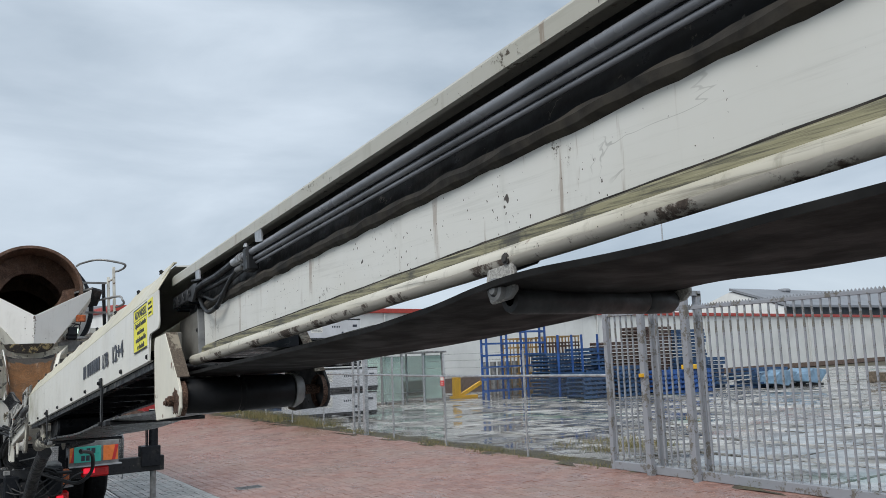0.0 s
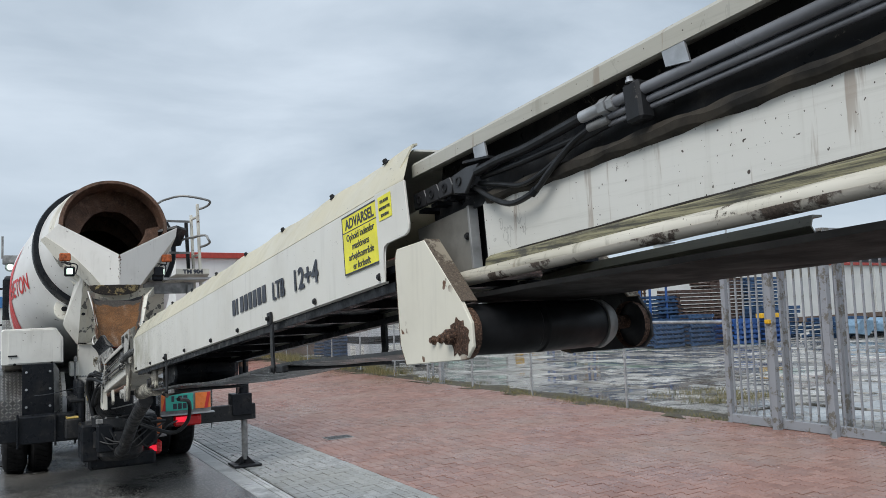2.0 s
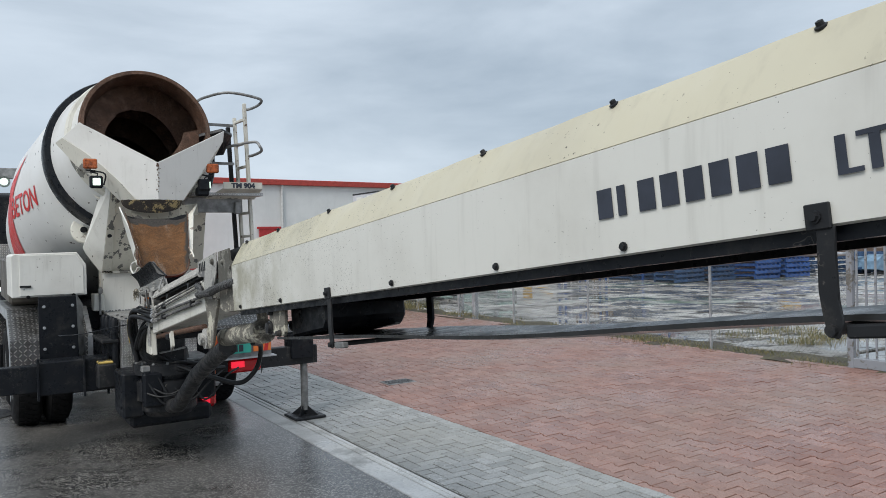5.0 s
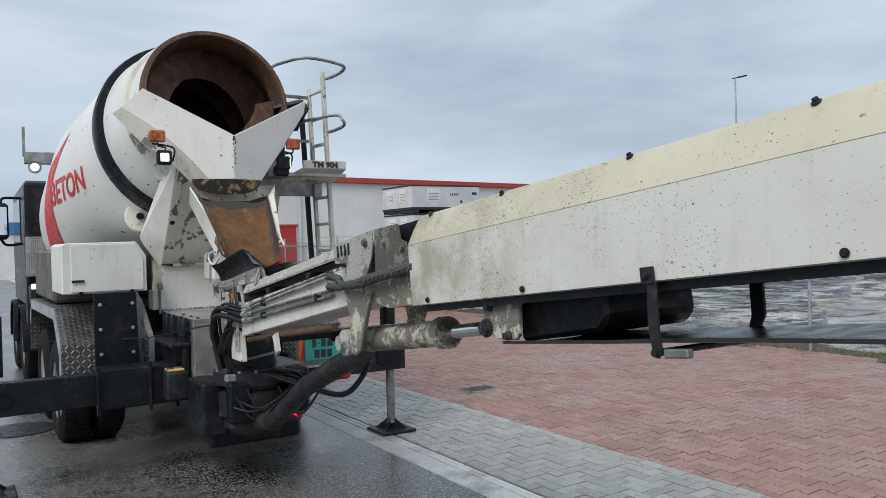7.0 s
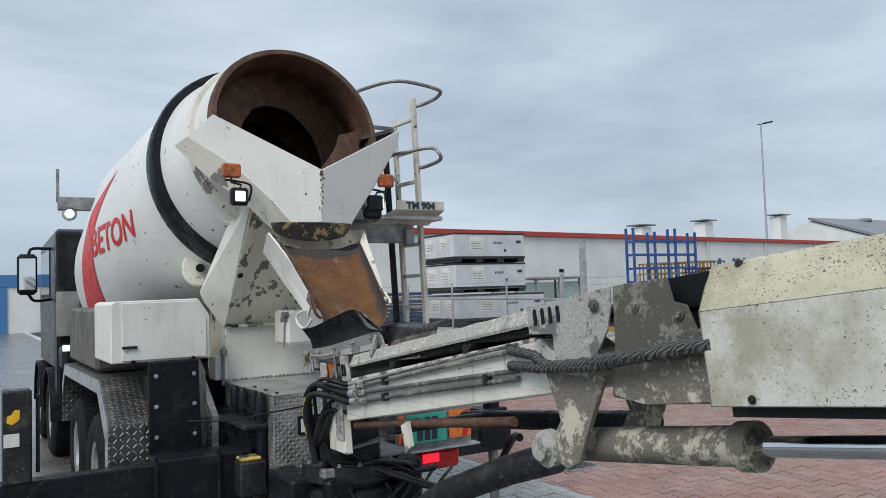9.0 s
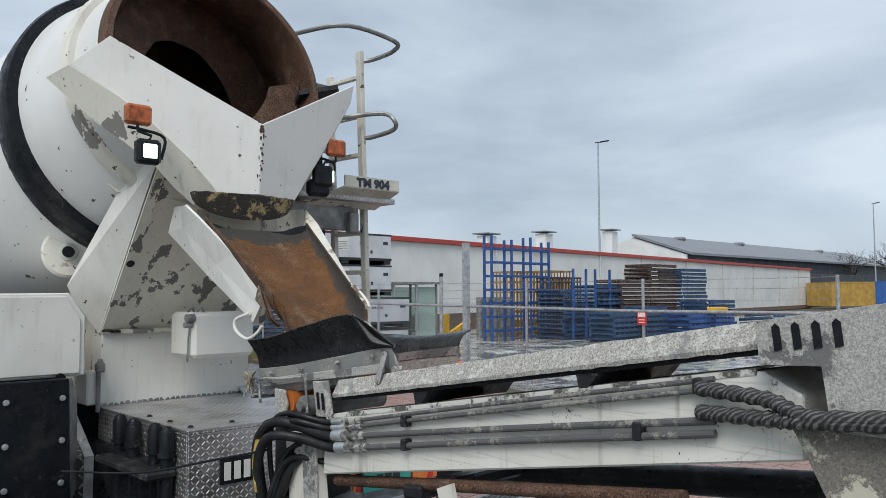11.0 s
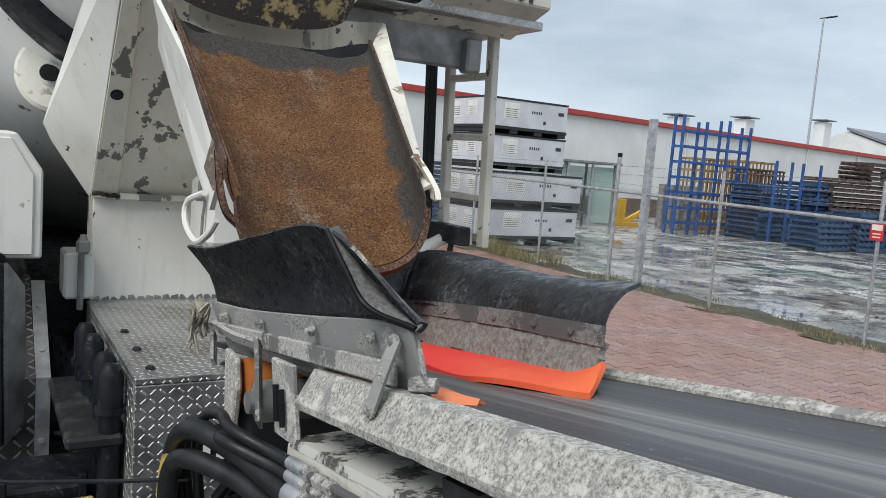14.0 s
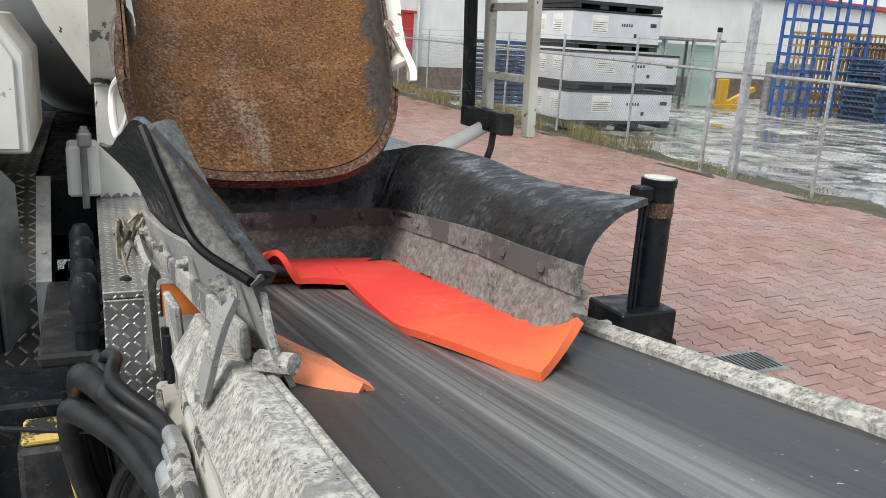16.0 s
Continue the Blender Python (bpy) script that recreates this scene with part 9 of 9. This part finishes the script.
def spread(ob):
    """Carries a thing of the yard, with its parts, outward from the road."""
    if ob.type == "EMPTY":
        ob.location = YARD_SPREAD @ ob.location
        for c in ob.children:
            c.data.transform(YARD_SPREAD)
            c.matrix_parent_inverse = Matrix.Translation(-Vector(ob.location))
    else:
        ob.data.transform(YARD_SPREAD)


for ob in [o for o in scene.objects if o.parent is None and o.name.split(".")[0] in ("steel_upright", "orange_crate", "storage_rack", "steel_cage", "grey_pipe") or o.parent is None and o.name.startswith("pallet_stack") and o.location.x > 15]:
    spread(ob)
SKIP = plain("pale_blue_paint", (0.16, 0.26, 0.36), 0.45, vary=0.3, scale=3.0)
skip(30.5, 22.0, 1.7, SKIP, "pale blue tipping skip")
skip(32.6, 21.8, 1.7, SKIP, "pale blue tipping skip")


def container(a, b, h, d, material, label):
    t = thing("container", label, "container", (a[0], a[1], 0), "steel containers")
    a, b = Vector((*a, 0.1)), Vector((*b, 0.1))
    ex = (b - a).normalized()
    m = frame_m(a, ex, (-ex.y, ex.x, 0))
    ln = (b - a).length
    bm = B()
    n = int(ln / 0.28)
    prof = []
    for i in range(n):
        x = ln * i / n
        prof += [(x, 0.0), (x + ln / n * 0.5, 0.0), (x + ln / n * 0.6, 0.04), (x + ln / n * 0.9, 0.04)]
    prof.append((ln, 0.0))
    sheet(bm, [[m @ Vector((x, y, 0)), m @ Vector((x, y, h))] for x, y in prof], 0.01)
    part("side", bm, material, t, "corrugated side", None)
    bm = B()
    box(bm, (0, 0.05, 0), (ln, d, h - 0.02), 0.0, m)
    part("body", bm, material, t, "", None)
    bm = B()
    box(bm, (-0.05, -0.03, h - 0.1), (ln + 0.05, 0.06, h + 0.04), 0.01, m)
    box(bm, (-0.05, -0.03, 0), (ln + 0.05, 0.06, 0.14), 0.01, m)
    part("edge_beam", bm, material, t, "", None)


container((96.5, 45.2), (102.5, 42.3), 2.9, 4.0, plain("ochre_container_paint", (0.42, 0.26, 0.06), 0.5, vary=0.2, scale=1.5), "ochre yellow steel container")
container((103.4, 42.8), (123.8, 35.9), 3.0, 4.0, plain("blue_container_paint", (0.035, 0.12, 0.36), 0.5, vary=0.2, scale=1.5), "long blue steel container standing in the yard")
container((125.7, 36.4), (148.5, 30.3), 3.1, 4.0, bpy.data.materials["blue_container_paint"], "long blue steel container standing in the yard")
ORUST = plain("orange_rust_steel", (0.32, 0.12, 0.05), 0.6, vary=0.4)
pile = thing("steel_profiles", "pile of orange rusted steel profiles", "pile", (44, 19.5, 0))
part("crate", box(B(), (42, 19, 0.03), (47, 20.4, 0.9)), ORUST, pile, "", None)
for i in range(14):
    bm = beam(B(), (42 + rnd.uniform(-1, 1), 20.5 + rnd.uniform(-0.6, 0.6), 0.9 + 0.07 * i), (48 + rnd.uniform(-1, 1), 18.6 + rnd.uniform(-0.6, 0.6), 0.9 + 0.07 * i), 0.1, 0.07)
    part("profile", bm, ORUST, pile, "", None)
TIMBER = plain("weathered_timber", (0.14, 0.11, 0.08), 0.8, vary=0.4)
for i in range(8):
    bm = box(B(), (36.5 + i * 0.7 + rnd.uniform(-0.2, 0.2), 20.8 + rnd.uniform(-0.6, 0.3), 0.03), (37.1 + i * 0.7, 21.4 + rnd.uniform(-0.3, 0.3), 0.25 + rnd.random() * 0.3), 0.03)
    solo("timber_block", bm, TIMBER, "weathered timber block lying in the yard", "timber", "timber blocks")
# low red skip beside the road's far end
rs = thing("red_skip", "low red steel skip standing beyond the paving", "skip", (7.2, 35.0, 0))
part("body", prism(B(), [(6.2, 34.2, 0.25), (8.2, 34.2, 0.25), (8.5, 34.2, 1.15), (5.9, 34.2, 1.15)], (0, 1.5, 0), 0.03), plain("red_skip_paint", (0.36, 0.03, 0.03), 0.5, vary=0.3, scale=2.0), rs, "", None)
part("rim", box(B(), (5.85, 34.1, 1.15), (8.55, 35.8, 1.25), 0.02), bpy.data.materials["red_skip_paint"], rs, "", None)

# drain and manhole
bm = B()
box(bm, (3.28, 13.42, gz(3.5) - 0.03), (3.72, 13.74, gz(3.5) + 0.006), 0.004)
dr = solo("drain_grate", bm, GREY, "dark iron drain grate set in the paving", "drain", kind="structure", smooth=None)
for i in range(11):
    part("bar", box(B(), (3.31 + i * 0.036, 13.46, gz(3.5) + 0.004), (3.328 + i * 0.036, 13.70, gz(3.5) + 0.009), 0.0), DARK, dr, "", None)
bm = B()
lathe(bm, (-1.55, 15.05, -0.152), (0, 0, 1), [(0, 0.36), (0.012, 0.36), (0.014, 0.33), (0.014, 0.002)], 36)
mh = solo("manhole_cover", bm, DARK, "round iron manhole cover in the asphalt", "manhole", kind="structure")

# grass and weeds at the foot of the fence
def blades(name, n, x0, x1, y0, y1, h, material, label, clump):
    rn = random.Random(9 + n)
    verts, faces = [], []
    cl = [(rn.uniform(x0, x1), rn.uniform(y0, y1)) for _ in range(clump)]
    for i in range(n):
        cx, cy = cl[rn.randrange(clump)]
        x, y = cx + rn.gauss(0, 0.12), cy + rn.gauss(0, 0.2)
        hh = h * rn.uniform(0.3, 1.0)
        a = rn.uniform(0, 6.28)
        w = rn.uniform(0.002, 0.006)
        dx, dy = math.cos(a) * w, math.sin(a) * w
        lx, ly = rn.gauss(0, 0.35) * hh, rn.gauss(0, 0.35) * hh
        z = gz(x) + max(0, y - 12) * 0.010 - 0.02
        b = len(verts)
        verts += [(x - dx, y - dy, z), (x + dx, y + dy, z), (x + dx * 0.7 + lx * 0.4, y + dy * 0.7 + ly * 0.4, z + hh * 0.6), (x - dx * 0.7 + lx * 0.4, y - dy * 0.7 + ly * 0.4, z + hh * 0.6), (x + lx, y + ly, z + hh)]
        faces += [(b, b + 1, b + 2, b + 3), (b + 3, b + 2, b + 4)]
    me = bpy.data.meshes.new(name)
    me.from_pydata(verts, [], faces)
    me.materials.append(material)
    return tagged(new(name, me), label, "grass", kind="stuff")


def grass_mat():
    k = Mat("winter_grass", 0.6)
    k.base(k.mix(k.ramp(k.island(), 0.2, 0.8), (0.085, 0.095, 0.032), (0.27, 0.22, 0.10)))
    return k.m


GRASS = grass_mat()
blades("grass", 7000, 8.1, 8.95, 21.5, 36.0, 0.30, GRASS, "long yellowish winter grass along the fence", 120)
blades("grass", 3200, 8.38, 8.98, 9.9, 23.0, 0.075, GRASS, "short moss and weeds under the fence", 46)
blades("grass", 1800, 9.6, 11.8, 11.4, 13.0, 0.16, GRASS, "weeds growing in the yard joints", 14)

# ---- yard slabs and block paving ----
slab_me = block_mesh("slab", [(0.035, 0.035), (1.965, 0.035), (1.965, 1.965), (0.035, 1.965)], 0.10, 0.02, YARD)
slabs = []
for i in range(26):
    for j in range(-8, 14):
        slabs.append((9.1 + i * 2.0, j * 2.0 + 8.6))
slabs.sort(key=lambda p: (p[0] - 9) + abs(p[1] - 16) * 0.6)
verts, faces = [], []
tmpl = [v.co.copy() for v in slab_me.vertices]
pol = [tuple(p.vertices) for p in slab_me.polygons]
rnd = random.Random(21)
for k, (x, y) in enumerate(slabs):
    z = 0.035 + rnd.uniform(-0.008, 0.008)
    rot = Euler((rnd.uniform(-0.007, 0.007), rnd.uniform(-0.007, 0.007), 0)).to_matrix().to_4x4()
    m = Matrix.Translation((x, y, z)) @ rot
    if k < 280:
        ob = new("slab", slab_me)
        ob.parent = yard
        ob.matrix_basis = m
    else:
        b = len(verts)
        verts += [m @ v for v in tmpl]
        faces += [tuple(b + q for q in p) for p in pol]
me = bpy.data.meshes.new("far_slabs")
me.from_pydata(verts, [], faces)
me.materials.append(YARD)
fo = new("far_slabs", me)
fo.parent = yard
tagged(fo, "far concrete slabs", kind="stuff")


def paver_mat(name, lo, hi, stain):
    k = Mat(name, 0.45)
    r = k.math("FRACT", k.math("ADD", k.island(), k.t.nodes.new("ShaderNodeObjectInfo").outputs["Random"]), 0.0)
    geo = k.t.nodes.new("ShaderNodeNewGeometry").outputs["Position"]
    c = k.mix(r, lo, hi)
    c = k.mix(k.ramp(k.noise(0.5, 5, 0.6, geo), 0.42, 0.68, 0, 0.5), c, stain)
    c = k.mix(k.ramp(k.noise(70.0, 4, 0.7, geo), 0.42, 0.68, 0, 0.5), c, tuple(v * 0.45 for v in lo))
    c = k.mix(k.ramp(k.noise(9.0, 4, 0.6, geo), 0.5, 0.72, 0, 0.35), c, tuple(v * 0.55 for v in lo))
    k.base(c)
    k.rough(k.ramp(k.noise(0.8, 5, 0.6, geo), 0.35, 0.65, 0.24, 0.52))
    k.bump(k.noise(140.0, 4, 0.7, geo), 0.002, 0.5)
    return k.m


REDPAVE = paver_mat("red_block_paving", (0.27, 0.142, 0.112), (0.385, 0.22, 0.178), (0.33, 0.25, 0.205))
GREYPAVE = paver_mat("grey_block_paving", (0.29, 0.29, 0.275), (0.41, 0.41, 0.395), (0.36, 0.35, 0.31))
PW, PL, ZG, JT = 0.16, 0.215, 0.013, 0.0042
SLOPE = 0.18 / 6.98


def bone():
    """Outline of a bone-shaped paving block: straight ends, sides pinched at the waist so that the columns lock."""
    ys = [(0.0, -1), (0.17, -1), (0.33, 1), (0.67, 1), (0.83, -1), (1.0, -1)]
    ys = [(f * PL + (JT if f == 0.0 else -JT if f == 1.0 else 0.0), q) for f, q in ys]
    return [(PW - q * ZG - JT, y) for y, q in ys] + [(q * ZG + JT, y) for y, q in reversed(ys)]


def piece(outline, top, bev=0.004, h=0.03):
    """Vertices and faces of one block from its outline, its upper edge chamfered."""
    n = len(outline)
    cx, cy = sum(p[0] for p in outline) / n, sum(p[1] for p in outline) / n
    vv = []
    for z, off in ((-h, 0.0), (-bev * 0.8, 0.0), (0.0, bev)):
        for x, y in outline:
            d = math.hypot(x - cx, y - cy)
            vv.append((x - (x - cx) / d * off, y - (y - cy) / d * off, top(x, y) + z))
    ff = [tuple(range(2 * n, 3 * n))]
    for r in (0, n):
        ff += [(r + k, r + (k + 1) % n, r + n + (k + 1) % n, r + n + k) for k in range(n)]
    return vv, ff


def clip_x(poly, lim, sign):
    out = []
    for k in range(len(poly)):
        a, b = poly[k], poly[(k + 1) % len(poly)]
        da, db = (a[0] - lim) * sign, (b[0] - lim) * sign
        if da >= 0:
            out.append(a)
        if da * db < 0:
            t = da / (da - db)
            out.append((a[0] + (b[0] - a[0]) * t, a[1] + (b[1] - a[1]) * t))
    return out


def lay(name, blocks, material, near, shapes):
    """blocks: (outline, shape key or None). Near ones become objects of their own, the rest one mesh."""
    rn = random.Random(5)
    meshes = {}
    vv, ff = [], []
    count = 0
    for x, y, key, outline in blocks:
        dz, ax, ay = rn.uniform(-0.0025, 0.0025), rn.uniform(-0.010, 0.010), rn.uniform(-0.010, 0.010)
        if key is not None and count < 290 and near[0] < x < near[1] and near[2] < y < near[3]:
            if key not in meshes:
                v, f = piece(shapes[key], lambda a, b: 0.0)
                me = bpy.data.meshes.new("paving_block")
                me.from_pydata(v, [], f)
                me.materials.append(material)
                meshes[key] = me
            ob = new("paving_block", meshes[key])
            ob.parent = bed
            ob.matrix_basis = Matrix.Translation((x, y, gz(x) + dz)) @ Euler((ax, ay - SLOPE, 0)).to_matrix().to_4x4()
            count += 1
        else:
            v, f = piece(outline, lambda a, b: gz(a) + dz + (a - x) * ay + (b - y) * ax)
            o = len(vv)
            vv += v
            ff += [tuple(o + q for q in t) for t in f]
    me = bpy.data.meshes.new(name)
    me.from_pydata(vv, [], ff)
    me.materials.append(material)
    ob = new(name, me)
    ob.parent = bed
    tagged(ob, "", kind="stuff")


X0, X1, XE = 1.605, 2.83, 8.28
SHAPES = {0: bone()}
blocks = []
for r in range(int((XE - X1) / PW) + 2):
    x = X1 + (r - 0.5) * PW
    for q in range(int(46 / PL)):
        y = -8.0 + q * PL + (PL / 2 if r % 2 else 0)
        out = [(x + a, y + b) for a, b in SHAPES[0]]
        if r == 0:
            out = clip_x(out, X1 + 0.004, 1)
        if len(out) > 2:
            blocks.append((x, y, 0 if r else None, out))
lay("red_blocks", blocks, REDPAVE, (3.2, 4.6, 12.2, 14.2), SHAPES)

# the grey band is laid in herringbone along and across the road, with a border course beside the red blocks
W2 = 0.116
XB = X1 - W2
HB = {}
for key, (w, h) in ((0, (2, 1)), (1, (1, 2))):
    g = 0.0042
    HB[key] = [(g, g), (w * W2 - g, g), (w * W2 - g, h * W2 - g), (g, h * W2 - g)]
blocks = []
for m in range(-230, 230):
    for n in range(-70, 70):
        for key, (ox, oy) in ((0, (0, 0)), (1, (2, -1))):
            x, y = (ox + m + 2 * n) * W2 + 2.2, (oy + m - 2 * n) * W2 + 15.0
            if not (X0 - 0.3 < x < XB + 0.3 and -8 < y < 38):
                continue
            out = [(x + p, y + q) for p, q in HB[key]]
            xs = [p[0] for p in out]
            if max(xs) < X0 + 0.01 or min(xs) > XB - 0.01:
                continue
            whole = min(xs) > X0 and max(xs) < XB
            if not whole:
                out = clip_x(clip_x(out, X0, 1), XB - 0.003, -1)
            if len(out) > 2:
                blocks.append((x, y, key if whole else None, out))
for q in range(int(46 / (2 * W2))):
    y = -8.0 + q * 2 * W2
    blocks.append((XB, y, 1, [(XB + a, y + b) for a, b in HB[1]]))
lay("grey_blocks", blocks, GREYPAVE, (1.5, 3.0, 10.4, 12.6), HB)
